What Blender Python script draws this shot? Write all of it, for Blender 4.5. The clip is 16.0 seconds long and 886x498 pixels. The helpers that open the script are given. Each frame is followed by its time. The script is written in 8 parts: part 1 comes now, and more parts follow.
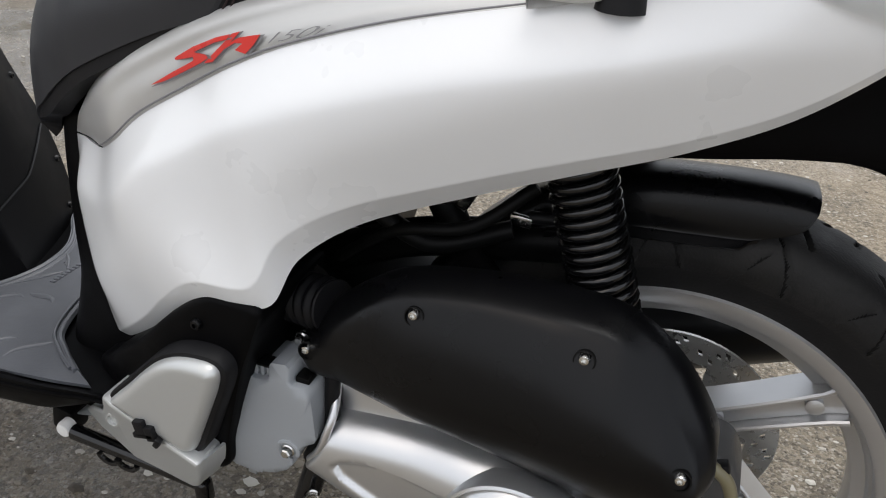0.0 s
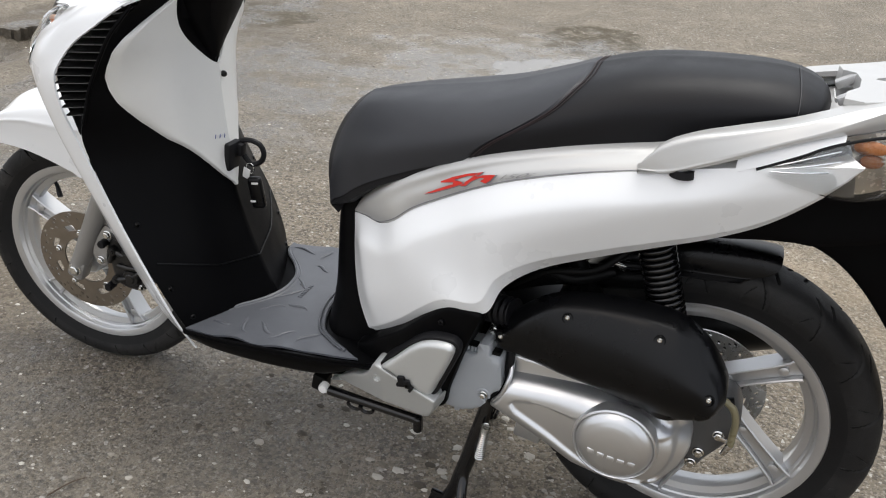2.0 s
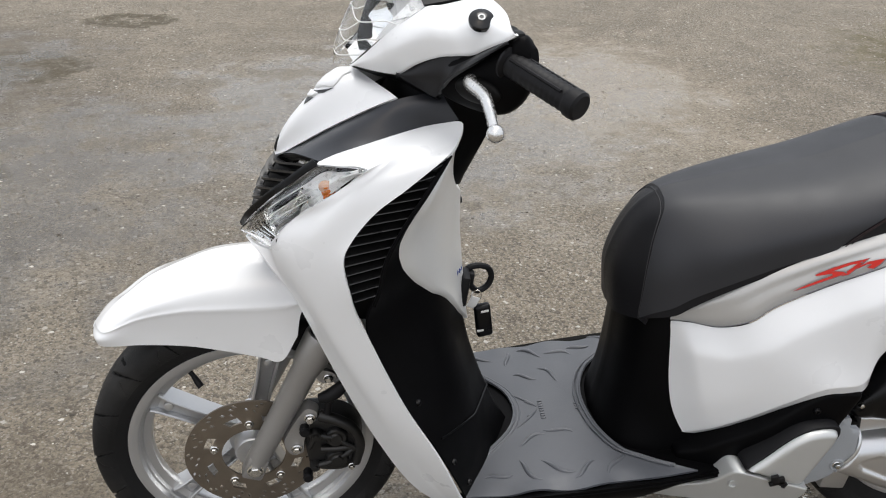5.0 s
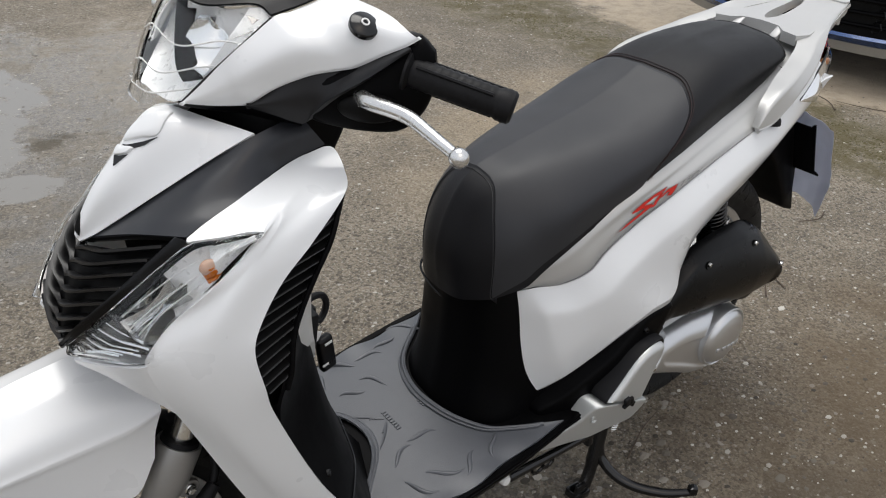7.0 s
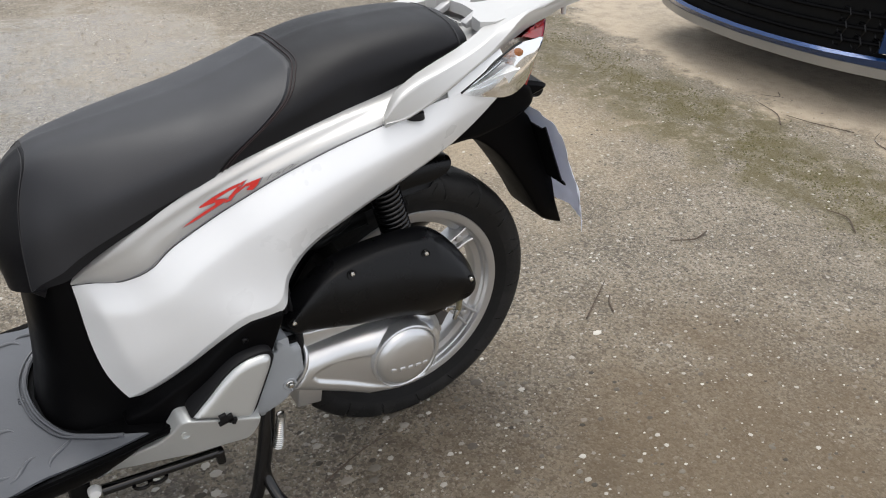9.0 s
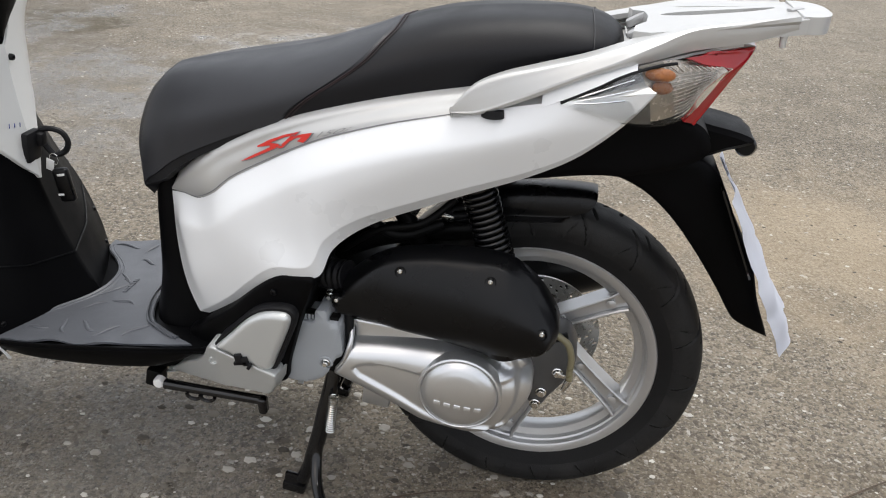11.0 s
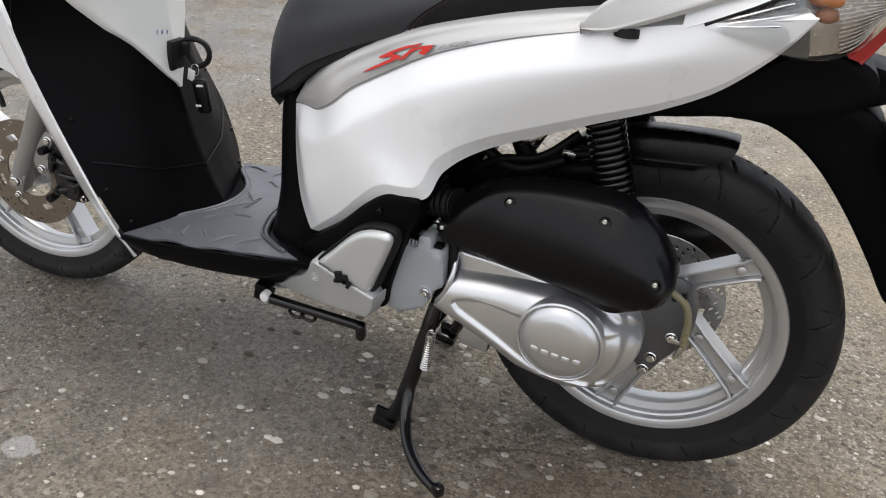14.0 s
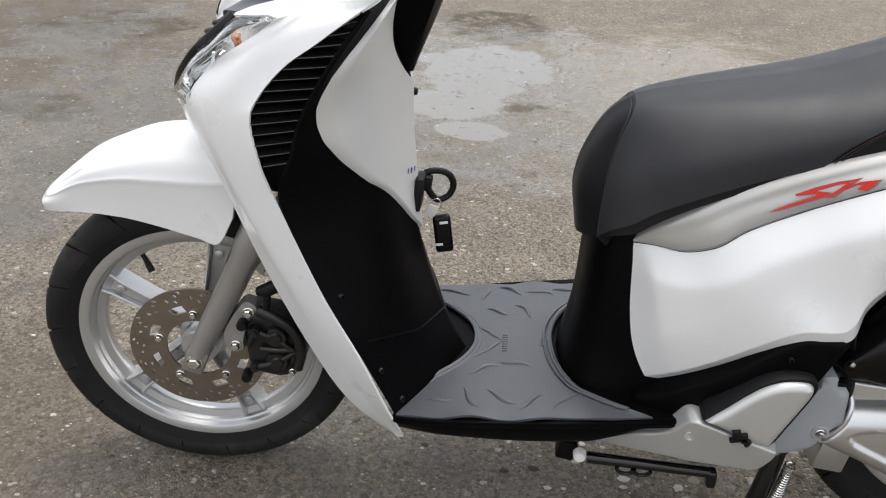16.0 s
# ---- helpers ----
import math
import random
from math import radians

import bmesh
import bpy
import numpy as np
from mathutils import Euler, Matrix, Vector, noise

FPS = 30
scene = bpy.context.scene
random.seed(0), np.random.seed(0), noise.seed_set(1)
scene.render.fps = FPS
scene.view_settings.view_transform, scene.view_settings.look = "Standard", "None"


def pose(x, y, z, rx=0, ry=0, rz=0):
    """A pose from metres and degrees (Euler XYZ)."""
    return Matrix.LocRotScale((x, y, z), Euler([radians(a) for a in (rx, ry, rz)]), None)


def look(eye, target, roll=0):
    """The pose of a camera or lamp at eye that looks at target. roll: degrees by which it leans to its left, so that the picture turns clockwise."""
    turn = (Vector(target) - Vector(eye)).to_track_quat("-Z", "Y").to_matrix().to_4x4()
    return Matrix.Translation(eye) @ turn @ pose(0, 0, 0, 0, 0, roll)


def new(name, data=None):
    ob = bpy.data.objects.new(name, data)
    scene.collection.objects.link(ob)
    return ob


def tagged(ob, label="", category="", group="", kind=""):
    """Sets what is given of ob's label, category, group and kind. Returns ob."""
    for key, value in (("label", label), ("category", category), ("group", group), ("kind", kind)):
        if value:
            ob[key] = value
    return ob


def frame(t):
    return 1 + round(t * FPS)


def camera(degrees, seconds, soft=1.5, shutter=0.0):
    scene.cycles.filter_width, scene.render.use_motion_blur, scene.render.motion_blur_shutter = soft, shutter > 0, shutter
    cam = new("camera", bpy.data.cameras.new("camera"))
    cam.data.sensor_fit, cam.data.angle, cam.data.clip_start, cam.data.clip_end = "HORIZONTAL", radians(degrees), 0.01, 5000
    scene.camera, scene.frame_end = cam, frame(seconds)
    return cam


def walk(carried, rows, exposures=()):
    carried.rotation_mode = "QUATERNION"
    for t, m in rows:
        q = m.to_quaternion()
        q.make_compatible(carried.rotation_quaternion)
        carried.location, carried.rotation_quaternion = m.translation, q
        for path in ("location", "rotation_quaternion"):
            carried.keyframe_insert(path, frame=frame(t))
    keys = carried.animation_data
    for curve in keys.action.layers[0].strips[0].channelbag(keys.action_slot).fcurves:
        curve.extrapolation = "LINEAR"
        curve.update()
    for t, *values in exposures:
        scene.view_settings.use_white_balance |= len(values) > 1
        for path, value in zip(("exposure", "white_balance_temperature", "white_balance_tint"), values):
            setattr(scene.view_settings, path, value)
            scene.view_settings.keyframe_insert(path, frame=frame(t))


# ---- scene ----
cam = camera(58.3, 16.0, soft=1.1)
PATH = [
    (0, (0.645, -0.707, 0.895), (0.078, 0.942, -0.084), 3.7),
    (0.5, (0.622, -0.792, 0.993), (0.039, 0.862, 0.032), 3.6),
    (1, (0.7, -0.947, 1.076), (0.097, 0.697, 0.11), 3.7),
    (1.5, (0.719, -1.087, 1.151), (0.109, 0.557, 0.188), 3.5),
    (2, (0.627, -1.242, 1.199), (0.014, 0.405, 0.244), 3.3),
    (2.5, (0.518, -1.352, 1.233), (0.069, 0.342, 0.269), 2.8),
    (3, (0.366, -1.311, 1.244), (0.208, 0.431, 0.275), 3.1),
    (3.5, (0.137, -1.284, 1.267), (-0.013, 0.453, 0.287), 1.7),
    (4, (-0.107, -1.303, 1.3), (-0.233, 0.447, 0.339), 2.0),
    (4.2, (-0.173, -1.286, 1.296), (-0.291, 0.469, 0.345), 1.8),
    (6.3, (-0.691, -0.923, 1.32), (0.092, 0.61, 0.302), 3.2),
    (6.5, (-0.701, -0.887, 1.316), (0.145, 0.613, 0.299), 3.2),
    (7, (-0.764, -0.861, 1.304), (0.351, 0.442, 0.275), 3.7),
    (7.5, (-0.694, -0.971, 1.297), (0.474, 0.281, 0.264), 3.6),
    (8, (-0.519, -1.146, 1.308), (0.684, 0.069, 0.271), 4.6),
    (8.2, (-0.433, -1.171, 1.304), (0.779, 0.029, 0.26), 5.2),
    (10.3, (0.555, -1.245, 1.216), (0.639, 0.524, 0.286), 2.5),
    (10.5, (0.623, -1.24, 1.21), (0.621, 0.536, 0.292), 2.7),
    (11, (0.676, -1.252, 1.131), (0.41, 0.501, 0.206), 3.1),
    (11.5, (0.65, -1.203, 1.043), (0.346, 0.539, 0.108), 4.2),
    (12, (0.639, -1.211, 1.045), (0.344, 0.53, 0.106), 4.8),
    (12.5, (0.577, -1.23, 1.034), (0.293, 0.511, 0.09), 4.8),
    (13, (0.571, -1.244, 1.02), (0.108, 0.452, 0.068), 4.1),
    (13.5, (0.694, -1.223, 1.012), (0.091, 0.425, 0.052), 3.7),
    (14, (0.732, -1.223, 1.018), (0.12, 0.423, 0.061), 4.3),
    (14.5, (0.573, -1.245, 1.052), (-0.052, 0.394, 0.092), 4.4),
    (15, (0.357, -1.262, 1.085), (-0.279, 0.379, 0.134), 4.5),
    (15.5, (0.12, -1.159, 1.085), (-0.365, 0.532, 0.134), 2.0),
    (16, (-0.143, -1.167, 1.111), (-0.304, 0.585, 0.159), 2.6),
]
walk(cam, [(t, look(eye, target, roll)) for t, eye, target, roll in PATH], exposures=[(0.0, 0.5), (1.0, 0.45), (2.5, 0.55), (3.5, 0.54), (4.2, 0.49), (6.3, 0.17), (7.0, 0.06), (7.5, 0.08), (8.2, 0.36), (10.3, 0.57), (13.5, 0.57), (14.5, 0.64), (15.5, 0.54), (16.0, 0.49)])

import collections

from mathutils.geometry import delaunay_2d_cdt
from mathutils.bvhtree import BVHTree

# ---- light ----
world = bpy.data.worlds.new("overcast_sky")
scene.world = world
world.use_nodes = True
wn, wl = world.node_tree.nodes, world.node_tree.links
sky = wn.new("ShaderNodeTexSky")
sky.sky_type, sky.sun_disc = "NISHITA", False
sky.sun_elevation, sky.sun_rotation = radians(58), radians(200)
sky.air_density, sky.dust_density, sky.ozone_density = 1.0, 6.0, 0.6
grey = wn.new("ShaderNodeMix")
grey.data_type = "RGBA"
grey.inputs["Factor"].default_value = 0.75
grey.inputs["B"].default_value = (8.9, 9.2, 9.8, 1)
wl.new(sky.outputs["Color"], grey.inputs["A"])
wl.new(grey.outputs["Result"], wn["Background"].inputs["Color"])
wn["Background"].inputs["Strength"].default_value = 0.095
sun = new("sun", bpy.data.lights.new("sun", "SUN"))
sun.data.energy, sun.data.angle, sun.data.color = 1.9, radians(40), (1.0, 0.97, 0.92)
sun.matrix_world = look((0.6, 1.6, 6.0), (0, 0, 0))


# ---- materials ----
def material(name, color, rough=0.5, metal=0.0, coat=0.0, vary=0.06, scale=6.0, grain=0.0, grain_scale=400.0, wear=0.0, wear_color=None, wear_scale=14.0, rough_vary=0.08, spec=0.5, flake=0.0):
    """A node material: colour varied at two scales, roughness broken up, fine grain as bump, optional dust or wear."""
    m = bpy.data.materials.new(name)
    m.use_nodes = True
    nodes, links = m.node_tree.nodes, m.node_tree.links
    b = nodes["Principled BSDF"]
    b.inputs["Metallic"].default_value = metal
    b.inputs["Coat Weight"].default_value = coat
    b.inputs["Coat Roughness"].default_value = 0.06
    b.inputs["Specular IOR Level"].default_value = spec
    where = nodes.new("ShaderNodeTexCoord").outputs["Object"]

    def noise_node(s, detail=4.0):
        n = nodes.new("ShaderNodeTexNoise")
        n.inputs["Scale"].default_value, n.inputs["Detail"].default_value = s, detail
        links.new(where, n.inputs["Vector"])
        return n.outputs["Fac"]

    def ramp(src, lo, hi, a, c):
        r = nodes.new("ShaderNodeMapRange")
        r.inputs["From Min"].default_value, r.inputs["From Max"].default_value = lo, hi
        r.inputs["To Min"].default_value, r.inputs["To Max"].default_value = a, c
        links.new(src, r.inputs["Value"])
        return r.outputs["Result"]

    def mix(fac, a, c):
        x = nodes.new("ShaderNodeMix")
        x.data_type = "RGBA"
        links.new(fac, x.inputs["Factor"])
        for key, v in (("A", a), ("B", c)):
            if isinstance(v, tuple):
                x.inputs[key].default_value = (*v, 1)
            else:
                links.new(v, x.inputs[key])
        return x.outputs["Result"]

    coarse, fine = noise_node(scale), noise_node(scale * 13)
    dark = tuple(c * (1 - vary) for c in color)
    light = tuple(min(1, c * (1 + vary)) for c in color)
    col = mix(ramp(coarse, 0.3, 0.7, 0, 1), dark, light)
    col = mix(ramp(fine, 0.55, 0.8, 0, 0.5), col, tuple(c * (1 - 1.5 * vary) for c in color))
    if wear:
        spots = noise_node(wear_scale, 8.0)
        col = mix(ramp(spots, 0.68 - 0.3 * wear, 0.8, 0, 0.8 * wear), col, wear_color or light)
    links.new(col, b.inputs["Base Color"])
    links.new(ramp(noise_node(scale * 4), 0.3, 0.7, max(0.02, rough - rough_vary), min(1, rough + rough_vary)), b.inputs["Roughness"])
    if grain:
        bump = nodes.new("ShaderNodeBump")
        bump.inputs["Strength"].default_value, bump.inputs["Distance"].default_value = grain, 0.0006
        links.new(noise_node(grain_scale, 3.0), bump.inputs["Height"])
        links.new(bump.outputs["Normal"], b.inputs["Normal"])
    return m


WHITE = material("pearl_white_paint", (0.785, 0.80, 0.812), 0.28, coat=0.8, vary=0.006, scale=3, rough_vary=0.008)
SATIN = material("satin_silver_paint", (0.52, 0.52, 0.51), 0.36, metal=0.3, coat=0.2, vary=0.012, scale=4, grain=0.03, grain_scale=1200)
PANEL = material("light_grey_satin_panel", (0.70, 0.70, 0.68), 0.36, metal=0.1, coat=0.3, vary=0.02, scale=4, grain=0.03, grain_scale=900)
ALLOY = material("silver_painted_alloy", (0.53, 0.535, 0.54), 0.32, metal=0.70, vary=0.03, scale=9, grain=0.08, grain_scale=900, wear=0.1, wear_color=(0.36, 0.36, 0.35), rough_vary=0.03)
TRIM = material("silver_trim_paint", (0.565, 0.58, 0.575), 0.36, metal=0.55, vary=0.012, scale=8, grain=0.05, grain_scale=1100, rough_vary=0.015)
CASE = material("silver_engine_case", (0.65, 0.66, 0.67), 0.29, metal=0.85, vary=0.012, scale=8, grain=0.015, grain_scale=1100, rough_vary=0.015)
CAST = material("dark_cast_alloy", (0.085, 0.085, 0.086), 0.42, metal=0.35, vary=0.08, scale=18, grain=0.35, grain_scale=500)
GREYCOVER = material("matt_grey_plastic", (0.30, 0.32, 0.34), 0.5, vary=0.04, grain=0.2, grain_scale=700)
BLACK = material("matt_black_plastic", (0.0026, 0.0026, 0.003), 0.42, vary=0.12, scale=5, grain=0.16, grain_scale=900, rough_vary=0.06, spec=0.055)
BLACKCASE = material("satin_black_cover", (0.0034, 0.0035, 0.0041), 0.29, vary=0.1, scale=5, grain=0.10, grain_scale=1000, rough_vary=0.03, spec=0.24)
DEEP = material("black_frame_paint", (0.004, 0.004, 0.004), 0.5, vary=0.2, grain=0.1, wear=0.15, wear_color=(0.03, 0.029, 0.027), spec=0.12)
GLOSSBLACK = material("gloss_black_enamel", (0.004, 0.004, 0.0045), 0.14, vary=0.1, wear=0.08, wear_color=(0.05, 0.045, 0.04), spec=0.5, rough_vary=0.04)
BAND = material("dark_grey_metallic_paint", (0.018, 0.0195, 0.024), 0.36, metal=0.2, coat=0.1, vary=0.05, grain=0.05, grain_scale=1300)
LEATHER = material("black_grained_vinyl", (0.0075, 0.0075, 0.0090), 0.46, vary=0.1, scale=4, grain=0.45, grain_scale=800, rough_vary=0.05, spec=0.22)
LEATHER2 = material("black_smooth_vinyl", (0.0215, 0.0225, 0.0265), 0.48, vary=0.08, scale=4, grain=0.3, grain_scale=800, rough_vary=0.05, spec=0.42)
MAT = material("grey_rubber_mat", (0.080, 0.085, 0.096), 0.38, vary=0.1, scale=6, grain=0.45, grain_scale=420, wear=0.1, wear_color=(0.13, 0.13, 0.14))
TYRE = material("dusty_tyre_rubber", (0.010, 0.010, 0.0105), 0.6, vary=0.2, scale=7, grain=0.6, grain_scale=350, wear=0.35, wear_color=(0.034, 0.033, 0.031), wear_scale=11, spec=0.2)
TREAD = material("worn_dusty_tread", (0.014, 0.014, 0.0142), 0.6, vary=0.35, scale=9, grain=1.0, grain_scale=420, wear=0.6, wear_color=(0.052, 0.050, 0.047), wear_scale=11, spec=0.2)
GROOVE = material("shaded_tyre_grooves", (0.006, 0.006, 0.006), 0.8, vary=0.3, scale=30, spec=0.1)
LOWCOWL = material("dark_grey_cowl_plastic", (0.011, 0.011, 0.0125), 0.40, vary=0.05, scale=6, grain=0.12, grain_scale=900, rough_vary=0.04, spec=0.3)
# lighter than the slats: the glint along their edges is put into the colour
SLATLIP = material("slat_edge_highlight", (0.035, 0.035, 0.036), 0.3, vary=0.1, spec=0.6)
GRILLE = material("satin_black_grille", (0.006, 0.006, 0.0065), 0.34, vary=0.1, scale=6, grain=0.1, grain_scale=900, rough_vary=0.04, spec=0.45)
RUBBER = material("black_rubber", (0.007, 0.007, 0.008), 0.5, vary=0.1, grain=0.25, grain_scale=600, spec=0.2)
CHROME = material("bright_zinc_steel", (0.72, 0.72, 0.70), 0.2, metal=1.0, vary=0.05, scale=30)
POLISH = material("polished_lever_alloy", (0.74, 0.74, 0.73), 0.24, metal=0.9, vary=0.02, scale=20, grain=0.05)
STEEL = material("brown_tinged_disc_steel", (0.25, 0.215, 0.175), 0.40, metal=0.85, vary=0.08, scale=30, grain=0.2, grain_scale=1500)
REARSTEEL = material("rear_disc_steel", (0.42, 0.42, 0.41), 0.3, metal=0.9, vary=0.08, scale=30)
FORK = material("grey_fork_paint", (0.31, 0.305, 0.295), 0.36, metal=0.5, vary=0.03, grain=0.08)
CALIPER = material("black_caliper_casting", (0.008, 0.008, 0.008), 0.4, vary=0.3, scale=20, grain=0.5, grain_scale=300)
RED = material("red_decal_film", (0.60, 0.026, 0.016), 0.35, coat=0.1, vary=0.04, spec=0.3)
NUMBER = material("grey_number_film", (0.22, 0.22, 0.225), 0.4, vary=0.03)
OUTLINE = material("grey_decal_film", (0.19, 0.19, 0.20), 0.35, vary=0.03)
STITCH = material("dark_red_thread", (0.020, 0.008, 0.009), 0.7, vary=0.2)
THREAD = material("grey_thread", (0.035, 0.035, 0.038), 0.7, vary=0.2)
REDLENS = material("red_lamp_lens", (0.30, 0.006, 0.008), 0.12, coat=0.25, vary=0.05, scale=25)
AMBER = material("amber_bulb", (0.62, 0.16, 0.008), 0.2, coat=0.3, vary=0.15, scale=60)
DULLAMBER = material("brown_amber_bulb", (0.34, 0.13, 0.045), 0.3, vary=0.25, scale=90)
REFLECT = material("bright_reflector", (0.88, 0.89, 0.90), 0.10, metal=0.95, vary=0.03, scale=20, rough_vary=0.04)
LAMPBOWL = material("white_lamp_reflector", (0.84, 0.845, 0.85), 0.30, metal=0.2, vary=0.04, scale=30, rough_vary=0.05)
LENSLINE = material("pale_lens_ridge", (0.80, 0.80, 0.80), 0.3, vary=0.02)
# darker copy of the reflectors, with the shade between ribs put into its colour
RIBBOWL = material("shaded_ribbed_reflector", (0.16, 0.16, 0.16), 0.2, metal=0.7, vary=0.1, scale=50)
BULB = material("peach_bulb_glass", (0.70, 0.45, 0.33), 0.2, coat=0.3, vary=0.1, scale=50)
SIGNALBOWL = material("frosted_signal_bowl", (0.60, 0.60, 0.59), 0.20, metal=0.75, vary=0.12, scale=40, rough_vary=0.08)
CARGREY = material("silver_bumper_lip", (0.30, 0.295, 0.28), 0.4, metal=0.3, vary=0.05)
# darker copy of the satin rail paint, shade put into the colour
RAILSHADE = material("shaded_rail_paint", (0.42, 0.42, 0.42), 0.4, metal=0.3, vary=0.05)
TAILBOWL = material("smoked_lamp_bowl", (0.48, 0.43, 0.37), 0.24, metal=0.55, vary=0.05, scale=30)
PAPER = material("white_crumpled_paper", (0.72, 0.74, 0.80), 0.7, vary=0.03, scale=20, grain=0.2, grain_scale=90)
WHITETAG = material("white_plastic_tag", (0.75, 0.75, 0.74), 0.4, vary=0.03)
_n, _l = PAPER.node_tree.nodes, PAPER.node_tree.links
_mix, _thin = _n.new("ShaderNodeMixShader"), _n.new("ShaderNodeBsdfTranslucent")
_mix.inputs[0].default_value, _thin.inputs["Color"].default_value = 0.4, (0.72, 0.74, 0.82, 1)
_l.new(_n["Principled BSDF"].outputs[0], _mix.inputs[1])
_l.new(_thin.outputs[0], _mix.inputs[2])
_l.new(_mix.outputs[0], _n["Material Output"].inputs["Surface"])
BLUEINK = material("blue_print", (0.05, 0.08, 0.28), 0.5, vary=0.05)
HOSE = material("clear_yellowed_hose", (0.20, 0.18, 0.11), 0.3, vary=0.1)
CARBLUE = material("blue_car_paint", (0.008, 0.040, 0.140), 0.2, metal=0.4, coat=0.5, vary=0.05)
CARGLASS = material("dark_car_glass", (0.01, 0.012, 0.014), 0.05, vary=0.1)
STONE = material("pale_limestone_chips", (0.27, 0.25, 0.215), 0.85, vary=0.3, scale=60)
_n, _l = STONE.node_tree.nodes, STONE.node_tree.links
_geo, _ramp = _n.new("ShaderNodeNewGeometry"), _n.new("ShaderNodeValToRGB")
_ramp.color_ramp.elements[0].color, _ramp.color_ramp.elements[1].color = (0.05, 0.042, 0.032, 1), (0.55, 0.53, 0.48, 1)
_ramp.color_ramp.elements.new(0.6).color = (0.20, 0.178, 0.145, 1)
_l.new(_geo.outputs["Random Per Island"], _ramp.inputs["Fac"])
_l.new(_ramp.outputs["Color"], _n["Principled BSDF"].inputs["Base Color"])
TWIG = material("dry_brown_twig", (0.07, 0.05, 0.035), 0.8, vary=0.3, scale=40)


def lens_glass(name, tint, rough):
    m = bpy.data.materials.new(name)
    m.use_nodes = True
    b = m.node_tree.nodes["Principled BSDF"]
    b.inputs["Base Color"].default_value = (*tint, 1)
    b.inputs["Transmission Weight"].default_value = 1.0
    b.inputs["Roughness"].default_value = rough
    b.inputs["IOR"].default_value = 1.25
    return m


GLASS = lens_glass("clear_lamp_lens", (0.96, 0.97, 0.97), 0.02)


def ground_material():
    """Weathered rough concrete: blotches, pale dusty patches, embedded pale chips, wet dark areas with gloss, moss strip."""
    m = bpy.data.materials.new("weathered_concrete")
    m.use_nodes = True
    nodes, links = m.node_tree.nodes, m.node_tree.links
    b = nodes["Principled BSDF"]
    where = nodes.new("ShaderNodeTexCoord").outputs["Object"]

    def tex(s, detail=6.0, rough=0.6, kind="ShaderNodeTexNoise"):
        n = nodes.new(kind)
        n.inputs["Scale"].default_value = s
        if kind == "ShaderNodeTexNoise":
            n.inputs["Detail"].default_value, n.inputs["Roughness"].default_value = detail, rough
        links.new(where, n.inputs["Vector"])
        return n.outputs["Fac" if kind == "ShaderNodeTexNoise" else "Distance"]

    def grit(s):
        """One random grey for each small stone of a scale, and the stones' rounded height."""
        n = nodes.new("ShaderNodeTexVoronoi")
        n.inputs["Scale"].default_value = s
        links.new(where, n.inputs["Vector"])
        sep = nodes.new("ShaderNodeSeparateColor")
        links.new(n.outputs["Color"], sep.inputs["Color"])
        return sep.outputs[0], n.outputs["Distance"]

    def rng(src, lo, hi, a=0.0, c=1.0):
        r = nodes.new("ShaderNodeMapRange")
        r.interpolation_type = "SMOOTHSTEP"
        for k, v in zip(("From Min", "From Max", "To Min", "To Max"), (lo, hi, a, c)):
            r.inputs[k].default_value = v
        links.new(src, r.inputs["Value"])
        return r.outputs["Result"]

    def calc(op, a, c):
        x = nodes.new("ShaderNodeMath")
        x.operation = op
        for k, v in enumerate((a, c)):
            if isinstance(v, (int, float)):
                x.inputs[k].default_value = v
            else:
                links.new(v, x.inputs[k])
        return x.outputs[0]

    def mix(fac, a, c, mode="MIX"):
        x = nodes.new("ShaderNodeMix")
        x.data_type, x.blend_type = "RGBA", mode
        links.new(fac, x.inputs["Factor"])
        for key, v in (("A", a), ("B", c)):
            if isinstance(v, tuple):
                x.inputs[key].default_value = (*v, 1)
            else:
                links.new(v, x.inputs[key])
        return x.outputs["Result"]

    def blob(x, y, rx, ry, soft=0.5):
        """A soft-edged patch of the ground, 1 in its middle, with a ragged rim."""
        mp = nodes.new("ShaderNodeMapping")
        mp.vector_type = "TEXTURE"
        mp.inputs["Location"].default_value = (x, y, 0)
        mp.inputs["Scale"].default_value = (rx, ry, 1)
        links.new(where, mp.inputs["Vector"])
        ln = nodes.new("ShaderNodeVectorMath")
        ln.operation = "LENGTH"
        links.new(mp.outputs["Vector"], ln.inputs[0])
        d = calc("ADD", ln.outputs["Value"], calc("MULTIPLY", calc("SUBTRACT", tex(3.1, 7, 0.7), 0.5), 1.6))
        return rng(d, 1.0, 1.0 - soft)

    big, mid, fine = tex(0.55, 5), tex(4.5, 8, 0.65), tex(70, 4, 0.7)
    col = mix(rng(big, 0.35, 0.65), (0.166, 0.140, 0.104), (0.230, 0.197, 0.149))
    col = mix(rng(mid, 0.42, 0.62, 0, 0.75), col, (0.290, 0.249, 0.190))
    col = mix(rng(tex(9, 8, 0.7), 0.50, 0.64, 0, 0.75), col, (0.100, 0.083, 0.060))
    col = mix(rng(fine, 0.45, 0.72, 0, 0.85), col, (0.080, 0.067, 0.051))
    col = mix(rng(tex(120, 4, 0.65), 0.54, 0.62, 0, 0.65), col, (0.37, 0.335, 0.28))
    col = mix(rng(tex(85, 4, 0.65), 0.54, 0.61, 0, 0.75), col, (0.052, 0.045, 0.034))
    chips = tex(55, kind="ShaderNodeTexVoronoi")
    col = mix(rng(chips, 0.17, 0.11, 0, 0.8), col, (0.40, 0.38, 0.335))
    grain_a, height_a = grit(95)
    grain_b, height_b = grit(220)
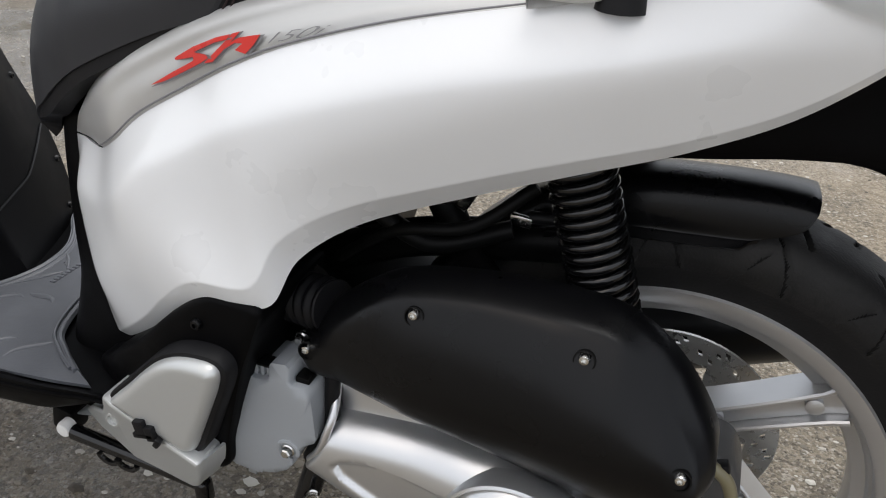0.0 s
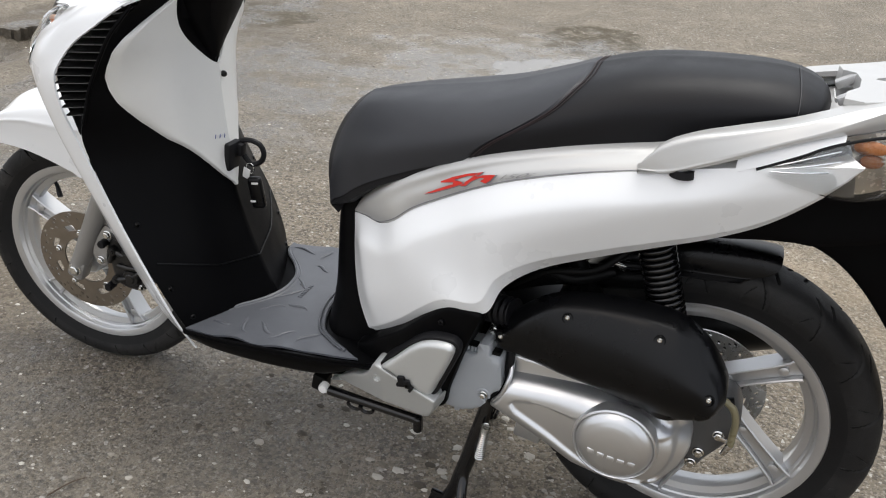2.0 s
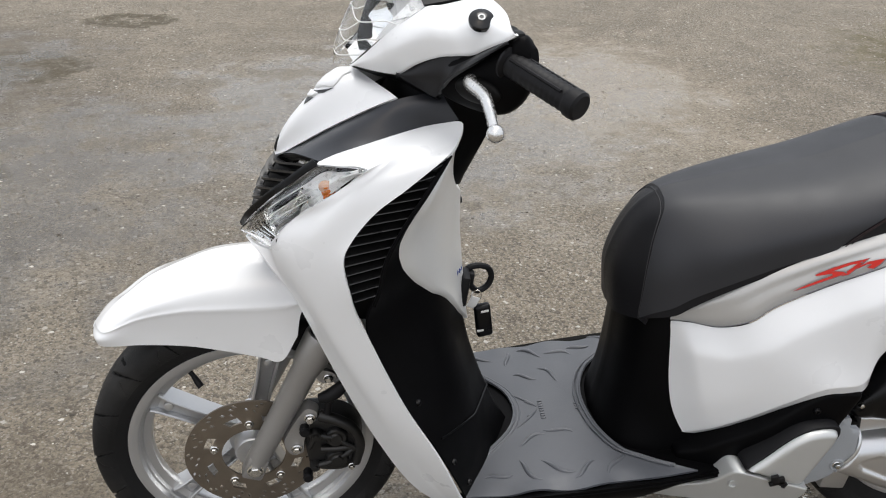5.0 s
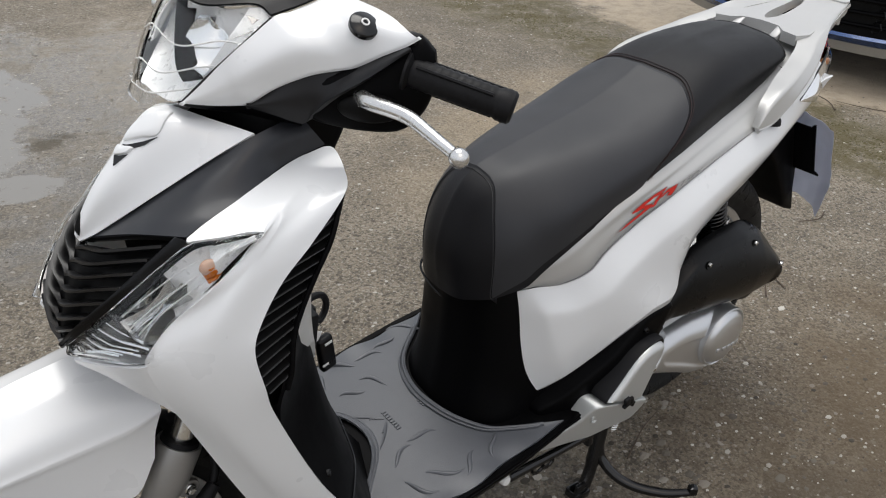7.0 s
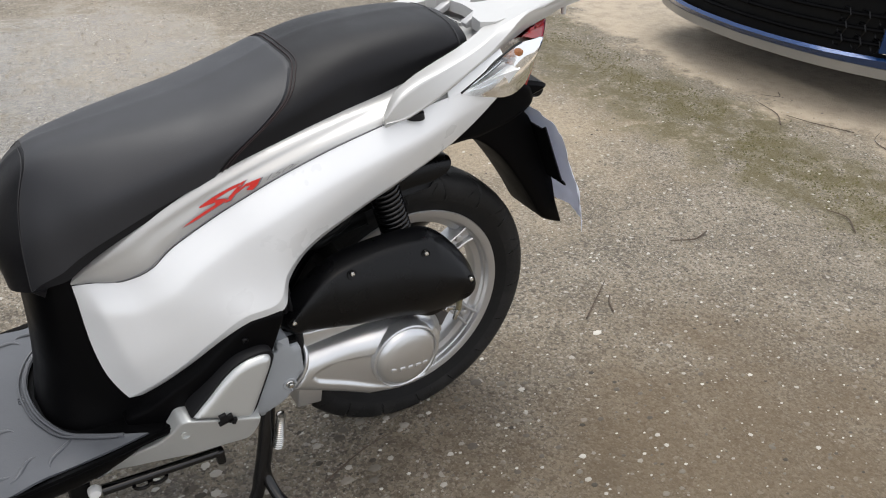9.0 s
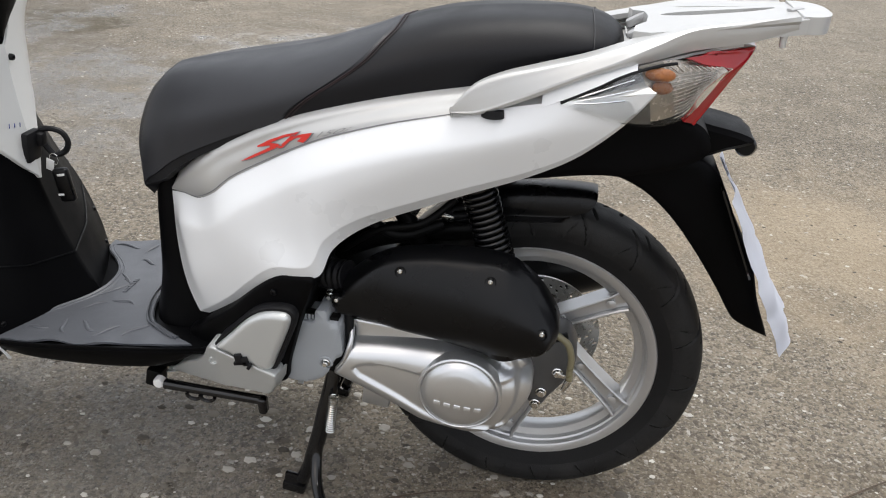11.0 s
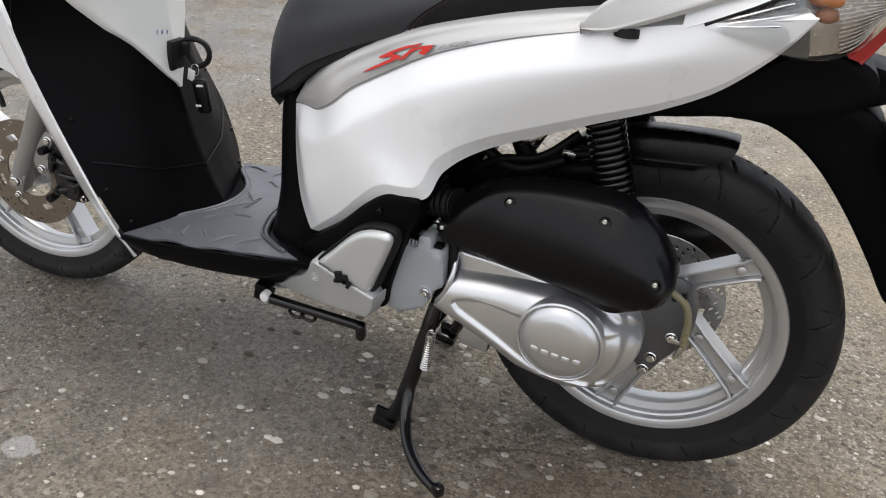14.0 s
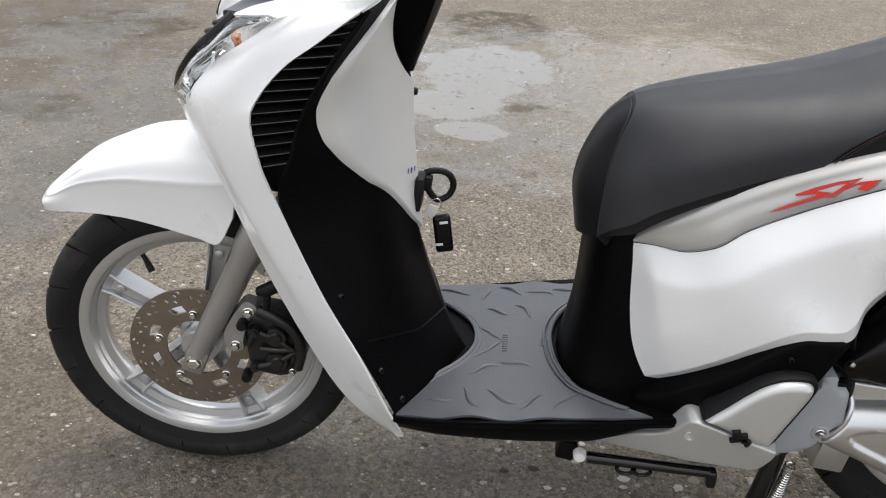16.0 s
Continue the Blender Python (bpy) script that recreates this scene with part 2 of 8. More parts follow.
    col = mix(rng(grain_a, 0.78, 0.96, 0, 0.55), col, (0.050, 0.043, 0.034))
    col = mix(rng(grain_b, 0.75, 1.0, 0, 0.5), col, (0.055, 0.048, 0.038))
    col = mix(rng(grain_b, 0.14, 0.0, 0, 0.6), col, (0.36, 0.335, 0.29))
    col = mix(rng(grain_a, 0.018, 0.0, 0, 0.9), col, (0.46, 0.44, 0.40))
    dusty = calc("MAXIMUM", blob(1.75, 1.25, 1.3, 1.0, 0.9), calc("MULTIPLY", blob(3.6, 0.9, 0.55, 2.2, 0.7), 1.2))
    col = mix(calc("MULTIPLY", dusty, 0.42), col, (0.42, 0.332, 0.218))
    smooth = blob(0.75, 3.0, 0.95, 1.5, 0.9)
    # smoother ground, its colour lightened to stand in for sky sheen
    col = mix(calc("MULTIPLY", smooth, 0.55), col, (0.335, 0.280, 0.205))
    pale = calc("MULTIPLY", blob(3.95, 1.0, 0.80, 3.4, 0.25), rng(tex(11, 7, 0.7), 0.35, 0.6, 0.55, 1.0))
    col = mix(calc("MULTIPLY", pale, 0.85), col, (0.47, 0.395, 0.30))
    brown = blob(1.15, -0.55, 1.5, 0.85, 0.9)
    col = mix(calc("MULTIPLY", brown, 0.78), col, (0.112, 0.079, 0.043))
    streak = rng(tex(2.6, 7, 0.7), 0.38, 0.6, 0.35, 1.0)
    film = calc("MULTIPLY", blob(-0.25, 2.6, 1.6, 1.7, 0.6), streak)
    damp = calc("MAXIMUM", calc("MAXIMUM", blob(-1.8, 1.6, 1.3, 1.7, 0.7), calc("MAXIMUM", blob(-3.1, 1.9, 0.30, 0.9, 0.4), calc("MULTIPLY", blob(-0.45, 1.75, 0.75, 0.75, 0.8), 0.75))), calc("MAXIMUM", calc("MULTIPLY", blob(-0.35, -0.3, 1.1, 0.8, 0.8), 0.9), calc("MULTIPLY", blob(-2.6, 3.0, 1.2, 1.7, 0.8), 0.75)))
    damp = calc("MULTIPLY", damp, streak)
    col = mix(calc("MULTIPLY", damp, 0.65), col, (0.062, 0.054, 0.043))
    # wet film: part of the sky's reflection is mixed in as pale colour
    col = mix(calc("MULTIPLY", film, 0.45), col, (0.205, 0.192, 0.168))
    col = mix(calc("MULTIPLY", film, rng(tex(38, 5, 0.7), 0.52, 0.60, 0, 0.6)), col, (0.045, 0.043, 0.040))
    col = mix(calc("MULTIPLY", film, rng(tex(33, 5, 0.7), 0.60, 0.66, 0, 0.5)), col, (0.26, 0.25, 0.235))
    stain = calc("MAXIMUM", blob(-2.9, 2.9, 1.3, 1.9, 0.8), calc("MAXIMUM", blob(-1.35, 0.0, 0.75, 0.55, 0.9), blob(0.55, -0.55, 0.55, 0.28, 0.9)))
    col = mix(calc("MULTIPLY", stain, 0.62), col, (0.085, 0.068, 0.046))
    wet = calc("MAXIMUM", calc("MAXIMUM", film, damp), calc("MULTIPLY", smooth, 0.8))
    pool = blob(-0.34, 2.92, 0.36, 0.40, 0.12)
    for px, py, rx, ry in ((-0.50, 2.22, 0.36, 0.20), (-0.34, 1.90, 0.16, 0.12), (-0.37, 2.56, 0.22, 0.32)):
        pool = calc("MAXIMUM", pool, blob(px, py, rx, ry, 0.12))
    col = mix(blob(-0.30, -0.505, 0.034, 0.028, 0.2), col, (0.27, 0.255, 0.24))
    soaked = calc("MULTIPLY", calc("MAXIMUM", calc("MAXIMUM", blob(-2.55, 3.25, 0.55, 0.36, 0.2), blob(-2.10, 4.37, 0.32, 0.24, 0.2)), calc("MAXIMUM", calc("MAXIMUM", blob(-2.10, 1.78, 0.24, 0.18, 0.2), blob(-0.33, 3.85, 0.36, 0.52, 0.25)), blob(-0.15, 2.25, 0.15, 0.11, 0.3))), rng(tex(9, 7, 0.75), 0.40, 0.52))
    col = mix(calc("MULTIPLY", soaked, 0.85), col, (0.060, 0.047, 0.024))
    pool = calc("MULTIPLY", pool, rng(tex(9, 8, 0.8), 0.38, 0.44))
    # muddy water, paled further in place of the bright sky it mirrors
    col = mix(pool, col, (0.20, 0.19, 0.170))
    moss = calc("MULTIPLY", calc("MULTIPLY", calc("MAXIMUM", blob(2.76, 0.8, 0.52, 2.4, 0.7), blob(3.0, 3.2, 0.75, 1.5, 0.7)), rng(tex(7, 8, 0.75), 0.36, 0.56)), calc("SUBTRACT", 1.0, calc("MULTIPLY", pale, 0.8)))
    col = mix(calc("MULTIPLY", moss, 0.85), col, (0.088, 0.072, 0.026))
    links.new(calc("ADD", 0.5, calc("MULTIPLY", calc("MAXIMUM", pool, film), 0.5)), b.inputs["Specular IOR Level"])
    links.new(col, b.inputs["Base Color"])
    rough = rng(wet, 0.15, 0.8, 0.85, 0.16)
    links.new(calc("ADD", calc("MULTIPLY", rough, calc("SUBTRACT", 1.0, pool)), calc("MULTIPLY", pool, 0.17)), b.inputs["Roughness"])
    bump = nodes.new("ShaderNodeBump")
    bump.inputs["Distance"].default_value = 0.008
    links.new(calc("SUBTRACT", 1.0, calc("MULTIPLY", pool, 0.97)), bump.inputs["Strength"])
    links.new(calc("ADD", calc("ADD", calc("MULTIPLY", tex(24, 8, 0.75), 1.0), calc("MULTIPLY", tex(150, 4, 0.7), 0.3)), calc("ADD", calc("MULTIPLY", height_a, -0.45), calc("MULTIPLY", height_b, -0.3))), bump.inputs["Height"])
    links.new(bump.outputs["Normal"], b.inputs["Normal"])
    return m


GROUND = ground_material()


# ---- mesh tools ----
def cr(pts, n, closed=False):
    """Catmull-Rom through the control points, n samples, even in the points' index."""
    p = np.array(pts, float)
    k = len(p)
    if closed:
        t = np.linspace(0, k, n, endpoint=False)
        i = t.astype(int)
        q = [p[(i + d) % k] for d in (-1, 0, 1, 2)]
    else:
        t = np.linspace(0, k - 1, n)
        i = np.clip(t.astype(int), 0, k - 2)
        pad = np.vstack([[2 * p[0] - p[1]], p, [2 * p[-1] - p[-2]]])
        q = [pad[i + d] for d in range(4)]
    f = (t - i).reshape(-1, *([1] * (p.ndim - 1)))
    return 0.5 * (2 * q[1] + (q[2] - q[0]) * f + (2 * q[0] - 5 * q[1] + 4 * q[2] - q[3]) * f**2 + (3 * q[1] - q[0] - 3 * q[2] + q[3]) * f**3)


def loft(rails, n, m):
    """A grid of m x n places through rails that all have the same count of control points."""
    return cr(np.array([cr(r, n) for r in rails]), m)


def sample(g, u, v):
    """The place at (u, v), both 0 to 1, on a grid: u along its rails, v across them."""
    u, v = np.broadcast_arrays(np.asarray(u, float), np.asarray(v, float))
    a, c = np.clip(v, 0, 1) * (g.shape[0] - 1), np.clip(u, 0, 1) * (g.shape[1] - 1)
    i, j = np.minimum(a.astype(int), g.shape[0] - 2), np.minimum(c.astype(int), g.shape[1] - 2)
    f, h = (a - i)[..., None], (c - j)[..., None]
    return (g[i, j] * (1 - h) + g[i, j + 1] * h) * (1 - f) + (g[i + 1, j] * (1 - h) + g[i + 1, j + 1] * h) * f


def normals(g):
    n = np.cross(np.gradient(g, axis=1), np.gradient(g, axis=0))
    return n / np.maximum(np.linalg.norm(n, axis=-1, keepdims=True), 1e-9)


YC = -0.012  # the scooter's middle plane


def mirror(g):
    """The same part on the other side of the scooter."""
    return g[:, ::-1] * np.array([1, -1, 1]) + np.array([0, 2 * YC, 0])


def both(g):
    """A half from the left edge (first row) to the middle (last row), doubled to the right."""
    g = g + np.linspace(0, 1, len(g))[:, None, None] ** 1.5 * np.array([0, YC, 0])
    return np.concatenate([g, g[-2::-1] * np.array([1, -1, 1]) + np.array([0, 2 * YC, 0])])


def sheet(bm, g, thick=0.003, wrap=False):
    """A grid as a closed shell: the outer face on g, its back thick metres behind (against the normal)."""
    back = g - normals(g) * thick
    rows, cols = g.shape[:2]
    va = [[bm.verts.new(q) for q in r] for r in g]
    vb = [[bm.verts.new(q) for q in r] for r in back]
    for i in range(rows - 1):
        for j in range(cols - 1 + (1 if wrap else 0)):
            k = (j + 1) % cols
            bm.faces.new((va[i][j], va[i + 1][j], va[i + 1][k], va[i][k]))
            bm.faces.new((vb[i][j], vb[i][k], vb[i + 1][k], vb[i + 1][j]))
    rim = [(va[0][j], va[0][j + 1], vb[0][j + 1], vb[0][j]) for j in range(cols - 1)]
    rim += [(va[-1][j + 1], va[-1][j], vb[-1][j], vb[-1][j + 1]) for j in range(cols - 1)]
    if not wrap:
        rim += [(va[i + 1][0], va[i][0], vb[i][0], vb[i + 1][0]) for i in range(rows - 1)]
        rim += [(va[i][-1], va[i + 1][-1], vb[i + 1][-1], vb[i][-1]) for i in range(rows - 1)]
    for f in rim:
        bm.faces.new(f)
    return bm


def tube(bm, path, r, seg=10, caps=True):
    """A round bar along a path; r: one radius or one for each place."""
    p = np.array(path, float)
    r = np.broadcast_to(np.asarray(r, float), (len(p),))
    d = np.gradient(p, axis=0)
    d /= np.maximum(np.linalg.norm(d, axis=1, keepdims=True), 1e-9)
    up = np.array([0, 0, 1.0]) if abs(d[0][2]) < 0.9 else np.array([0, 1.0, 0])
    rings = []
    for q, t, rad in zip(p, d, r):
        s = np.cross(t, up)
        s /= np.linalg.norm(s)
        up = np.cross(s, t)
        rings.append([bm.verts.new(q + rad * (math.cos(a) * s + math.sin(a) * up)) for a in np.linspace(0, 2 * math.pi, seg, endpoint=False)])
    for a, c in zip(rings, rings[1:]):
        for k in range(seg):
            bm.faces.new((a[k], a[(k + 1) % seg], c[(k + 1) % seg], c[k]))
    if caps:
        bm.faces.new(rings[0][::-1])
        bm.faces.new(rings[-1])
    return bm


def lathe(bm, profile, seg=48, m=None, closed=False):
    """A profile of (radius, height along y) turned round the y axis."""
    m = m or Matrix()
    ring = []
    for r, h in profile:
        if r < 1e-6:
            ring.append([bm.verts.new(m @ Vector((0, h, 0)))] * seg)
        else:
            ring.append([bm.verts.new(m @ Vector((r * math.cos(a), h, r * math.sin(a)))) for a in np.linspace(0, 2 * math.pi, seg, endpoint=False)])
    pairs = list(zip(ring, ring[1:])) + ([(ring[-1], ring[0])] if closed else [])
    for a, c in pairs:
        for k in range(seg):
            f = list(dict.fromkeys((a[k], a[(k + 1) % seg], c[(k + 1) % seg], c[k])))
            if len(f) > 2:
                bm.faces.new(f)
    return bm


def inset(o, d):
    """A closed outline moved inwards by d."""
    t = np.roll(o, -1, 0) - np.roll(o, 1, 0)
    t /= np.maximum(np.linalg.norm(t, axis=1, keepdims=True), 1e-9)
    area = np.sum(o[:, 0] * np.roll(o[:, 1], -1) - np.roll(o[:, 0], -1) * o[:, 1])
    n = np.stack([-t[:, 1], t[:, 0]], 1) * (1 if area > 0 else -1)
    return o + n * d


def prism(bm, outline, rings, shift=None, n=64, smooth=True, cell=0.009):
    """A domed plate: an outline in x, z carried through rings of (inset, y), from its back to its front face, which is filled with a fine net whose height follows the rings by the distance to the rim. shift(x, z) adds to y."""
    o = cr(outline, n, True) if smooth else np.array(outline, float)
    if np.sum(o[:, 0] * np.roll(o[:, 1], -1) - np.roll(o[:, 0], -1) * o[:, 1]) < 0:
        o = o[::-1]
    front = min(range(len(rings)), key=lambda k: rings[k][0])
    wall, face = rings[:front + 1], rings[front:]
    add = shift or (lambda x, z: 0)
    loops = []
    for d, y in wall:
        loops.append([bm.verts.new((x, y + add(x, z), z)) for x, z in (inset(o, min(d, 0.004)) if d else o)])
    k = len(o)
    for a, c in zip(loops, loops[1:]):
        for i in range(k):
            bm.faces.new((a[i], a[(i + 1) % k], c[(i + 1) % k], c[i]))
    bm.faces.new(loops[0][::-1])
    d0, deep = face[0][0], face[-1][0] - face[0][0]
    rim = np.array([(v.co.x, v.co.z) for v in loops[-1]])
    a, c = rim, np.roll(rim, -1, 0)

    def far(q):
        t = np.clip(np.sum((q - a) * (c - a), 1) / np.maximum(np.sum((c - a) ** 2, 1), 1e-12), 0, 1)
        return float(np.min(np.linalg.norm(a + (c - a) * t[:, None] - q, axis=1)))

    pts = [Vector(q) for q in rim]
    if deep > 0:
        marks = sorted({round(r[0] - d0, 5) for r in face[1:]} | {round(x, 5) for x in np.arange(cell, deep, cell)})
        for d in marks:
            for q in inset(o, d + d0):
                if far(q) > d * 0.97:
                    pts.append(Vector(q))
        lim = marks[-1] + 0.5 * cell
        for x in np.arange(rim[:, 0].min(), rim[:, 0].max(), cell):
            for z in np.arange(rim[:, 1].min(), rim[:, 1].max(), cell):
                q = np.array([x + 0.2 * cell * math.sin(z * 900), z])
                if far(q) > lim:
                    pts.append(Vector(q))
    made, _, tris, origin, _, _ = delaunay_2d_cdt(pts, [(i, (i + 1) % k) for i in range(k)], [], 1, 1e-5)
    ds, ys = [r[0] - d0 for r in face], [r[1] for r in face]
    verts = []
    for q, src in zip(made, origin):
        old = [i for i in src if i < k]
        if old:
            verts.append(loops[-1][old[0]])
        else:
            verts.append(bm.verts.new((q.x, float(np.interp(far(np.array(q)), ds, ys)) + add(q.x, q.y), q.y)))
    for f in tris:
        ids = [verts[i] for i in f]
        if len(set(ids)) == 3 and not bm.faces.get(ids):
            bm.faces.new(ids)
    return bm


def rim_distance(q, rim):
    """The distance of places (x, z) to a closed outline."""
    a, e = rim, np.roll(rim, -1, 0) - rim
    t = np.clip(((q[:, None] - a) * e).sum(-1) / np.maximum((e * e).sum(-1), 1e-12), 0, 1)
    return np.linalg.norm(a + e * t[..., None] - q[:, None], axis=-1).min(1)


def enclosed(q, rim):
    """Which of the places (x, z) lie inside a closed outline."""
    a, c = rim, np.roll(rim, -1, 0)
    up = (a[:, 1] > q[:, None, 1]) != (c[:, 1] > q[:, None, 1])
    dz = np.where(np.abs(c[:, 1] - a[:, 1]) < 1e-12, 1e-12, c[:, 1] - a[:, 1])
    return (up & (q[:, None, 0] < (c[:, 0] - a[:, 0]) * (q[:, None, 1] - a[:, 1]) / dz + a[:, 0])).sum(1) % 2 == 1


def plate(outline, front, back, edge=((0, 0.003), (0.001, 0.001), (0.003, 0)), cell=0.005, n=90, smooth=True, creases=()):
    """A moulded cover that looks to the left side: an outline in x, z; front(x, z) gives its face in y, edge the rounding of its rim as (distance inwards, drop), back the depth of its side wall; the net follows the creases."""
    o = cr(outline, n, True) if smooth else np.array(outline, float)
    if np.sum(o[:, 0] * np.roll(o[:, 1], -1) - np.roll(o[:, 0], -1) * o[:, 1]) < 0:
        o = o[::-1]
    k, pts = len(o), [o]
    for d, _ in edge[1:]:
        q = inset(o, d)
        pts.append(q[enclosed(q, o) & (rim_distance(q, o) > 0.96 * d)])
    gx, gz = np.meshgrid(np.arange(o[:, 0].min(), o[:, 0].max(), cell), np.arange(o[:, 1].min(), o[:, 1].max(), cell * 0.87))
    gx = gx + (np.arange(len(gx)) % 2)[:, None] * cell * 0.5
    q = np.stack([gx.ravel(), gz.ravel()], 1)
    q = q[enclosed(q, o)]
    q = q[rim_distance(q, o) > edge[-1][0] + 0.45 * cell]
    links = [(i, (i + 1) % k) for i in range(k)]
    for line in creases:
        line = np.array(line, float)
        q = q[np.linalg.norm(q[:, None] - line, axis=-1).min(1) > 0.4 * cell]
        base = sum(len(p) for p in pts)
        pts.append(line)
        links += [(base + i, base + i + 1) for i in range(len(line) - 1)]
    pts.append(q)
    made, _, tris, _, _, _ = delaunay_2d_cdt([Vector(v) for v in np.concatenate(pts)], links, [], 1, 1e-6)
    flat = np.array([tuple(v) for v in made])
    drop = np.interp(rim_distance(flat, o), [d for d, _ in edge], [h for _, h in edge])
    bm, verts = B(), {}

    def vert(i):
        if i not in verts:
            x, z = flat[i]
            verts[i] = bm.verts.new((x, front(x, z) + drop[i], z))
        return verts[i]
    for f in tris:
        bm.faces.new([vert(i) for i in f])
    border = [e for e in bm.edges if len(e.link_faces) == 1]
    low = {}
    for e in border:
        for v in e.verts:
            if v not in low:
                low[v] = bm.verts.new((v.co.x, back, v.co.z))
    for e in border:
        a, c = e.verts
        bm.faces.new((a, c, low[c], low[a]))
    return bm


def block(bm, m, sx, sy, sz, bevel=0.0, seg=2):
    """A bevelled box of full sizes sx, sy, sz at the pose m."""
    made = bmesh.ops.create_cube(bm, size=1.0, matrix=m @ Matrix.Diagonal((sx, sy, sz, 1)))
    if bevel:
        edges = list({e for v in made["verts"] for e in v.link_edges})
        bmesh.ops.bevel(bm, geom=edges, offset=bevel, segments=seg, affect="EDGES", profile=0.5)
    return bm


def ball(bm, at, r, u=16, v=10, scale=(1, 1, 1)):
    bmesh.ops.create_uvsphere(bm, u_segments=u, v_segments=v, radius=r, matrix=Matrix.Translation(at) @ Matrix.Diagonal((*scale, 1)))
    return bm


def part(name, bm, mat, parent=None, label="", sharp=38):
    """One mesh object from a bmesh, under a thing or a part."""
    me = bpy.data.meshes.new(name)
    bmesh.ops.recalc_face_normals(bm, faces=bm.faces)
    bm.to_mesh(me)
    bm.free()
    for q in me.polygons:
        q.use_smooth = True
    me.set_sharp_from_angle(angle=radians(sharp))
    me.materials.append(mat)
    ob = new(name, me)
    ob.parent = parent
    if label:
        ob["label"] = label
    return ob


def thing(name, label, category, at=(0, 0, 0), group="", kind=""):
    ob = new(name)
    ob.location = at
    ob.empty_display_size = 0.05
    return tagged(ob, label, category, group, kind)


def B():
    return bmesh.new()


def screw(parent, at, r=0.006, turn=(0, 0, 0), mat=None, name="screw"):
    """A domed screw head that faces the left side (towards -y), with a socket."""
    m = Matrix.Translation(at) @ Euler([radians(a) for a in turn]).to_matrix().to_4x4()
    bm = B()
    lathe(bm, [(r, 0.004), (r, -0.001), (r * 0.8, -0.003), (r * 0.45, -0.0035), (r * 0.4, -0.001), (0, -0.001)], 14, m)
    return part(name, bm, mat or CHROME, parent)


def bolt(parent, at, r=0.007, turn=(0, 0, 0), mat=None):
    """A flanged hexagon bolt that faces the left side."""
    m = Matrix.Translation(at) @ Euler([radians(a) for a in turn]).to_matrix().to_4x4()
    bm = B()
    lathe(bm, [(0, 0.003), (r * 1.35, 0.003), (r * 1.35, 0), (r * 1.1, -0.001)], 18, m)
    lathe(bm, [(r, 0), (r, -0.005), (r * 0.8, -0.0065), (0, -0.0065)], 6, m)
    return part("bolt", bm, mat or CHROME, parent, sharp=25)


# ---- ground ----
def ground_height(x, y):
    """Gentle unevenness of the yard, with a hollow under the front wheel."""
    h = 0.010 * noise.noise(Vector((x * 0.9, y * 0.9, 3.0))) + 0.004 * noise.noise(Vector((x * 4.0, y * 4.0, 9.0)))
    near = math.exp(-((x - 0.1) ** 2 / 1.4 + (y / 0.7) ** 2))
    h *= 1 - near
    h -= 0.010 * math.exp(-(((x + 0.7) / 0.28) ** 2 + (y / 0.3) ** 2))
    h -= 0.045 * math.exp(-(((x + 3.12 + 0.10 * math.sin(y * 3)) / 0.16) ** 2)) * min(1.0, max(0.0, y - 0.6))
    return h


def make_ground():
    def axis(a, b, lo, hi, step):
        mid = list(np.arange(a, b, step))
        return [lo] + list(np.linspace(lo, a, 8)[1:-1]) + mid + list(np.linspace(b, hi, 8))
    xs, ys = axis(-5, 6, -80, 80, 0.09), axis(-2.2, 7, -80, 80, 0.09)
    verts = [(x, y, ground_height(x, y)) for y in ys for x in xs]
    w = len(xs)
    faces = [(j * w + i, j * w + i + 1, (j + 1) * w + i + 1, (j + 1) * w + i) for j in range(len(ys) - 1) for i in range(w - 1)]
    me = bpy.data.meshes.new("ground")
    me.from_pydata(verts, [], faces)
    me.materials.append(GROUND)
    for q in me.polygons:
        q.use_smooth = True
    return tagged(new("ground", me), "rough weathered concrete yard with wet patches and dust", "ground", kind="structure")


make_ground()


def broken_slab():
    """A thin old slab with a ragged broken edge beside the gutter."""
    rng = random.Random(4)
    base = cr([(-3.62, 0.6), (-3.52, 1.3), (-3.44, 1.82), (-3.33, 2.02), (-3.20, 2.06), (-3.22, 2.30), (-3.36, 2.60), (-3.44, 2.95), (-3.50, 3.6), (-3.60, 5.0), (-3.7, 7.0)], 150)
    edge = [(x + rng.uniform(-0.018, 0.018), y + rng.uniform(-0.01, 0.01)) for x, y in base]
    bm = B()
    far = [bm.verts.new((-9.0, y, 0.03)) for x, y in edge]
    back = [bm.verts.new((x - 0.05, y, 0.034 + 0.004 * rng.random())) for x, y in edge]
    top = [bm.verts.new((x - 0.006, y, 0.028 + 0.008 * rng.random())) for x, y in edge]
    low = [bm.verts.new((x - 0.020 - 0.02 * rng.random(), y, -0.07)) for x, y in edge]
    for a, c in ((far, back), (back, top), (top, low)):
        for i in range(149):
            bm.faces.new((a[i], c[i], c[i + 1], a[i + 1]))
    return tagged(part("pavement", bm, GROUND, sharp=30), "old concrete slab with a cracked ragged edge", "pavement", kind="structure")


broken_slab()

# ---- the scooter ----
scooter = thing("motor_scooter", "pearl white and black motor scooter standing on its centre stand", "motor scooter")

# --- wheels ---
STEER = pose(-0.672, YC, 0.277, 0, 0, 5.8)
REAR = pose(0.667, YC, 0.303)


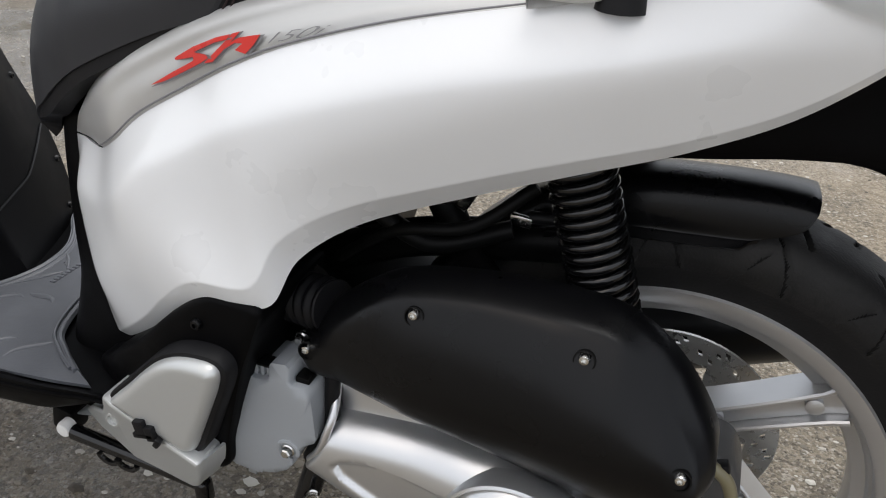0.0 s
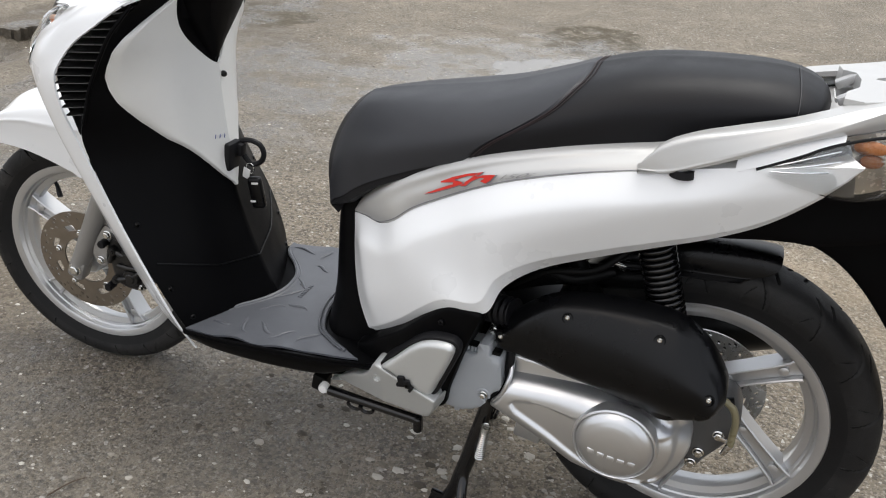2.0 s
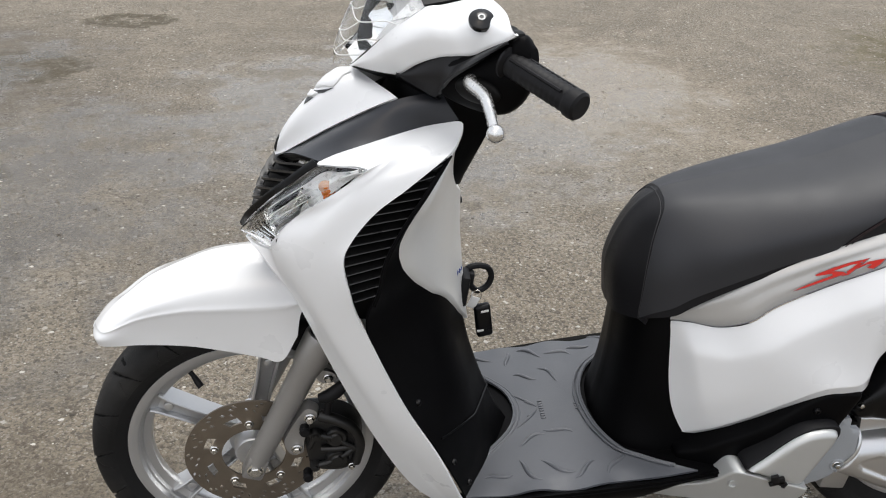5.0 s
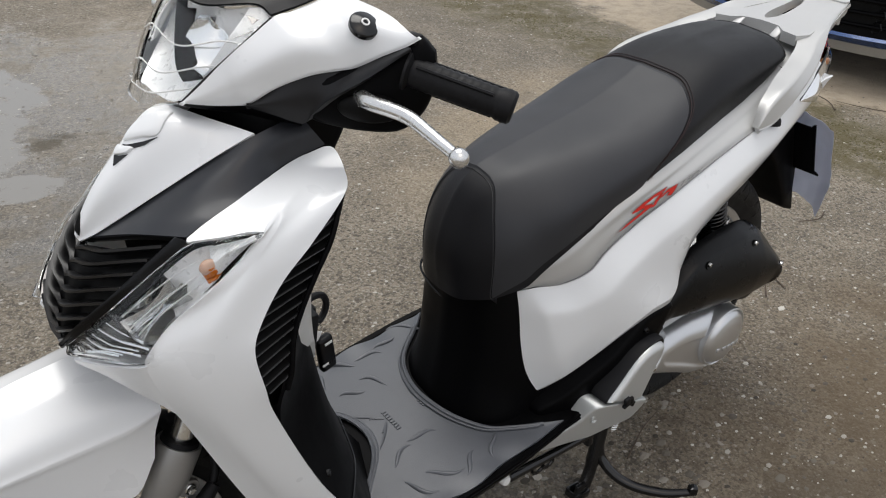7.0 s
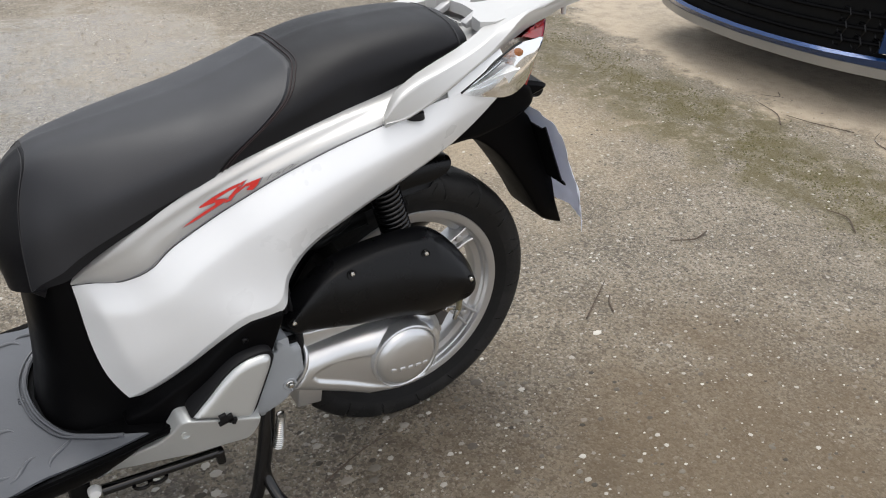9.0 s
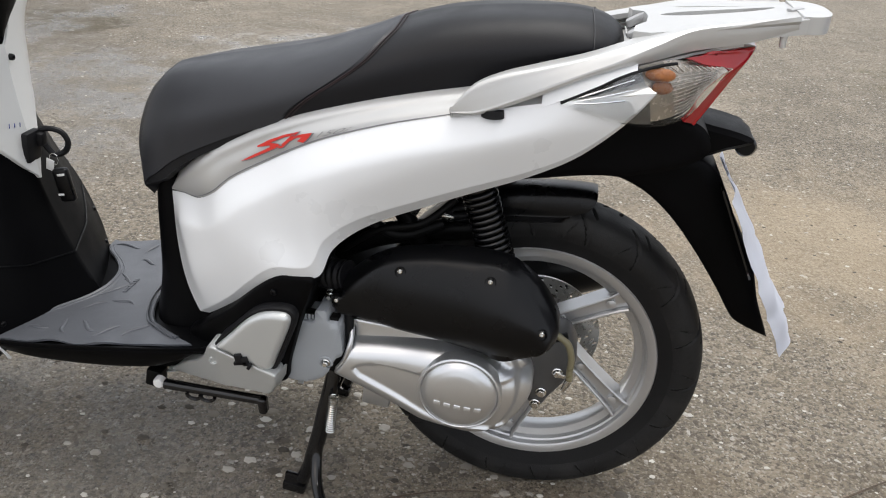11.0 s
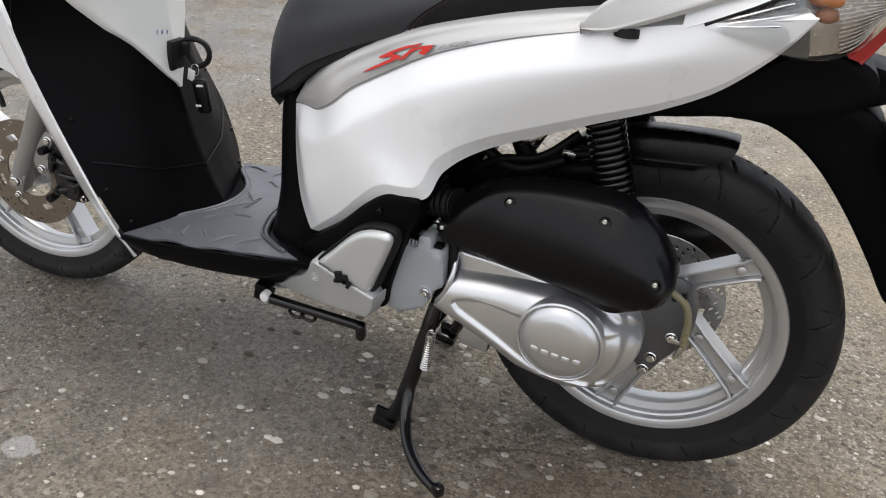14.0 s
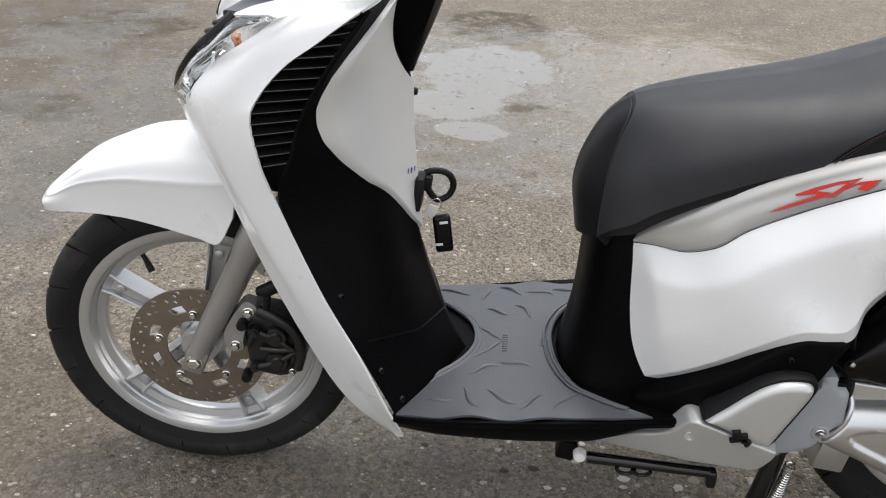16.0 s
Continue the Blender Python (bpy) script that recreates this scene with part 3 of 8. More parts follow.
def tyre(parent, m, r, half, rim, seed):
    """A grooved tyre: smooth sidewalls, a dusty tread with slanting cuts pressed in."""
    seg, across, cuts = 1080, 81, 18
    a = np.linspace(-1, 1, across)
    t = np.abs(a)
    y = np.where(t < 0.74, half * np.sin(np.minimum(t / 0.74, 1) * math.pi / 2), half - 0.30 * half * np.clip((t - 0.74) / 0.26, 0, 1) ** 1.5)
    y = np.copysign(y, a)
    rad = r - (r - rim) * t ** 2.7
    rad = rad + 0.0012 * np.exp(-((t - 0.86) / 0.012) ** 2)
    th = np.linspace(0, 2 * math.pi, seg, endpoint=False)[:, None]
    side = np.sign(a)[None, :]
    turn = th * cuts / (2 * math.pi) + side * 0.25
    off = lambda c: np.abs((turn + c + 0.5) % 1.0 - 0.5)
    T = t[None, :]
    groove = lambda d, w, lo, hi: np.clip((w - d) / (0.45 * w), 0, 1) * np.clip((T - lo) / 0.03, 0, 1) * np.clip((hi - T) / 0.03, 0, 1)
    long_cut = groove(off(0.9 * T - 0.35 * T * T), 0.034, 0.16, 0.82)
    short_cut = groove(off(0.62 - 0.75 * T), 0.028, 0.52, 0.80)
    mid_cut = groove(off(0.40 + 0.35 * T), 0.030, 0.05, 0.36)
    depth = 0.0060 * np.maximum(np.maximum(long_cut, 0.8 * short_cut), mid_cut)
    R = rad[None, :] - depth
    co = np.stack([R * np.cos(th), np.broadcast_to(y[None, :], R.shape), R * np.sin(th)], -1).reshape(-1, 3)
    mm = np.array(m)
    co = co @ mm[:3, :3].T + mm[:3, 3]
    i, k = np.meshgrid(np.arange(seg), np.arange(across - 1), indexing="ij")
    j = (i + 1) % seg
    faces = np.stack([i * across + k, j * across + k, j * across + k + 1, i * across + k + 1], -1).reshape(-1, 4)
    me = bpy.data.meshes.new("tyre")
    me.from_pydata(co.tolist(), [], faces.tolist())
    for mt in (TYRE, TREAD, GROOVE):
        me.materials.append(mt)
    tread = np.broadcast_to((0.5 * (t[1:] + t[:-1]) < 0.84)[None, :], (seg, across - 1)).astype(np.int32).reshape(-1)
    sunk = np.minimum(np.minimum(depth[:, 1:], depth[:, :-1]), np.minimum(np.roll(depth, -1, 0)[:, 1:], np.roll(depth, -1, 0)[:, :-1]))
    # groove floors get a darker rubber: the shade in the cuts is coloured in
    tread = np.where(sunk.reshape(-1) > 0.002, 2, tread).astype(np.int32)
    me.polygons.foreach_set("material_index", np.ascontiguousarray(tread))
    me.polygons.foreach_set("use_smooth", np.ones(len(faces), bool))
    me.set_sharp_from_angle(angle=radians(40))
    ob = new("tyre", me)
    ob.parent = parent
    ob["label"] = "worn dusty black tyre with slanting tread cuts"
    return ob


def rim_mesh(bm, m, half, r=0.217):
    """A cast rim: flat outer lips, a stepped barrel and a narrower well between them."""
    left = [(r + 0.002, -half + 0.010), (r + 0.003, -half + 0.003), (r + 0.001, -half), (r - 0.012, -half + 0.001), (r - 0.015, -half + 0.003), (r - 0.017, -half + 0.012), (r - 0.020, -half + 0.014), (r - 0.022, -half + 0.022), (r - 0.034, -half + 0.026), (r - 0.036, -half + 0.030)]
    right = [(q, -h) for q, h in left[::-1]]
    lathe(bm, left + right + [(r - 0.014, half - 0.012), (r - 0.014, -half + 0.012)], 120, m, True)


def spoke(bm, m, ang, r0=0.030, r1=0.186, w0=0.030, w1=0.034, t=0.021, aside=0.0):
    """A cast spoke, set off sideways from the hub's centre: two raised edges with a hollow web between them, and a bolt boss at its outer end."""
    q = m @ pose(0, 0, 0, 0, -ang, 0) @ pose(0, 0, aside)
    for z0, z1, y in ((-1.0, -0.70, t), (0.70, 1.0, t), (-0.74, 0.74, t * 0.42)):
        rings = []
        for x, w in ((r0, w0 * 1.1), (0.30 * r1 + 0.7 * r0, w0), (0.5 * (r0 + r1), 0.5 * (w0 + w1) * 0.94), (r1 - 0.030, w1), (r1 - 0.010, w1 * 1.08), (r1 + 0.006, w1 * 1.30)):
            a, c, e = w / 2 * z0, w / 2 * z1, 0.0018
            ring = [(-y, a + e), (-y + e, a), (y - e, a), (y, a + e), (y, c - e), (y - e, c), (-y + e, c), (-y, c - e)]
            rings.append([bm.verts.new(q @ Vector((x, yy, zz))) for yy, zz in ring])
        for u, v in zip(rings, rings[1:]):
            for j in range(8):
                bm.faces.new((u[j], u[(j + 1) % 8], v[(j + 1) % 8], v[j]))
        bm.faces.new(rings[0][::-1])
        bm.faces.new(rings[-1])
    for x, rr in ((r1 - 0.020, 0.0085), (r0 + 0.045, 0.0075)):
        lathe(bm, [(0, -t * 0.80), (rr * 0.5, -t * 0.80), (rr, -t * 0.72), (rr, 0), (rr, t * 0.72), (0, t * 0.80)], 18, q @ pose(x, 0, 0))


def brake_disc(parent, m, y, r0, r1, mat, first=0.0):
    """A drilled disc with cut-outs in its inner ring, 4 mm thick."""
    bm = B()
    seg, rads = 120, [r0, r0 + 0.006, r0 + 0.018, r0 + 0.024, r1 - 0.032, r1 - 0.026, r1 - 0.020, r1 - 0.014, r1 - 0.009, r1 - 0.003, r1]
    keep = []
    for s in range(seg):
        for k in range(len(rads) - 1):
            hole = (k == 5 and s % 8 in (0,)) or (k == 8 and s % 8 == 4) or (k == 6 and s % 8 == 2) or (k == 7 and s % 8 == 6)
            slot = k in (2, 3) and s % 15 in (2, 3, 4, 5, 6, 7)
            if not (hole or slot):
                keep.append((s, k))
    cache = {}

    def vert(s, k, side):
        key = (s % seg, k, side)
        if key not in cache:
            a = 2 * math.pi * (s / seg) + first + (k * 0.035 if k > 0 else 0)
            cache[key] = bm.verts.new(m @ Vector((rads[k] * math.cos(a), y + side * 0.002, rads[k] * math.sin(a))))
        return cache[key]
    have = set(keep)
    for s, k in keep:
        bm.faces.new([vert(s, k, -1), vert(s + 1, k, -1), vert(s + 1, k + 1, -1), vert(s, k + 1, -1)])
        bm.faces.new([vert(s, k, 1), vert(s, k + 1, 1), vert(s + 1, k + 1, 1), vert(s + 1, k, 1)])
        for ds, dk, e in ((0, -1, ((s, k), (s + 1, k))), (0, 1, ((s + 1, k + 1), (s, k + 1))), (-1, 0, ((s, k + 1), (s, k))), (1, 0, ((s + 1, k), (s + 1, k + 1)))):
            if ((s + ds) % seg, k + dk) not in have:
                (a, c), (d, f) = e
                bm.faces.new([vert(a, c, -1), vert(a, c, 1), vert(d, f, 1), vert(d, f, -1)])
    return part("brake_disc", bm, mat, parent, "drilled steel brake disc", sharp=30)


def wheel(name, m, r, half, rim_half, spokes, label, seed, aside=0.0, face=0.0):
    bm = B()
    rim_mesh(bm, m, rim_half)
    w = part(name, bm, ALLOY, scooter, label)
    for k in range(5):
        bm = B()
        spoke(bm, m @ pose(0, face, 0), spokes + 72 * k, aside=aside)
        part("spoke", bm, ALLOY, w)
    bm = B()
    lathe(bm, [(0, -0.060), (0.030, -0.060), (0.034, -0.055), (0.036, -0.03), (0.045, -0.022), (0.045, 0.022), (0.036, 0.03), (0.034, 0.055), (0.0, 0.055)], 32, m)
    part("hub", bm, ALLOY, w)
    tyre(w, m, r, half, 0.214, seed)
    return w


front_wheel = wheel("front_wheel", STEER, 0.281, 0.047, 0.036, 149, "silver five-spoke alloy front wheel", 3)
rear_wheel = wheel("rear_wheel", REAR, 0.298, 0.054, 0.043, 27.7, "silver five-spoke alloy rear wheel", 5, 0.050, -0.014)
bm = B()
vm = STEER @ pose(0, 0, 0, 0, -123.5, 0)
tube(bm, [vm @ Vector(q) for q in ((0.186, 0, 0), (0.170, -0.004, 0), (0.158, -0.010, 0), (0.148, -0.014, 0))], [0.004, 0.0045, 0.006, 0.006], 10)
part("valve", bm, RUBBER, front_wheel, "black rubber tyre valve")
disc_f = brake_disc(front_wheel, STEER, -0.060, 0.056, 0.120, STEEL)
for k in range(5):
    a = radians(20 + 72 * k)
    bolt(disc_f, STEER @ Vector((0.070 * math.cos(a), -0.064, 0.070 * math.sin(a))), 0.006, (0, 0, 6.5))
brake_disc(rear_wheel, REAR, 0.048, 0.05, 0.119, REARSTEEL, 0.2)

# --- front fork, caliper, mudguard (turned with the bars) ---
fork = thing("front_fork", "", "")
fork.parent = scooter
for side in (-1, 1):
    bm = B()
    top, low = Vector((0.134, side * 0.088, 0.262)), Vector((0.002, side * 0.090, 0.0))
    pts = [STEER @ top.lerp(low, t) for t in (-0.02, 0.0, 0.15, 0.20, 0.24, 0.6, 0.9, 1.0)]
    tube(bm, pts, [0.0285, 0.0300, 0.0290, 0.0265, 0.0235, 0.0215, 0.020, 0.019], 26)
    leg = part("slider", bm, FORK, fork, "grey painted fork slider")
    bm = B()
    block(bm, STEER @ pose(0.004, side * 0.088, 0.0, 0, 22, 0), 0.038, 0.034, 0.050, 0.006)
    part("axle_clamp", bm, FORK, leg)
    bm = B()
    d = (top - low).normalized()
    tube(bm, [STEER @ (top + d * t) for t in (0.004, 0.012)], [0.0262, 0.0240], 22)
    part("dust_seal", bm, RUBBER, leg)
    bm = B()
    tube(bm, [STEER @ (top + d * t) for t in (0.0, 0.20)], 0.0165, 18)
    part("stanchion", bm, CHROME, leg, "chromed stanchion")
bolt(fork, STEER @ Vector((0.004, -0.107, 0.0)), 0.011, (0, 0, 6.5))
bm = B()
lathe(bm, [(0, -0.10), (0.012, -0.10), (0.012, 0.10), (0, 0.10)], 16, STEER)
part("axle", bm, CHROME, fork)

caliper = thing("brake_caliper", "", "")
caliper.parent = scooter
def on_fork(bm):
    for v in bm.verts:
        v.co = STEER @ v.co
    return bm


outline = [(0.088, 0.085), (0.094, 0.104), (0.118, 0.106), (0.150, 0.100), (0.176, 0.086), (0.192, 0.062), (0.196, 0.030), (0.190, -0.004), (0.176, -0.024), (0.150, -0.033), (0.118, -0.028), (0.098, -0.016), (0.090, 0.020)]
part("caliper_body", on_fork(prism(B(), outline, [(0.012, -0.046), (0.0, -0.054), (0.0, -0.084), (0.005, -0.094), (0.014, -0.099)], None, 60)), CALIPER, caliper)
for dx, dz, r, y0 in ((0.147, 0.058, 0.021, -0.112), (0.147, 0.008, 0.021, -0.112), (0.112, 0.070, 0.011, -0.116), (0.108, -0.004, 0.010, -0.114), (0.178, 0.030, 0.009, -0.110)):
    bm = B()
    lathe(bm, [(0, y0), (r * 0.45, y0), (r * 0.55, y0 + 0.003), (r * 0.8, y0 + 0.003), (r, y0 + 0.009), (r, -0.09), (0, -0.09)], 20, STEER @ pose(dx, 0, dz))
    part("piston_cover", bm, CALIPER, caliper)
# cast bridge along the rear edge, webs between the bosses, slide pins with their boots
bridge = cr([(0.120, -0.100, 0.108), (0.150, -0.106, 0.098), (0.176, -0.106, 0.076), (0.188, -0.104, 0.036), (0.180, -0.102, -0.006)], 24)
part("caliper_bridge", on_fork(tube(B(), bridge, list(np.linspace(0.011, 0.009, 24)), 12)), CALIPER, caliper)
for x0, z0, x1, z1, r in ((0.112, 0.070, 0.147, 0.058, 0.006), (0.108, -0.004, 0.147, 0.008, 0.006), (0.147, 0.058, 0.178, 0.030, 0.005), (0.147, 0.008, 0.178, 0.030, 0.005), (0.120, 0.034, 0.174, 0.034, 0.006), (0.100, 0.040, 0.112, 0.070, 0.005)):
    part("caliper_rib", on_fork(tube(B(), [(x0, -0.104, z0), ((x0 + x1) / 2, -0.107, (z0 + z1) / 2), (x1, -0.104, z1)], r, 10)), CALIPER, caliper)
for z in (0.086, -0.020):
    boot = [0.0075, 0.0092, 0.0078, 0.0092, 0.0078, 0.0092, 0.0075]
    part("slide_pin", on_fork(tube(B(), [(0.094, y, z) for y in np.linspace(-0.120, -0.096, 7)], boot, 14)), RUBBER, caliper)
for dx, dy, dz, r in ((0.104, -0.106, 0.106, 0.0075), (0.139, -0.094, 0.180, 0.0060), (0.078, -0.106, 0.040, 0.0070), (0.172, -0.108, -0.010, 0.0050)):
    bolt(caliper, STEER @ Vector((dx, dy, dz)), r, (0, 0, 6.5))
part("mounting_bracket", on_fork(prism(B(), [(0.056, 0.060), (0.092, 0.122), (0.112, 0.124), (0.120, 0.108), (0.104, 0.084), (0.094, 0.050), (0.090, 0.026), (0.066, 0.024)], [(0.003, -0.078), (0.0, -0.082), (0.0, -0.098), (0.003, -0.102)], None, 50)), FORK, caliper, "grey cast mounting bracket")
# hose, its union and the guide clip above
bm = B()
tube(bm, [STEER @ Vector(q) for q in cr([(0.132, -0.100, 0.100), (0.136, -0.104, 0.126), (0.140, -0.104, 0.148), (0.158, -0.100, 0.164), (0.182, -0.086, 0.196), (0.190, -0.050, 0.300)], 36)], 0.0065, 12)
part("brake_hose", bm, RUBBER, caliper)
part("hose_union", on_fork(tube(B(), [(0.122, -0.102, 0.146), (0.136, -0.104, 0.150), (0.150, -0.104, 0.158), (0.170, -0.100, 0.174)], [0.008, 0.0115, 0.0120, 0.0095], 12)), RUBBER, caliper)
part("hose_clip", on_fork(prism(B(), [(0.118, 0.196), (0.136, 0.196), (0.152, 0.186), (0.152, 0.172), (0.134, 0.168), (0.120, 0.178)], [(0.001, -0.084), (0.0, -0.086), (0.0, -0.090), (0.001, -0.092)], None, 30)), FORK, caliper)

# mudguard: rails from the left lower edge over the crown
low = [(-0.236, -0.016, 0.264), (-0.215, -0.062, 0.258), (-0.150, -0.072, 0.262), (-0.085, -0.078, 0.258), (-0.030, -0.084, 0.248), (0.030, -0.094, 0.236), (0.066, -0.104, 0.232), (0.094, -0.108, 0.280)]
edge = [(-0.240, -0.016, 0.272), (-0.214, -0.066, 0.272), (-0.150, -0.078, 0.284), (-0.085, -0.085, 0.288), (-0.030, -0.091, 0.282), (0.030, -0.100, 0.276), (0.070, -0.108, 0.278), (0.100, -0.112, 0.315)]
crease = [(-0.238, -0.014, 0.281), (-0.205, -0.062, 0.298), (-0.150, -0.074, 0.327), (-0.085, -0.082, 0.341), (-0.030, -0.088, 0.344), (0.030, -0.094, 0.346), (0.075, -0.100, 0.350), (0.112, -0.104, 0.36)]
upper = [(-0.233, -0.008, 0.287), (-0.190, -0.042, 0.321), (-0.140, -0.052, 0.352), (-0.085, -0.058, 0.374), (-0.030, -0.062, 0.388), (0.030, -0.066, 0.394), (0.080, -0.07, 0.40), (0.122, -0.072, 0.402)]
crown = [(-0.228, 0, 0.292), (-0.180, 0, 0.333), (-0.134, 0, 0.364), (-0.082, 0, 0.388), (-0.030, 0, 0.406), (0.030, 0, 0.412), (0.085, 0, 0.416), (0.130, 0, 0.418)]
low, edge, crease, upper, crown = (np.array(q) for q in (low, edge, crease, upper, crown))
crown = crown + [0, 0, -0.009]
upper = crown + np.outer([0.25, 0.7, 1, 1, 1, 1, 1, 1], [-0.004, -0.042, -0.017])
crease = crease + np.outer([0.2, 0.8, 1, 1, 1, 1, 1, 1], [0, 0, -0.012])
edge = edge + np.outer([0, 0, 1, 1, 1, 1, 1, 1], [0, 0.006, 0])
low, edge, crease, upper, crown = (np.insert(q, 1, p, axis=0) for q, p in ((low, (-0.2335, -0.044, 0.259)), (edge, (-0.2345, -0.046, 0.270)), (crease, (-0.226, -0.042, 0.283)), (upper, (-0.213, -0.020, 0.298)), (crown, (-0.207, 0, 0.3035))))
low[0], edge[0], crease[0], upper[0], crown[0] = (-0.240, -0.008, 0.262), (-0.243, -0.008, 0.268), (-0.240, -0.007, 0.275), (-0.234, -0.004, 0.281), (-0.233, 0, 0.282)
low, edge, crease, upper, crown = (q + np.outer([0.007, 0.006, 0.004, 0, 0, 0, 0, 0, 0], [1, 0, 0]) for q in (low, edge, crease, upper, crown))
g = both(loft([low, edge, crease + 0.30 * (edge - crease), crease + 0.06 * (edge - crease), crease + 0.10 * (upper - crease), crease + 0.5 * (upper - crease) + np.outer([0, 0.2, 0.6, 1, 1, 1, 1, 1, 1], [0, -0.006, 0.004]), upper, crown], 60, 57))
g = np.array([[STEER @ Vector(q) for q in r] for r in g])
part("front_mudguard", sheet(B(), g, 0.004), WHITE, scooter, "pearl white front mudguard")

# --- rear side covers: 14 matching stations from the front edge to the tail ---
LOW = [(0.077, -0.145, 0.350), (0.126, -0.177, 0.389), (0.173, -0.199, 0.428), (0.219, -0.222, 0.473), (0.267, -0.241, 0.510), (0.326, -0.241, 0.514), (0.347, -0.220, 0.556), (0.396, -0.198, 0.592), (0.487, -0.186, 0.633), (0.562, -0.181, 0.665), (0.634, -0.172, 0.694), (0.700, -0.166, 0.731), (0.760, -0.171, 0.790), (0.788, -0.178, 0.832)]
TOP = [(0.039, -0.117, 0.579), (0.066, -0.132, 0.585), (0.104, -0.155, 0.590), (0.142, -0.176, 0.612), (0.178, -0.179, 0.643), (0.239, -0.185, 0.680), (0.290, -0.194, 0.709), (0.345, -0.198, 0.734), (0.430, -0.197, 0.762), (0.520, -0.193, 0.784), (0.600, -0.190, 0.803), (0.680, -0.187, 0.819), (0.750, -0.183, 0.831), (0.790, -0.180, 0.838)]
SEATLINE = [(0.037, -0.110, 0.585), (0.055, -0.126, 0.612), (0.078, -0.139, 0.636), (0.110, -0.151, 0.664), (0.146, -0.159, 0.689), (0.190, -0.165, 0.712), (0.240, -0.170, 0.736), (0.300, -0.172, 0.758), (0.380, -0.166, 0.781), (0.460, -0.154, 0.799), (0.540, -0.139, 0.814), (0.620, -0.122, 0.834), (0.680, -0.110, 0.850), (0.730, -0.100, 0.862)]


def cover_grid(n, m):
    """The cover's face: a ruled base between its edges, a shoulder under the top edge, a rounded front, and a flare at the lower corner."""
    low, top = cr(LOW, n), cr(TOP, n)
    u, v = np.linspace(0, 1, n)[None, :], np.linspace(0, 1, m)[:, None]
    g = low[None] * (1 - v[..., None]) + top[None] * v[..., None]
    calm = np.interp(low[:, 0], (0.07, 0.15, 0.25, 0.36, 0.46, 0.56, 0.64, 0.70, 0.79), (-0.145, -0.184, -0.209, -0.211, -0.197, -0.185, -0.174, -0.167, -0.178))
    for _ in range(40):
        calm[1:-1] = (calm[:-2] + 2 * calm[1:-1] + calm[2:]) / 4
    tall = np.linalg.norm(top - low, axis=1)[None, :]
    step = np.linalg.norm(np.diff(g[m // 2], axis=0), axis=1)
    run = np.concatenate([[0], np.cumsum(step)])[None, :]
    d_low, d_top = v * tall, (1 - v) * tall
    knee = lambda d, w: (d / w) / (1 + (d / w) ** 9) ** (1 / 9)
    full = 0.026 * np.minimum(1, (run[:, -1:] - run) / 0.22) ** 0.7
    y = calm[None, :] * (1 - v) + top[None, :, 1] * v
    y = y - full * knee(d_top, 0.043) * knee(run, 0.040)
    slope = np.log1p(np.exp(9 * (1 - d_low / 0.075))) / 9
    g[..., 1] = y + (low[:, 1] - y[0])[None, :] * slope / slope[:1]
    g[..., 0] -= 0.010 * np.sin(math.pi * v) * np.exp(-run / 0.035)
    # a lip turned in along the lower edge, widest below the flare
    lip = np.interp(low[:, 0], (0.07, 0.12, 0.20, 0.27, 0.33, 0.40, 0.55, 0.70, 0.79), (0.010, 0.013, 0.016, 0.020, 0.026, 0.022, 0.016, 0.010, 0.004))[None, :]
    g[..., 1] += 0.55 * np.maximum(0.0, lip - d_low)
    return g


SIDE = cover_grid(220, 110)
VALLEY = np.interp(range(14), (0, 4, 7, 13), (0.002, 0.001, -0.001, -0.001))
STRIP = loft([np.array(TOP) + [0, 0.004, -0.001], np.array(TOP) * 0.71 + np.array(SEATLINE) * 0.29 - [0, 0.001, 0], np.array(TOP) * 0.435 + np.array(SEATLINE) * 0.565 - np.outer(VALLEY, [0, 1, 0]), np.array(TOP) * 0.19 + np.array(SEATLINE) * 0.81 - [0, 0.0015, 0], np.array(SEATLINE) + [0, 0.012, 0.004]], 120, 16)
for side in (-1, 1):
    flip = (lambda q: q) if side < 0 else mirror
    cover = part("side_cover", sheet(B(), flip(SIDE), 0.004), WHITE, scooter, "pearl white rear side cover")
    part("upper_strip", sheet(B(), flip(STRIP), 0.004), SATIN, scooter, "satin silver strip under the seat")
    # thin grey tube added to draw the dark groove between strip and cover
    ribs = np.array(TOP[1:11]) * 0.94 + np.array(SEATLINE[1:11]) * 0.06 - [0, 0.0015, 0]
    part("strip_groove_line", tube(B(), cr(ribs, 60) * [1, -side, 1] + [0, (1 + side) * YC, 0], list(np.interp(np.linspace(0, 1, 60), (0, 0.2, 0.8, 1), (0.0004, 0.0010, 0.0010, 0.0004))), 8), OUTLINE, scooter)

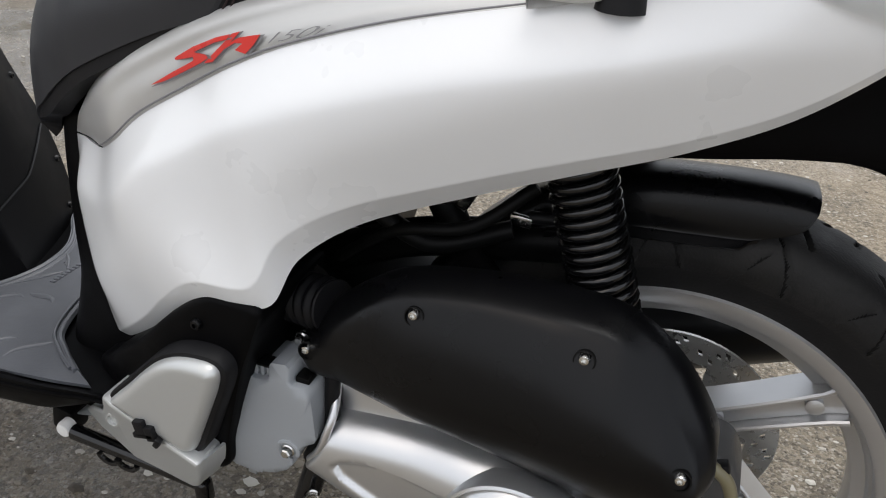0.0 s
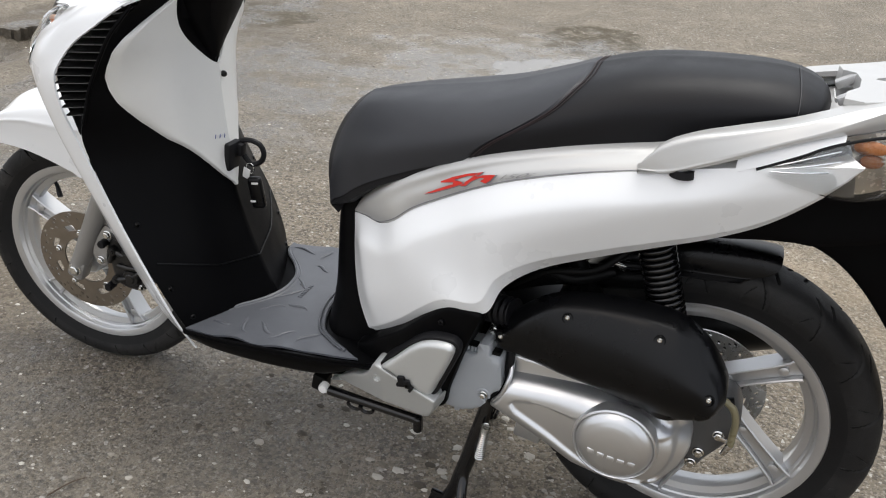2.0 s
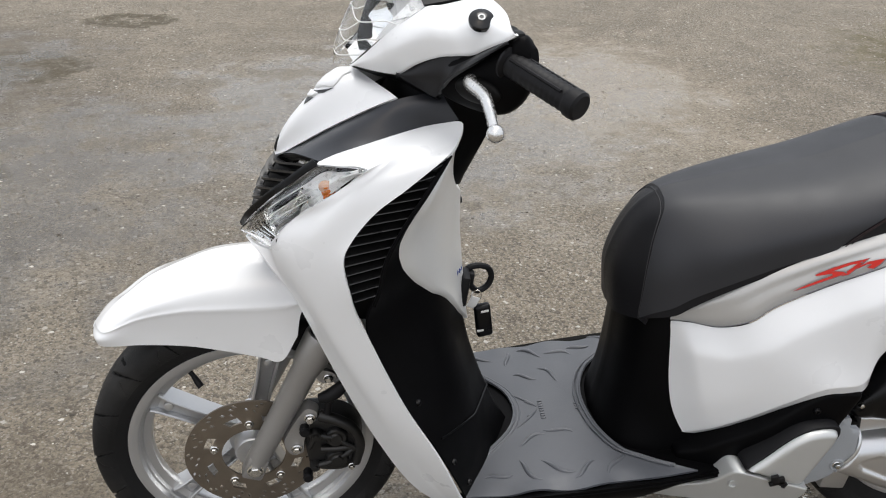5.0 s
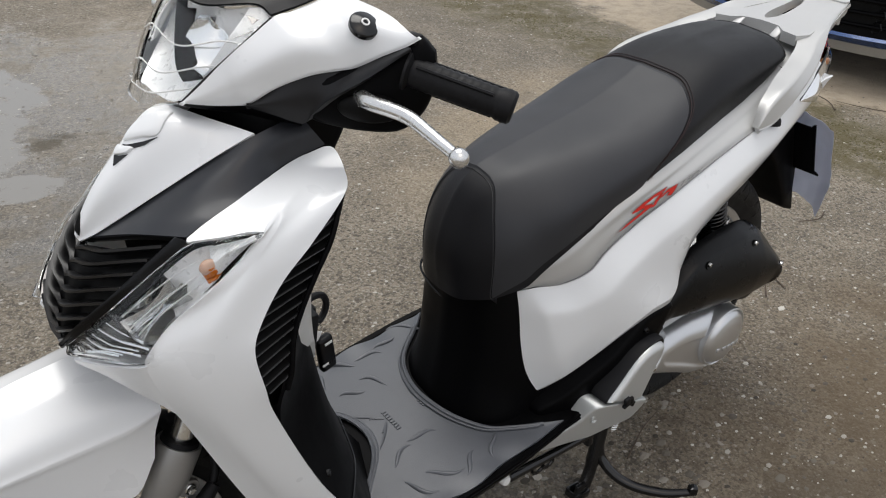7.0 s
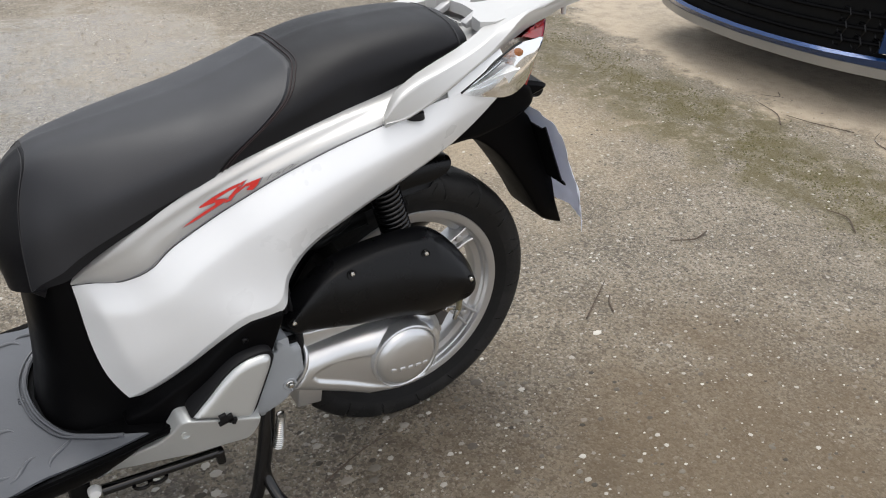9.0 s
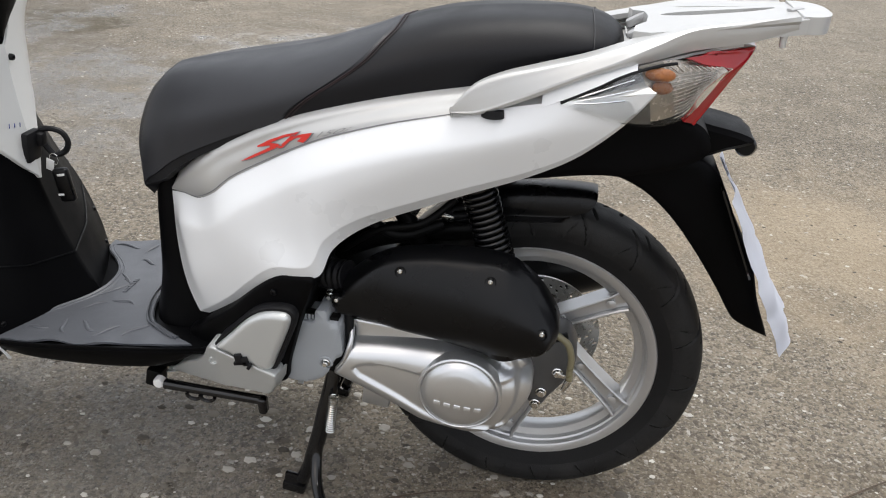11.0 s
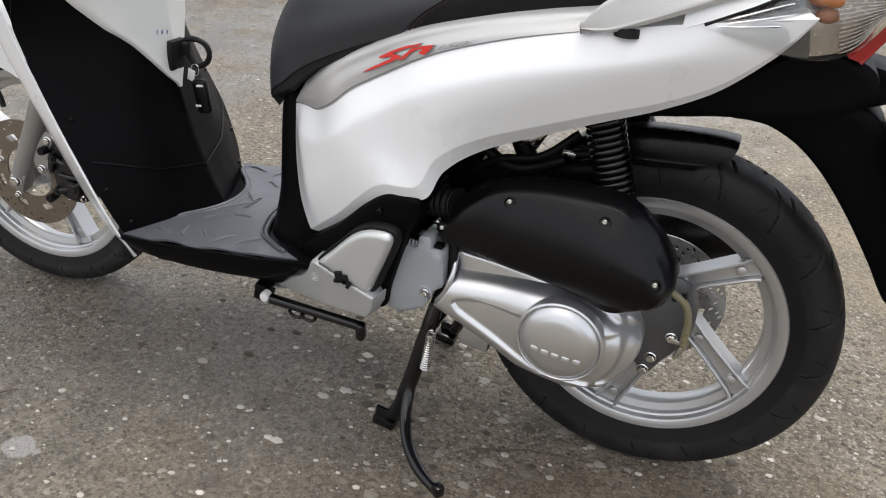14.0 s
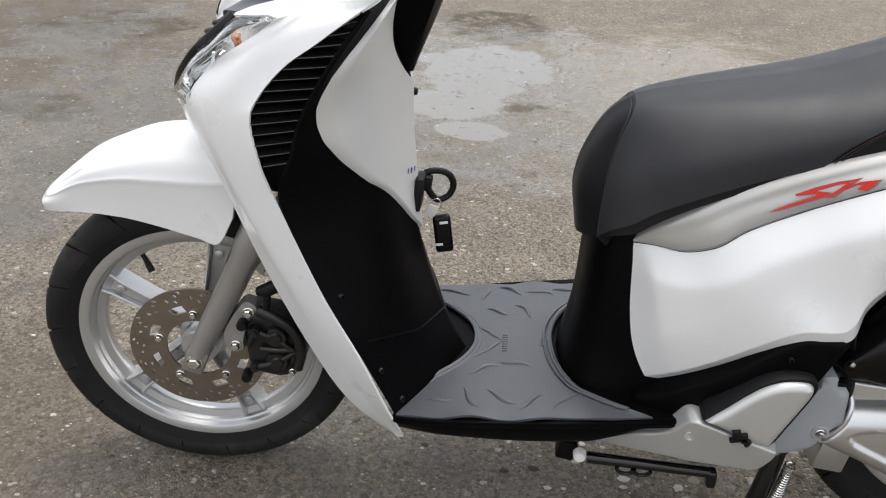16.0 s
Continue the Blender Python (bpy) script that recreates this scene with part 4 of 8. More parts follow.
# --- seat: 14 sections, from the lip under its nose to its tail; each from the lower edge to the middle ---
SEAT = [
    [(-0.012, -0.112, 0.580), (-0.026, -0.088, 0.572), (-0.040, -0.050, 0.562), (-0.042, 0, 0.558)],
    [(0.008, -0.130, 0.594), (-0.014, -0.104, 0.630), (-0.044, -0.052, 0.642), (-0.052, 0, 0.642)],
    [(0.034, -0.143, 0.606), (0.010, -0.118, 0.676), (-0.016, -0.058, 0.714), (-0.026, 0, 0.722)],
    [(0.058, -0.149, 0.626), (0.044, -0.128, 0.706), (0.026, -0.066, 0.754), (0.018, 0, 0.766)],
    [(0.100, -0.157, 0.656), (0.097, -0.146, 0.728), (0.094, -0.082, 0.776), (0.090, 0, 0.786)],
    [(0.185, -0.163, 0.700), (0.186, -0.155, 0.757), (0.182, -0.098, 0.795), (0.178, 0, 0.804)],
    [(0.268, -0.167, 0.731), (0.272, -0.162, 0.784), (0.272, -0.104, 0.816), (0.268, 0, 0.824)],
    [(0.350, -0.165, 0.757), (0.356, -0.159, 0.814), (0.356, -0.104, 0.845), (0.350, 0, 0.853)],
    [(0.425, -0.157, 0.777), (0.428, -0.151, 0.838), (0.424, -0.100, 0.872), (0.416, 0, 0.880)],
    [(0.500, -0.146, 0.793), (0.500, -0.142, 0.856), (0.500, -0.096, 0.892), (0.496, 0, 0.900)],
    [(0.600, -0.130, 0.822), (0.600, -0.131, 0.870), (0.600, -0.090, 0.902), (0.600, 0, 0.911)],
    [(0.680, -0.116, 0.848), (0.682, -0.120, 0.877), (0.682, -0.080, 0.903), (0.682, 0, 0.912)],
    [(0.716, -0.103, 0.856), (0.722, -0.104, 0.875), (0.728, -0.066, 0.890), (0.732, 0, 0.896)],
    [(0.728, -0.094, 0.854), (0.736, -0.090, 0.861), (0.744, -0.055, 0.865), (0.749, 0, 0.866)],
]
g = both(loft([[s[k] for s in SEAT] for k in range(4)], 150, 34))
g[..., 1] = np.where(g[..., 1] > YC, YC + (g[..., 1] - YC) * 0.84, g[..., 1])
SEATG = g
seat = part("seat", sheet(B(), g, 0.02), LEATHER, scooter, "black vinyl dual seat with stitched seams")


def seam(grid, us, vs, r, mat, lift=0.001, name="seam"):
    n = normals(grid)
    path = sample(grid, us, vs) + sample(n, us, vs) * lift
    return part(name, tube(B(), path, r, 6), mat, seat)


def patch(grid, u0, u1, vs, lift, n=60):
    """A stretch of a grid between two lines of u, lifted off it."""
    f = np.linspace(0, 1, n)
    uu = u0[:, None] * (1 - f) + u1[:, None] * f
    vv = np.repeat(vs[:, None], n, 1)
    fade = np.minimum(1, np.minimum(f, 1 - f) * 60)[None, :, None]
    return sample(grid, uu, vv) + sample(normals(grid), uu, vv) * (lift * fade - 0.0015)


vs = np.linspace(0.03, 0.97, 120)
mid = np.abs(vs - 0.5) * 2
front_u = cr([(0, 3.0), (0.18, 2.93), (0.333, 2.68), (0.5, 1.95), (0.667, 1.10), (0.8, 0.50), (0.9, 0.22), (1.0, 0.12)], 100)
front_u = np.interp(mid, front_u[:, 0], front_u[:, 1]) / 13
rear_u = cr([(0, 7.85), (0.25, 7.78), (0.40, 7.55), (0.55, 7.25), (0.66, 6.85), (0.78, 6.25), (0.88, 5.95), (1.0, 5.8)], 100)
mid_u = np.interp(mid, rear_u[:, 0], rear_u[:, 1]) / 13
part("seat_panel", sheet(B(), patch(SEATG, front_u, mid_u, vs, 0.004), 0.004), LEATHER2, seat, "smooth black vinyl rider panel")
seam(SEATG, front_u - 0.003, vs, 0.0007, THREAD)
seam(SEATG, front_u + 0.006, vs, 0.0006, THREAD, 0.002)
seam(SEATG, mid_u + 0.003, vs, 0.0009, STITCH, 0.0012)
seam(SEATG, mid_u + 0.010, vs, 0.0007, STITCH, 0.0012)
tail_u = np.full(120, 11.2 / 13) + 0.02 * mid
seam(SEATG, tail_u, vs, 0.0008, THREAD, 0.001)
for sg in (0.20, 0.80):
    us = np.linspace(2.85, 3.7, 20) / 13
    seam(SEATG, us, 0.5 + (sg - 0.5) * np.linspace(0.77, 1.4, 20), 0.0005, THREAD, 0.0012)

# --- floor board and its rubber mat ---
FLOOR = 0.147  # rise of the floor towards the seat


def floor_z(x):
    return 0.288 + FLOOR * (x + 0.24)


sec = [(-0.300, -0.196), (-0.22, -0.208), (-0.10, -0.214), (0.0, -0.216), (0.04, -0.216), (0.07, -0.215), (0.09, -0.214), (0.13, -0.214)]
deep = lambda x: float(np.interp(x, (-0.30, -0.20, -0.10, 0.0, 0.06, 0.11, 0.13), (0.034, 0.047, 0.053, 0.053, 0.040, 0.014, 0.008)))
rails = [[(x, y * 0.80, floor_z(x) - deep(x) * 1.08) for x, y in sec],
         [(x, y * 0.93, floor_z(x) - deep(x)) for x, y in sec],
         [(x, y * 1.00, floor_z(x) - deep(x) * 0.5) for x, y in sec],
         [(x, y * 1.0, floor_z(x) - 0.006) for x, y in sec],
         [(x, y * 0.94, floor_z(x) - 0.002) for x, y in sec],
         [(x, 0, floor_z(x) - 0.002) for x, y in sec]]
part("floor_board", sheet(B(), both(loft(rails, 40, 30)), 0.006), BLACK, scooter, "black plastic floor board")
bm = B()
block(bm, pose(-0.08, 0, 0.236, 0, -5, 0), 0.40, 0.30, 0.03, 0.012)
part("floor_underside", bm, DEEP, scooter)

# mat: a rubber sheet with upturned outline, cut round the tunnel and the seat base
front_edge = cr([(-0.294, -0.203), (-0.299, -0.175), (-0.289, -0.148), (-0.253, -0.108), (-0.210, -0.064), (-0.190, -0.025), (-0.187, 0.015), (-0.200, 0.058), (-0.232, 0.102), (-0.268, 0.140), (-0.284, 0.165), (-0.288, 0.195)], 67)
back_edge = cr([(0.094, -0.214), (0.051, -0.190), (0.019, -0.168), (-0.015, -0.139), (-0.040, -0.086), (-0.051, -0.037), (-0.053, 0.015), (-0.043, 0.060), (-0.024, 0.097), (0.005, 0.125), (0.040, 0.150), (0.080, 0.185)], 67)
rows = []
for i, (a, c) in enumerate(zip(front_edge, back_edge)):
    row = []
    for f in np.linspace(0, 1, 45):
        q = a + (c - a) * f
        free = max(0.0, 1 - min(i, 66 - i) / 6) * math.sin(math.pi * f)
        q[1] += (-0.010 if i < 33 else 0.006) * free * (0.6 + 0.4 * math.sin(q[0] * 46))
        edge_f = min(f, 1 - f) * float(np.hypot(*(c - a)))
        row.append((q[0], q[1], floor_z(q[0]) + 0.004 + 0.004 * math.exp(-(edge_f / 0.006) ** 2) * min(1, i / 8) + 0.003 * free * math.sin(q[0] * 60)))
    rows.append(row)
g = np.array(rows)
mat = part("floor_mat", sheet(B(), g, 0.004), MAT, scooter, "grey moulded rubber floor mat")
for line in (front_edge, back_edge):
    for off, r in ((0.004, 0.0036), (0.013, 0.0020)):
        sgn = 1 if line is front_edge else -1
        pts = [(x + sgn * off, y * (1 - abs(off) * 0.5), floor_z(x) + 0.005) for x, y in line[4:-4]]
        part("mat_lip", tube(B(), pts, r, 8), MAT, mat)
rng = random.Random(11)
for row in range(5):
    for k in range(7):
        y = -0.165 + row * 0.082 + rng.uniform(-0.012, 0.012)
        x = -0.235 + k * 0.052 + (0.026 if row % 2 else 0) + rng.uniform(-0.008, 0.008)
        lo = np.interp(abs(y), (0, 0.075, 0.14, 0.2), (-0.175, -0.20, -0.245, -0.265))
        hi = np.interp(abs(y), (0, 0.075, 0.122, 0.146, 0.2), (-0.075, -0.065, -0.03, 0.02, 0.07))
        if not lo + 0.012 < x < hi - 0.012 or (abs(y) < 0.055 and -0.20 < x < -0.115):
            continue
        a, s = rng.uniform(-0.9, 0.5) + (1.6 if rng.random() < 0.3 else 0), rng.choice((-1, 1))
        size, bend = rng.uniform(0.018, 0.040), rng.uniform(-0.9, 0.9)
        pts = []
        for t in np.linspace(-1, 1, 9):
            lx, ly = size * t, s * 0.010 * math.sin(1.9 * t + bend)
            px, py = x + lx * math.cos(a) - ly * math.sin(a), y + lx * math.sin(a) + ly * math.cos(a)
            pts.append((px, py, floor_z(px) + 0.0034))
        part("mat_wave", tube(B(), pts, [0.0010, 0.0026, 0.0036, 0.0042, 0.0044, 0.0040, 0.0034, 0.0024, 0.0010], 10), MAT, mat)
for side in (-1, 1):
    for k in range(4):
        root = np.array([-0.141 - 0.007 * k, -0.005 + side * (0.004 + 0.005 * k)])
        end = np.array([-0.186 + 0.010 * k, -0.005 + side * (0.048 - 0.008 * k)])
        pts = [root + (end - root) * f + [0.003 * math.sin(math.pi * f), 0] for f in np.linspace(0, 1, 9)]
        part("mat_emblem", tube(B(), [(x, y, floor_z(x) + 0.0040) for x, y in pts], [0.0012, 0.0022, 0.0026, 0.0028, 0.0028, 0.0026, 0.0022, 0.0016, 0.0008], 8), MAT, mat)
for x, y0, n, w in ((-0.133, -0.035, 8, 0.009), (-0.066, -0.021, 3, 0.010)):
    for k in range(n):
        bm = B()
        block(bm, pose(x, y0 + k * 0.0068, floor_z(x) + 0.0045, 0, -8, 0), w, 0.0045, 0.003, 0.0008)
        part("mat_lettering_bar", bm, MAT, mat)

# --- closing panels behind the side covers' front edges ---
for side in (-1, 1):
    g = loft([[(0.082, -0.140, 0.350), (0.060, -0.128, 0.465), (0.046, -0.112, 0.590)], [(0.120, -0.060, 0.350), (0.100, -0.050, 0.465), (0.085, -0.040, 0.600)]], 10, 4)
    part("closing_panel", sheet(B(), g if side < 0 else mirror(g), 0.004), BLACK, scooter)

# --- black panel below the seat nose ---
rails = [[(0.135, -0.165, 0.322), (0.105, -0.150, 0.40), (0.088, -0.138, 0.47), (0.074, -0.126, 0.54), (0.066, -0.112, 0.60)],
         [(0.088, -0.152, 0.322), (0.060, -0.136, 0.40), (0.044, -0.126, 0.47), (0.036, -0.117, 0.54), (0.038, -0.106, 0.60)],
         [(0.010, -0.134, 0.318), (0.012, -0.112, 0.39), (0.008, -0.104, 0.46), (0.008, -0.098, 0.54), (0.012, -0.094, 0.60)],
         [(-0.030, -0.078, 0.316), (-0.018, -0.070, 0.39), (-0.014, -0.064, 0.46), (-0.012, -0.060, 0.54), (-0.006, -0.056, 0.60)],
         [(-0.042, 0, 0.315), (-0.030, 0, 0.39), (-0.024, 0, 0.46), (-0.022, 0, 0.54), (-0.018, 0, 0.60)]]
part("seat_base_panel", sheet(B(), both(loft(rails, 30, 24))[::-1], 0.004), BLACK, scooter, "black plastic panel below the seat nose")
part("panel_joint", tube(B(), cr([(0.046, -0.112, 0.548), (0.006, -0.098, 0.536), (-0.012, -0.062, 0.530), (-0.023, 0, 0.528), (-0.012, 0.062, 0.530), (0.006, 0.098, 0.536), (0.046, 0.112, 0.548)], 50), 0.0022, 8), BLACKCASE, scooter)
bm = B()
block(bm, pose(0.35, 0, 0.69, 0, -14, 0), 0.44, 0.24, 0.13, 0.05, 3)
part("storage_bin", bm, DEEP, scooter)

# --- leg shield, seen from the rider's side: left edge, middle, centre line; from the top down ---
EDGE = [(-0.335, -0.165, 0.905), (-0.376, -0.212, 0.843), (-0.404, -0.213, 0.797), (-0.424, -0.218, 0.757), (-0.436, -0.226, 0.711), (-0.452, -0.227, 0.662), (-0.442, -0.222, 0.604), (-0.401, -0.223, 0.512), (-0.350, -0.224, 0.420), (-0.312, -0.214, 0.335), (-0.290, -0.198, 0.272)]
MIDR = [(-0.322, -0.085, 0.908), (-0.340, -0.115, 0.843), (-0.350, -0.118, 0.794), (-0.354, -0.118, 0.757), (-0.356, -0.118, 0.711), (-0.354, -0.114, 0.660), (-0.347, -0.112, 0.604), (-0.322, -0.112, 0.512), (-0.292, -0.112, 0.424), (-0.264, -0.112, 0.340), (-0.248, -0.114, 0.286)]
CENT = [(-0.318, 0, 0.905), (-0.315, 0, 0.843), (-0.312, 0, 0.794), (-0.311, 0, 0.757), (-0.310, 0, 0.711), (-0.306, 0, 0.660), (-0.300, 0, 0.604), (-0.288, 0, 0.512), (-0.262, 0, 0.424), (-0.228, 0, 0.340), (-0.197, 0, 0.285)]
SHIELD = both(loft([EDGE, MIDR, CENT], 90, 31))
shield = part("leg_shield", sheet(B(), SHIELD, 0.004), BLACK, scooter, "black plastic inner leg shield")
for side in (-1, 1):
    part("shield_joint", tube(B(), [sample(SHIELD, u, v) + np.array([0.0012, 0, 0]) for u, v in zip(np.interp(np.linspace(0, 1, 30), (0, 0.5, 1), (0.80, 0.845, 0.86)), np.linspace(0.04 if side < 0 else 0.96, 0.5, 30))], 0.0016, 6), BLACKCASE, shield)
    for u, v in ((0.72, 0.045), (0.955, 0.06), (0.86, 0.035)):
        p = sample(SHIELD, u, v if side < 0 else 1 - v)
        screw(shield, tuple(p), 0.0055, (0, 0, 60 if side < 0 else 120), BLACKCASE)
# light panel with its notched top: two halves
us = np.linspace(0.012, 0.690, 80)
vl = np.interp(us * 10, (0.10, 0.4, 0.65, 1.0, 1.5, 2.1, 2.6, 3.2, 3.75, 4.6, 5.4, 6.2, 6.6, 6.85), (0.235, 0.16, 0.115, 0.075, 0.047, 0.040, 0.045, 0.068, 0.10, 0.172, 0.25, 0.37, 0.44, 0.495))
vr = np.interp(us * 10, (0.10, 1.0, 2.0, 2.5, 2.7, 7.0), (0.245, 0.335, 0.430, 0.475, 0.5, 0.5))
f = np.linspace(0, 1, 30)
vv = vl[None, :] * (1 - f[:, None]) + vr[None, :] * f[:, None]
uu = np.repeat(us[None, :], 30, 0)
nn = normals(SHIELD)
halfp = sample(SHIELD, uu, vv) + sample(nn, uu, vv) * (0.007 * np.minimum(1, f * 9)[:, None, None] ** 0.6)
full = np.concatenate([halfp, halfp[::-1] * [1, -1, 1]])
bm = B()
sheet(bm, halfp, 0.004)
sheet(bm, halfp[::-1] * np.array([1, -1, 1]) + np.array([0, 2 * YC, 0]), 0.004)
inner = part("glove_panel", bm, PANEL, shield, "light silver-grey inner panel")
screw(inner, (-0.303, 0.0, 0.745), 0.006, (0, 0, 90), BLACKCASE)
# bag hook, key and its fob
hook = thing("bag_hook", "", "")
hook.parent = inner
bm = B()
block(bm, pose(-0.292, -0.010, 0.584, 0, 6, 0), 0.014, 0.040, 0.058, 0.004)
part("hook_plate", bm, RUBBER, hook)
bm = B()
a = np.linspace(0, 2 * math.pi, 25)
loop = cr([(-0.286, 0.010, 0.606), (-0.268, 0.016, 0.611), (-0.248, 0.021, 0.604), (-0.240, 0.023, 0.586), (-0.246, 0.021, 0.568), (-0.262, 0.016, 0.560), (-0.272, 0.014, 0.566), (-0.282, 0.011, 0.584)], 40, closed=True)
tube(bm, list(loop) + [loop[0]], 0.0056, 8, False)
block(bm, pose(-0.284, 0.004, 0.594, 0, 6, 0), 0.022, 0.018, 0.026, 0.004)
part("hook_ring", bm, RUBBER, hook)
key = thing("key_ring", "", "")
key.parent = scooter
bm = B()
tube(bm, [(-0.266 + 0.009 * math.cos(t), 0.010, 0.553 + 0.011 * math.sin(t)) for t in a], 0.0012, 6, False)
part("split_ring", bm, CHROME, key)
bm = B()
block(bm, pose(-0.272, 0.004, 0.543, 10, 20, 0), 0.016, 0.002, 0.026, 0.001)
part("metal_tag", bm, WHITETAG, key)
bm = B()
block(bm, pose(-0.252, 0.008, 0.503, 0, -8, 8), 0.030, 0.016, 0.068, 0.006, 3)
fob = part("key_fob", bm, BLACKCASE, key, "black remote key fob")
for dz, w in ((0.021, 0.014), (-0.020, 0.012)):
    bm = B()
    block(bm, pose(-0.254 + 0.14 * dz, -0.0003, 0.505 + dz, 0, -8, 8), w, 0.0018, 0.0045, 0.0005)
    part("fob_mark", bm, WHITETAG, fob)
for k, w in enumerate((0.008, 0.010, 0.007)):
    p = sample(SHIELD, 0.560 + 0.002 * k, 0.440 + 0.022 * k)
    bm = B()
    block(bm, pose(p[0] + 0.006, p[1], p[2], 0, 6, -62 + 90), 0.0012, w, 0.008, 0.0004)
    part("warning_sticker_bar", bm, BLUEINK, inner)

# --- white front side cowls with the slatted vents ---
# --- the front's own middle plane lies a little to the left ---
YF = -0.040


FLIP = {-1: np.array([1, 1, 1]), 1: np.array([1, -0.76, 1])}
SHIFT = {-1: np.array([0, 0, 0]), 1: np.array([0, 1.76 * YF, 0])}


def mirror_front(g):
    return g[:, ::-1] * np.array([1, -0.76, 1]) + np.array([0, 1.76 * YF, 0])


def both_front(g):
    g = g + np.linspace(0, 1, len(g))[:, None, None] ** 1.5 * np.array([0, YF, 0])
    return np.concatenate([g, g[-2::-1] * np.array([1, -0.76, 1]) + np.array([0, 1.76 * YF, 0])])


FR = [(-0.516, -0.171, 0.881), (-0.500, -0.181, 0.8840), (-0.482, -0.192, 0.8872), (-0.463, -0.2005, 0.8905), (-0.450, -0.2070, 0.8900), (-0.4480, -0.2085, 0.8885), (-0.450, -0.2095, 0.8860), (-0.463, -0.2105, 0.877), (-0.481, -0.2115, 0.864), (-0.519, -0.2115, 0.839), (-0.552, -0.199, 0.811), (-0.577, -0.194, 0.781), (-0.582, -0.193, 0.764), (-0.570, -0.193, 0.718), (-0.545, -0.190, 0.652), (-0.494, -0.187, 0.519), (-0.436, -0.174, 0.378), (-0.378, -0.166, 0.274), (-0.302, -0.172, 0.216)]
BK = [(-0.514, -0.168, 0.8835), (-0.490, -0.164, 0.893), (-0.455, -0.156, 0.902), (-0.415, -0.144, 0.911), (-0.375, -0.131, 0.9185), (-0.345, -0.127, 0.923), (-0.318, -0.130, 0.925), (-0.326, -0.170, 0.914), (-0.345, -0.200, 0.902), (-0.396, -0.216, 0.864), (-0.438, -0.224, 0.833), (-0.469, -0.232, 0.797), (-0.482, -0.238, 0.767), (-0.475, -0.241, 0.718), (-0.460, -0.234, 0.660), (-0.403, -0.227, 0.512), (-0.346, -0.228, 0.402), (-0.306, -0.214, 0.297), (-0.284, -0.192, 0.230)]
swell = (0, 0.1, 0.25, 0.45, 0.6, 0.7, 0.75, 0.8, 0.8, 0.8, 0.8, 0.9, 1.2, 1.2, 0.9, 0.6, 0.5, 0.5, 0.2)
mid = [np.array(a) * 0.5 + np.array(c) * 0.5 + np.array([-0.010, -0.014, 0.003]) * w for a, c, w in zip(FR, BK, swell)]
q1 = [np.array(a) * 0.72 + np.array(c) * 0.28 + np.array([-0.007, -0.009, 0.002]) * w for a, c, w in zip(FR, BK, swell)]
for rail, rounds in ((mid, 4), (q1, 2)):
    for _ in range(rounds):
        old = [np.array(q) for q in rail]
        for k in range(1, len(rail) - 1):
            rail[k] = old[k] * 0.5 + (old[k - 1] + old[k + 1]) * 0.25
FRONTSIDE = loft([FR, q1, mid, BK], 190, 30)
VO = [(-0.344, -0.200, 0.899), (-0.396, -0.216, 0.864), (-0.438, -0.224, 0.833), (-0.469, -0.232, 0.797), (-0.482, -0.238, 0.767), (-0.478, -0.241, 0.726), (-0.466, -0.238, 0.694)]
VI = [(-0.338, -0.186, 0.900), (-0.368, -0.208, 0.856), (-0.392, -0.212, 0.818), (-0.412, -0.215, 0.782), (-0.426, -0.219, 0.750), (-0.434, -0.226, 0.714), (-0.442, -0.228, 0.690)]
for side in (-1, 1):
    flip = (lambda q: q) if side < 0 else mirror_front
    cowl = part("front_side_cowl", sheet(B(), flip(FRONTSIDE), 0.004), WHITE, scooter, "pearl white front side cowl")
    under = loft([[(-0.576, -0.193, 0.772), (-0.584, -0.192, 0.765), (-0.600, -0.168, 0.756), (-0.616, -0.140, 0.749), (-0.630, -0.112, 0.744)], [(-0.566, -0.194, 0.728), (-0.578, -0.185, 0.728), (-0.595, -0.165, 0.733), (-0.612, -0.138, 0.738), (-0.629, -0.112, 0.740)], [(-0.548, -0.194, 0.672), (-0.566, -0.186, 0.697), (-0.588, -0.164, 0.715), (-0.609, -0.136, 0.729), (-0.627, -0.112, 0.737)]], 30, 12)
    part("cowl_lip", sheet(B(), flip(under[::-1] + np.array([0.001, 0.002, 0])), 0.003), WHITE, cowl)
    g = loft([np.array(VO + [(-0.458, -0.234, 0.655)]) + np.outer((0, 1, 1, 1, 1, 1, 1, 1), [-0.022, 0.030, 0]), np.array(VI + [(-0.448, -0.225, 0.652)]) + np.outer((0, 0.4, 1, 1, 1, 1, 1, 1), [0.006, 0.020, 0])], 30, 6)
    vent = part("side_vent", sheet(B(), flip(g), 0.003), DEEP, scooter, "black slatted side vent")
    o, i = cr(VO, 60), cr(VI, 60)
    for z in np.linspace(0.886, 0.703, 14):
        a = np.array([np.interp(z, o[::-1, 2], o[::-1, k]) for k in range(3)])
        c = np.array([np.interp(z + 0.004, i[::-1, 2], i[::-1, k]) for k in range(3)])
        line = np.array([a + (c - a) * t for t in (0, 0.5, 1)])
        fin = np.array([line + [0.004, 0.020, 0.006], line + [0.001, 0.003, 0.0]])
        slat = part("vent_slat", sheet(B(), flip(fin), 0.0022), DEEP, vent)
        # thin pale bead that paints the highlight on the slat's edge
        lip = cr(line + [0.001, 0.002, 0.0], 8)
        part("slat_lip", tube(B(), lip * FLIP[side] + SHIFT[side], 0.0007, 6), SLATLIP, slat)
    rim_line = cr(VI, 50)
    part("vent_rim", tube(B(), rim_line * FLIP[side] + SHIFT[side], 0.0035, 8), BLACK, vent)

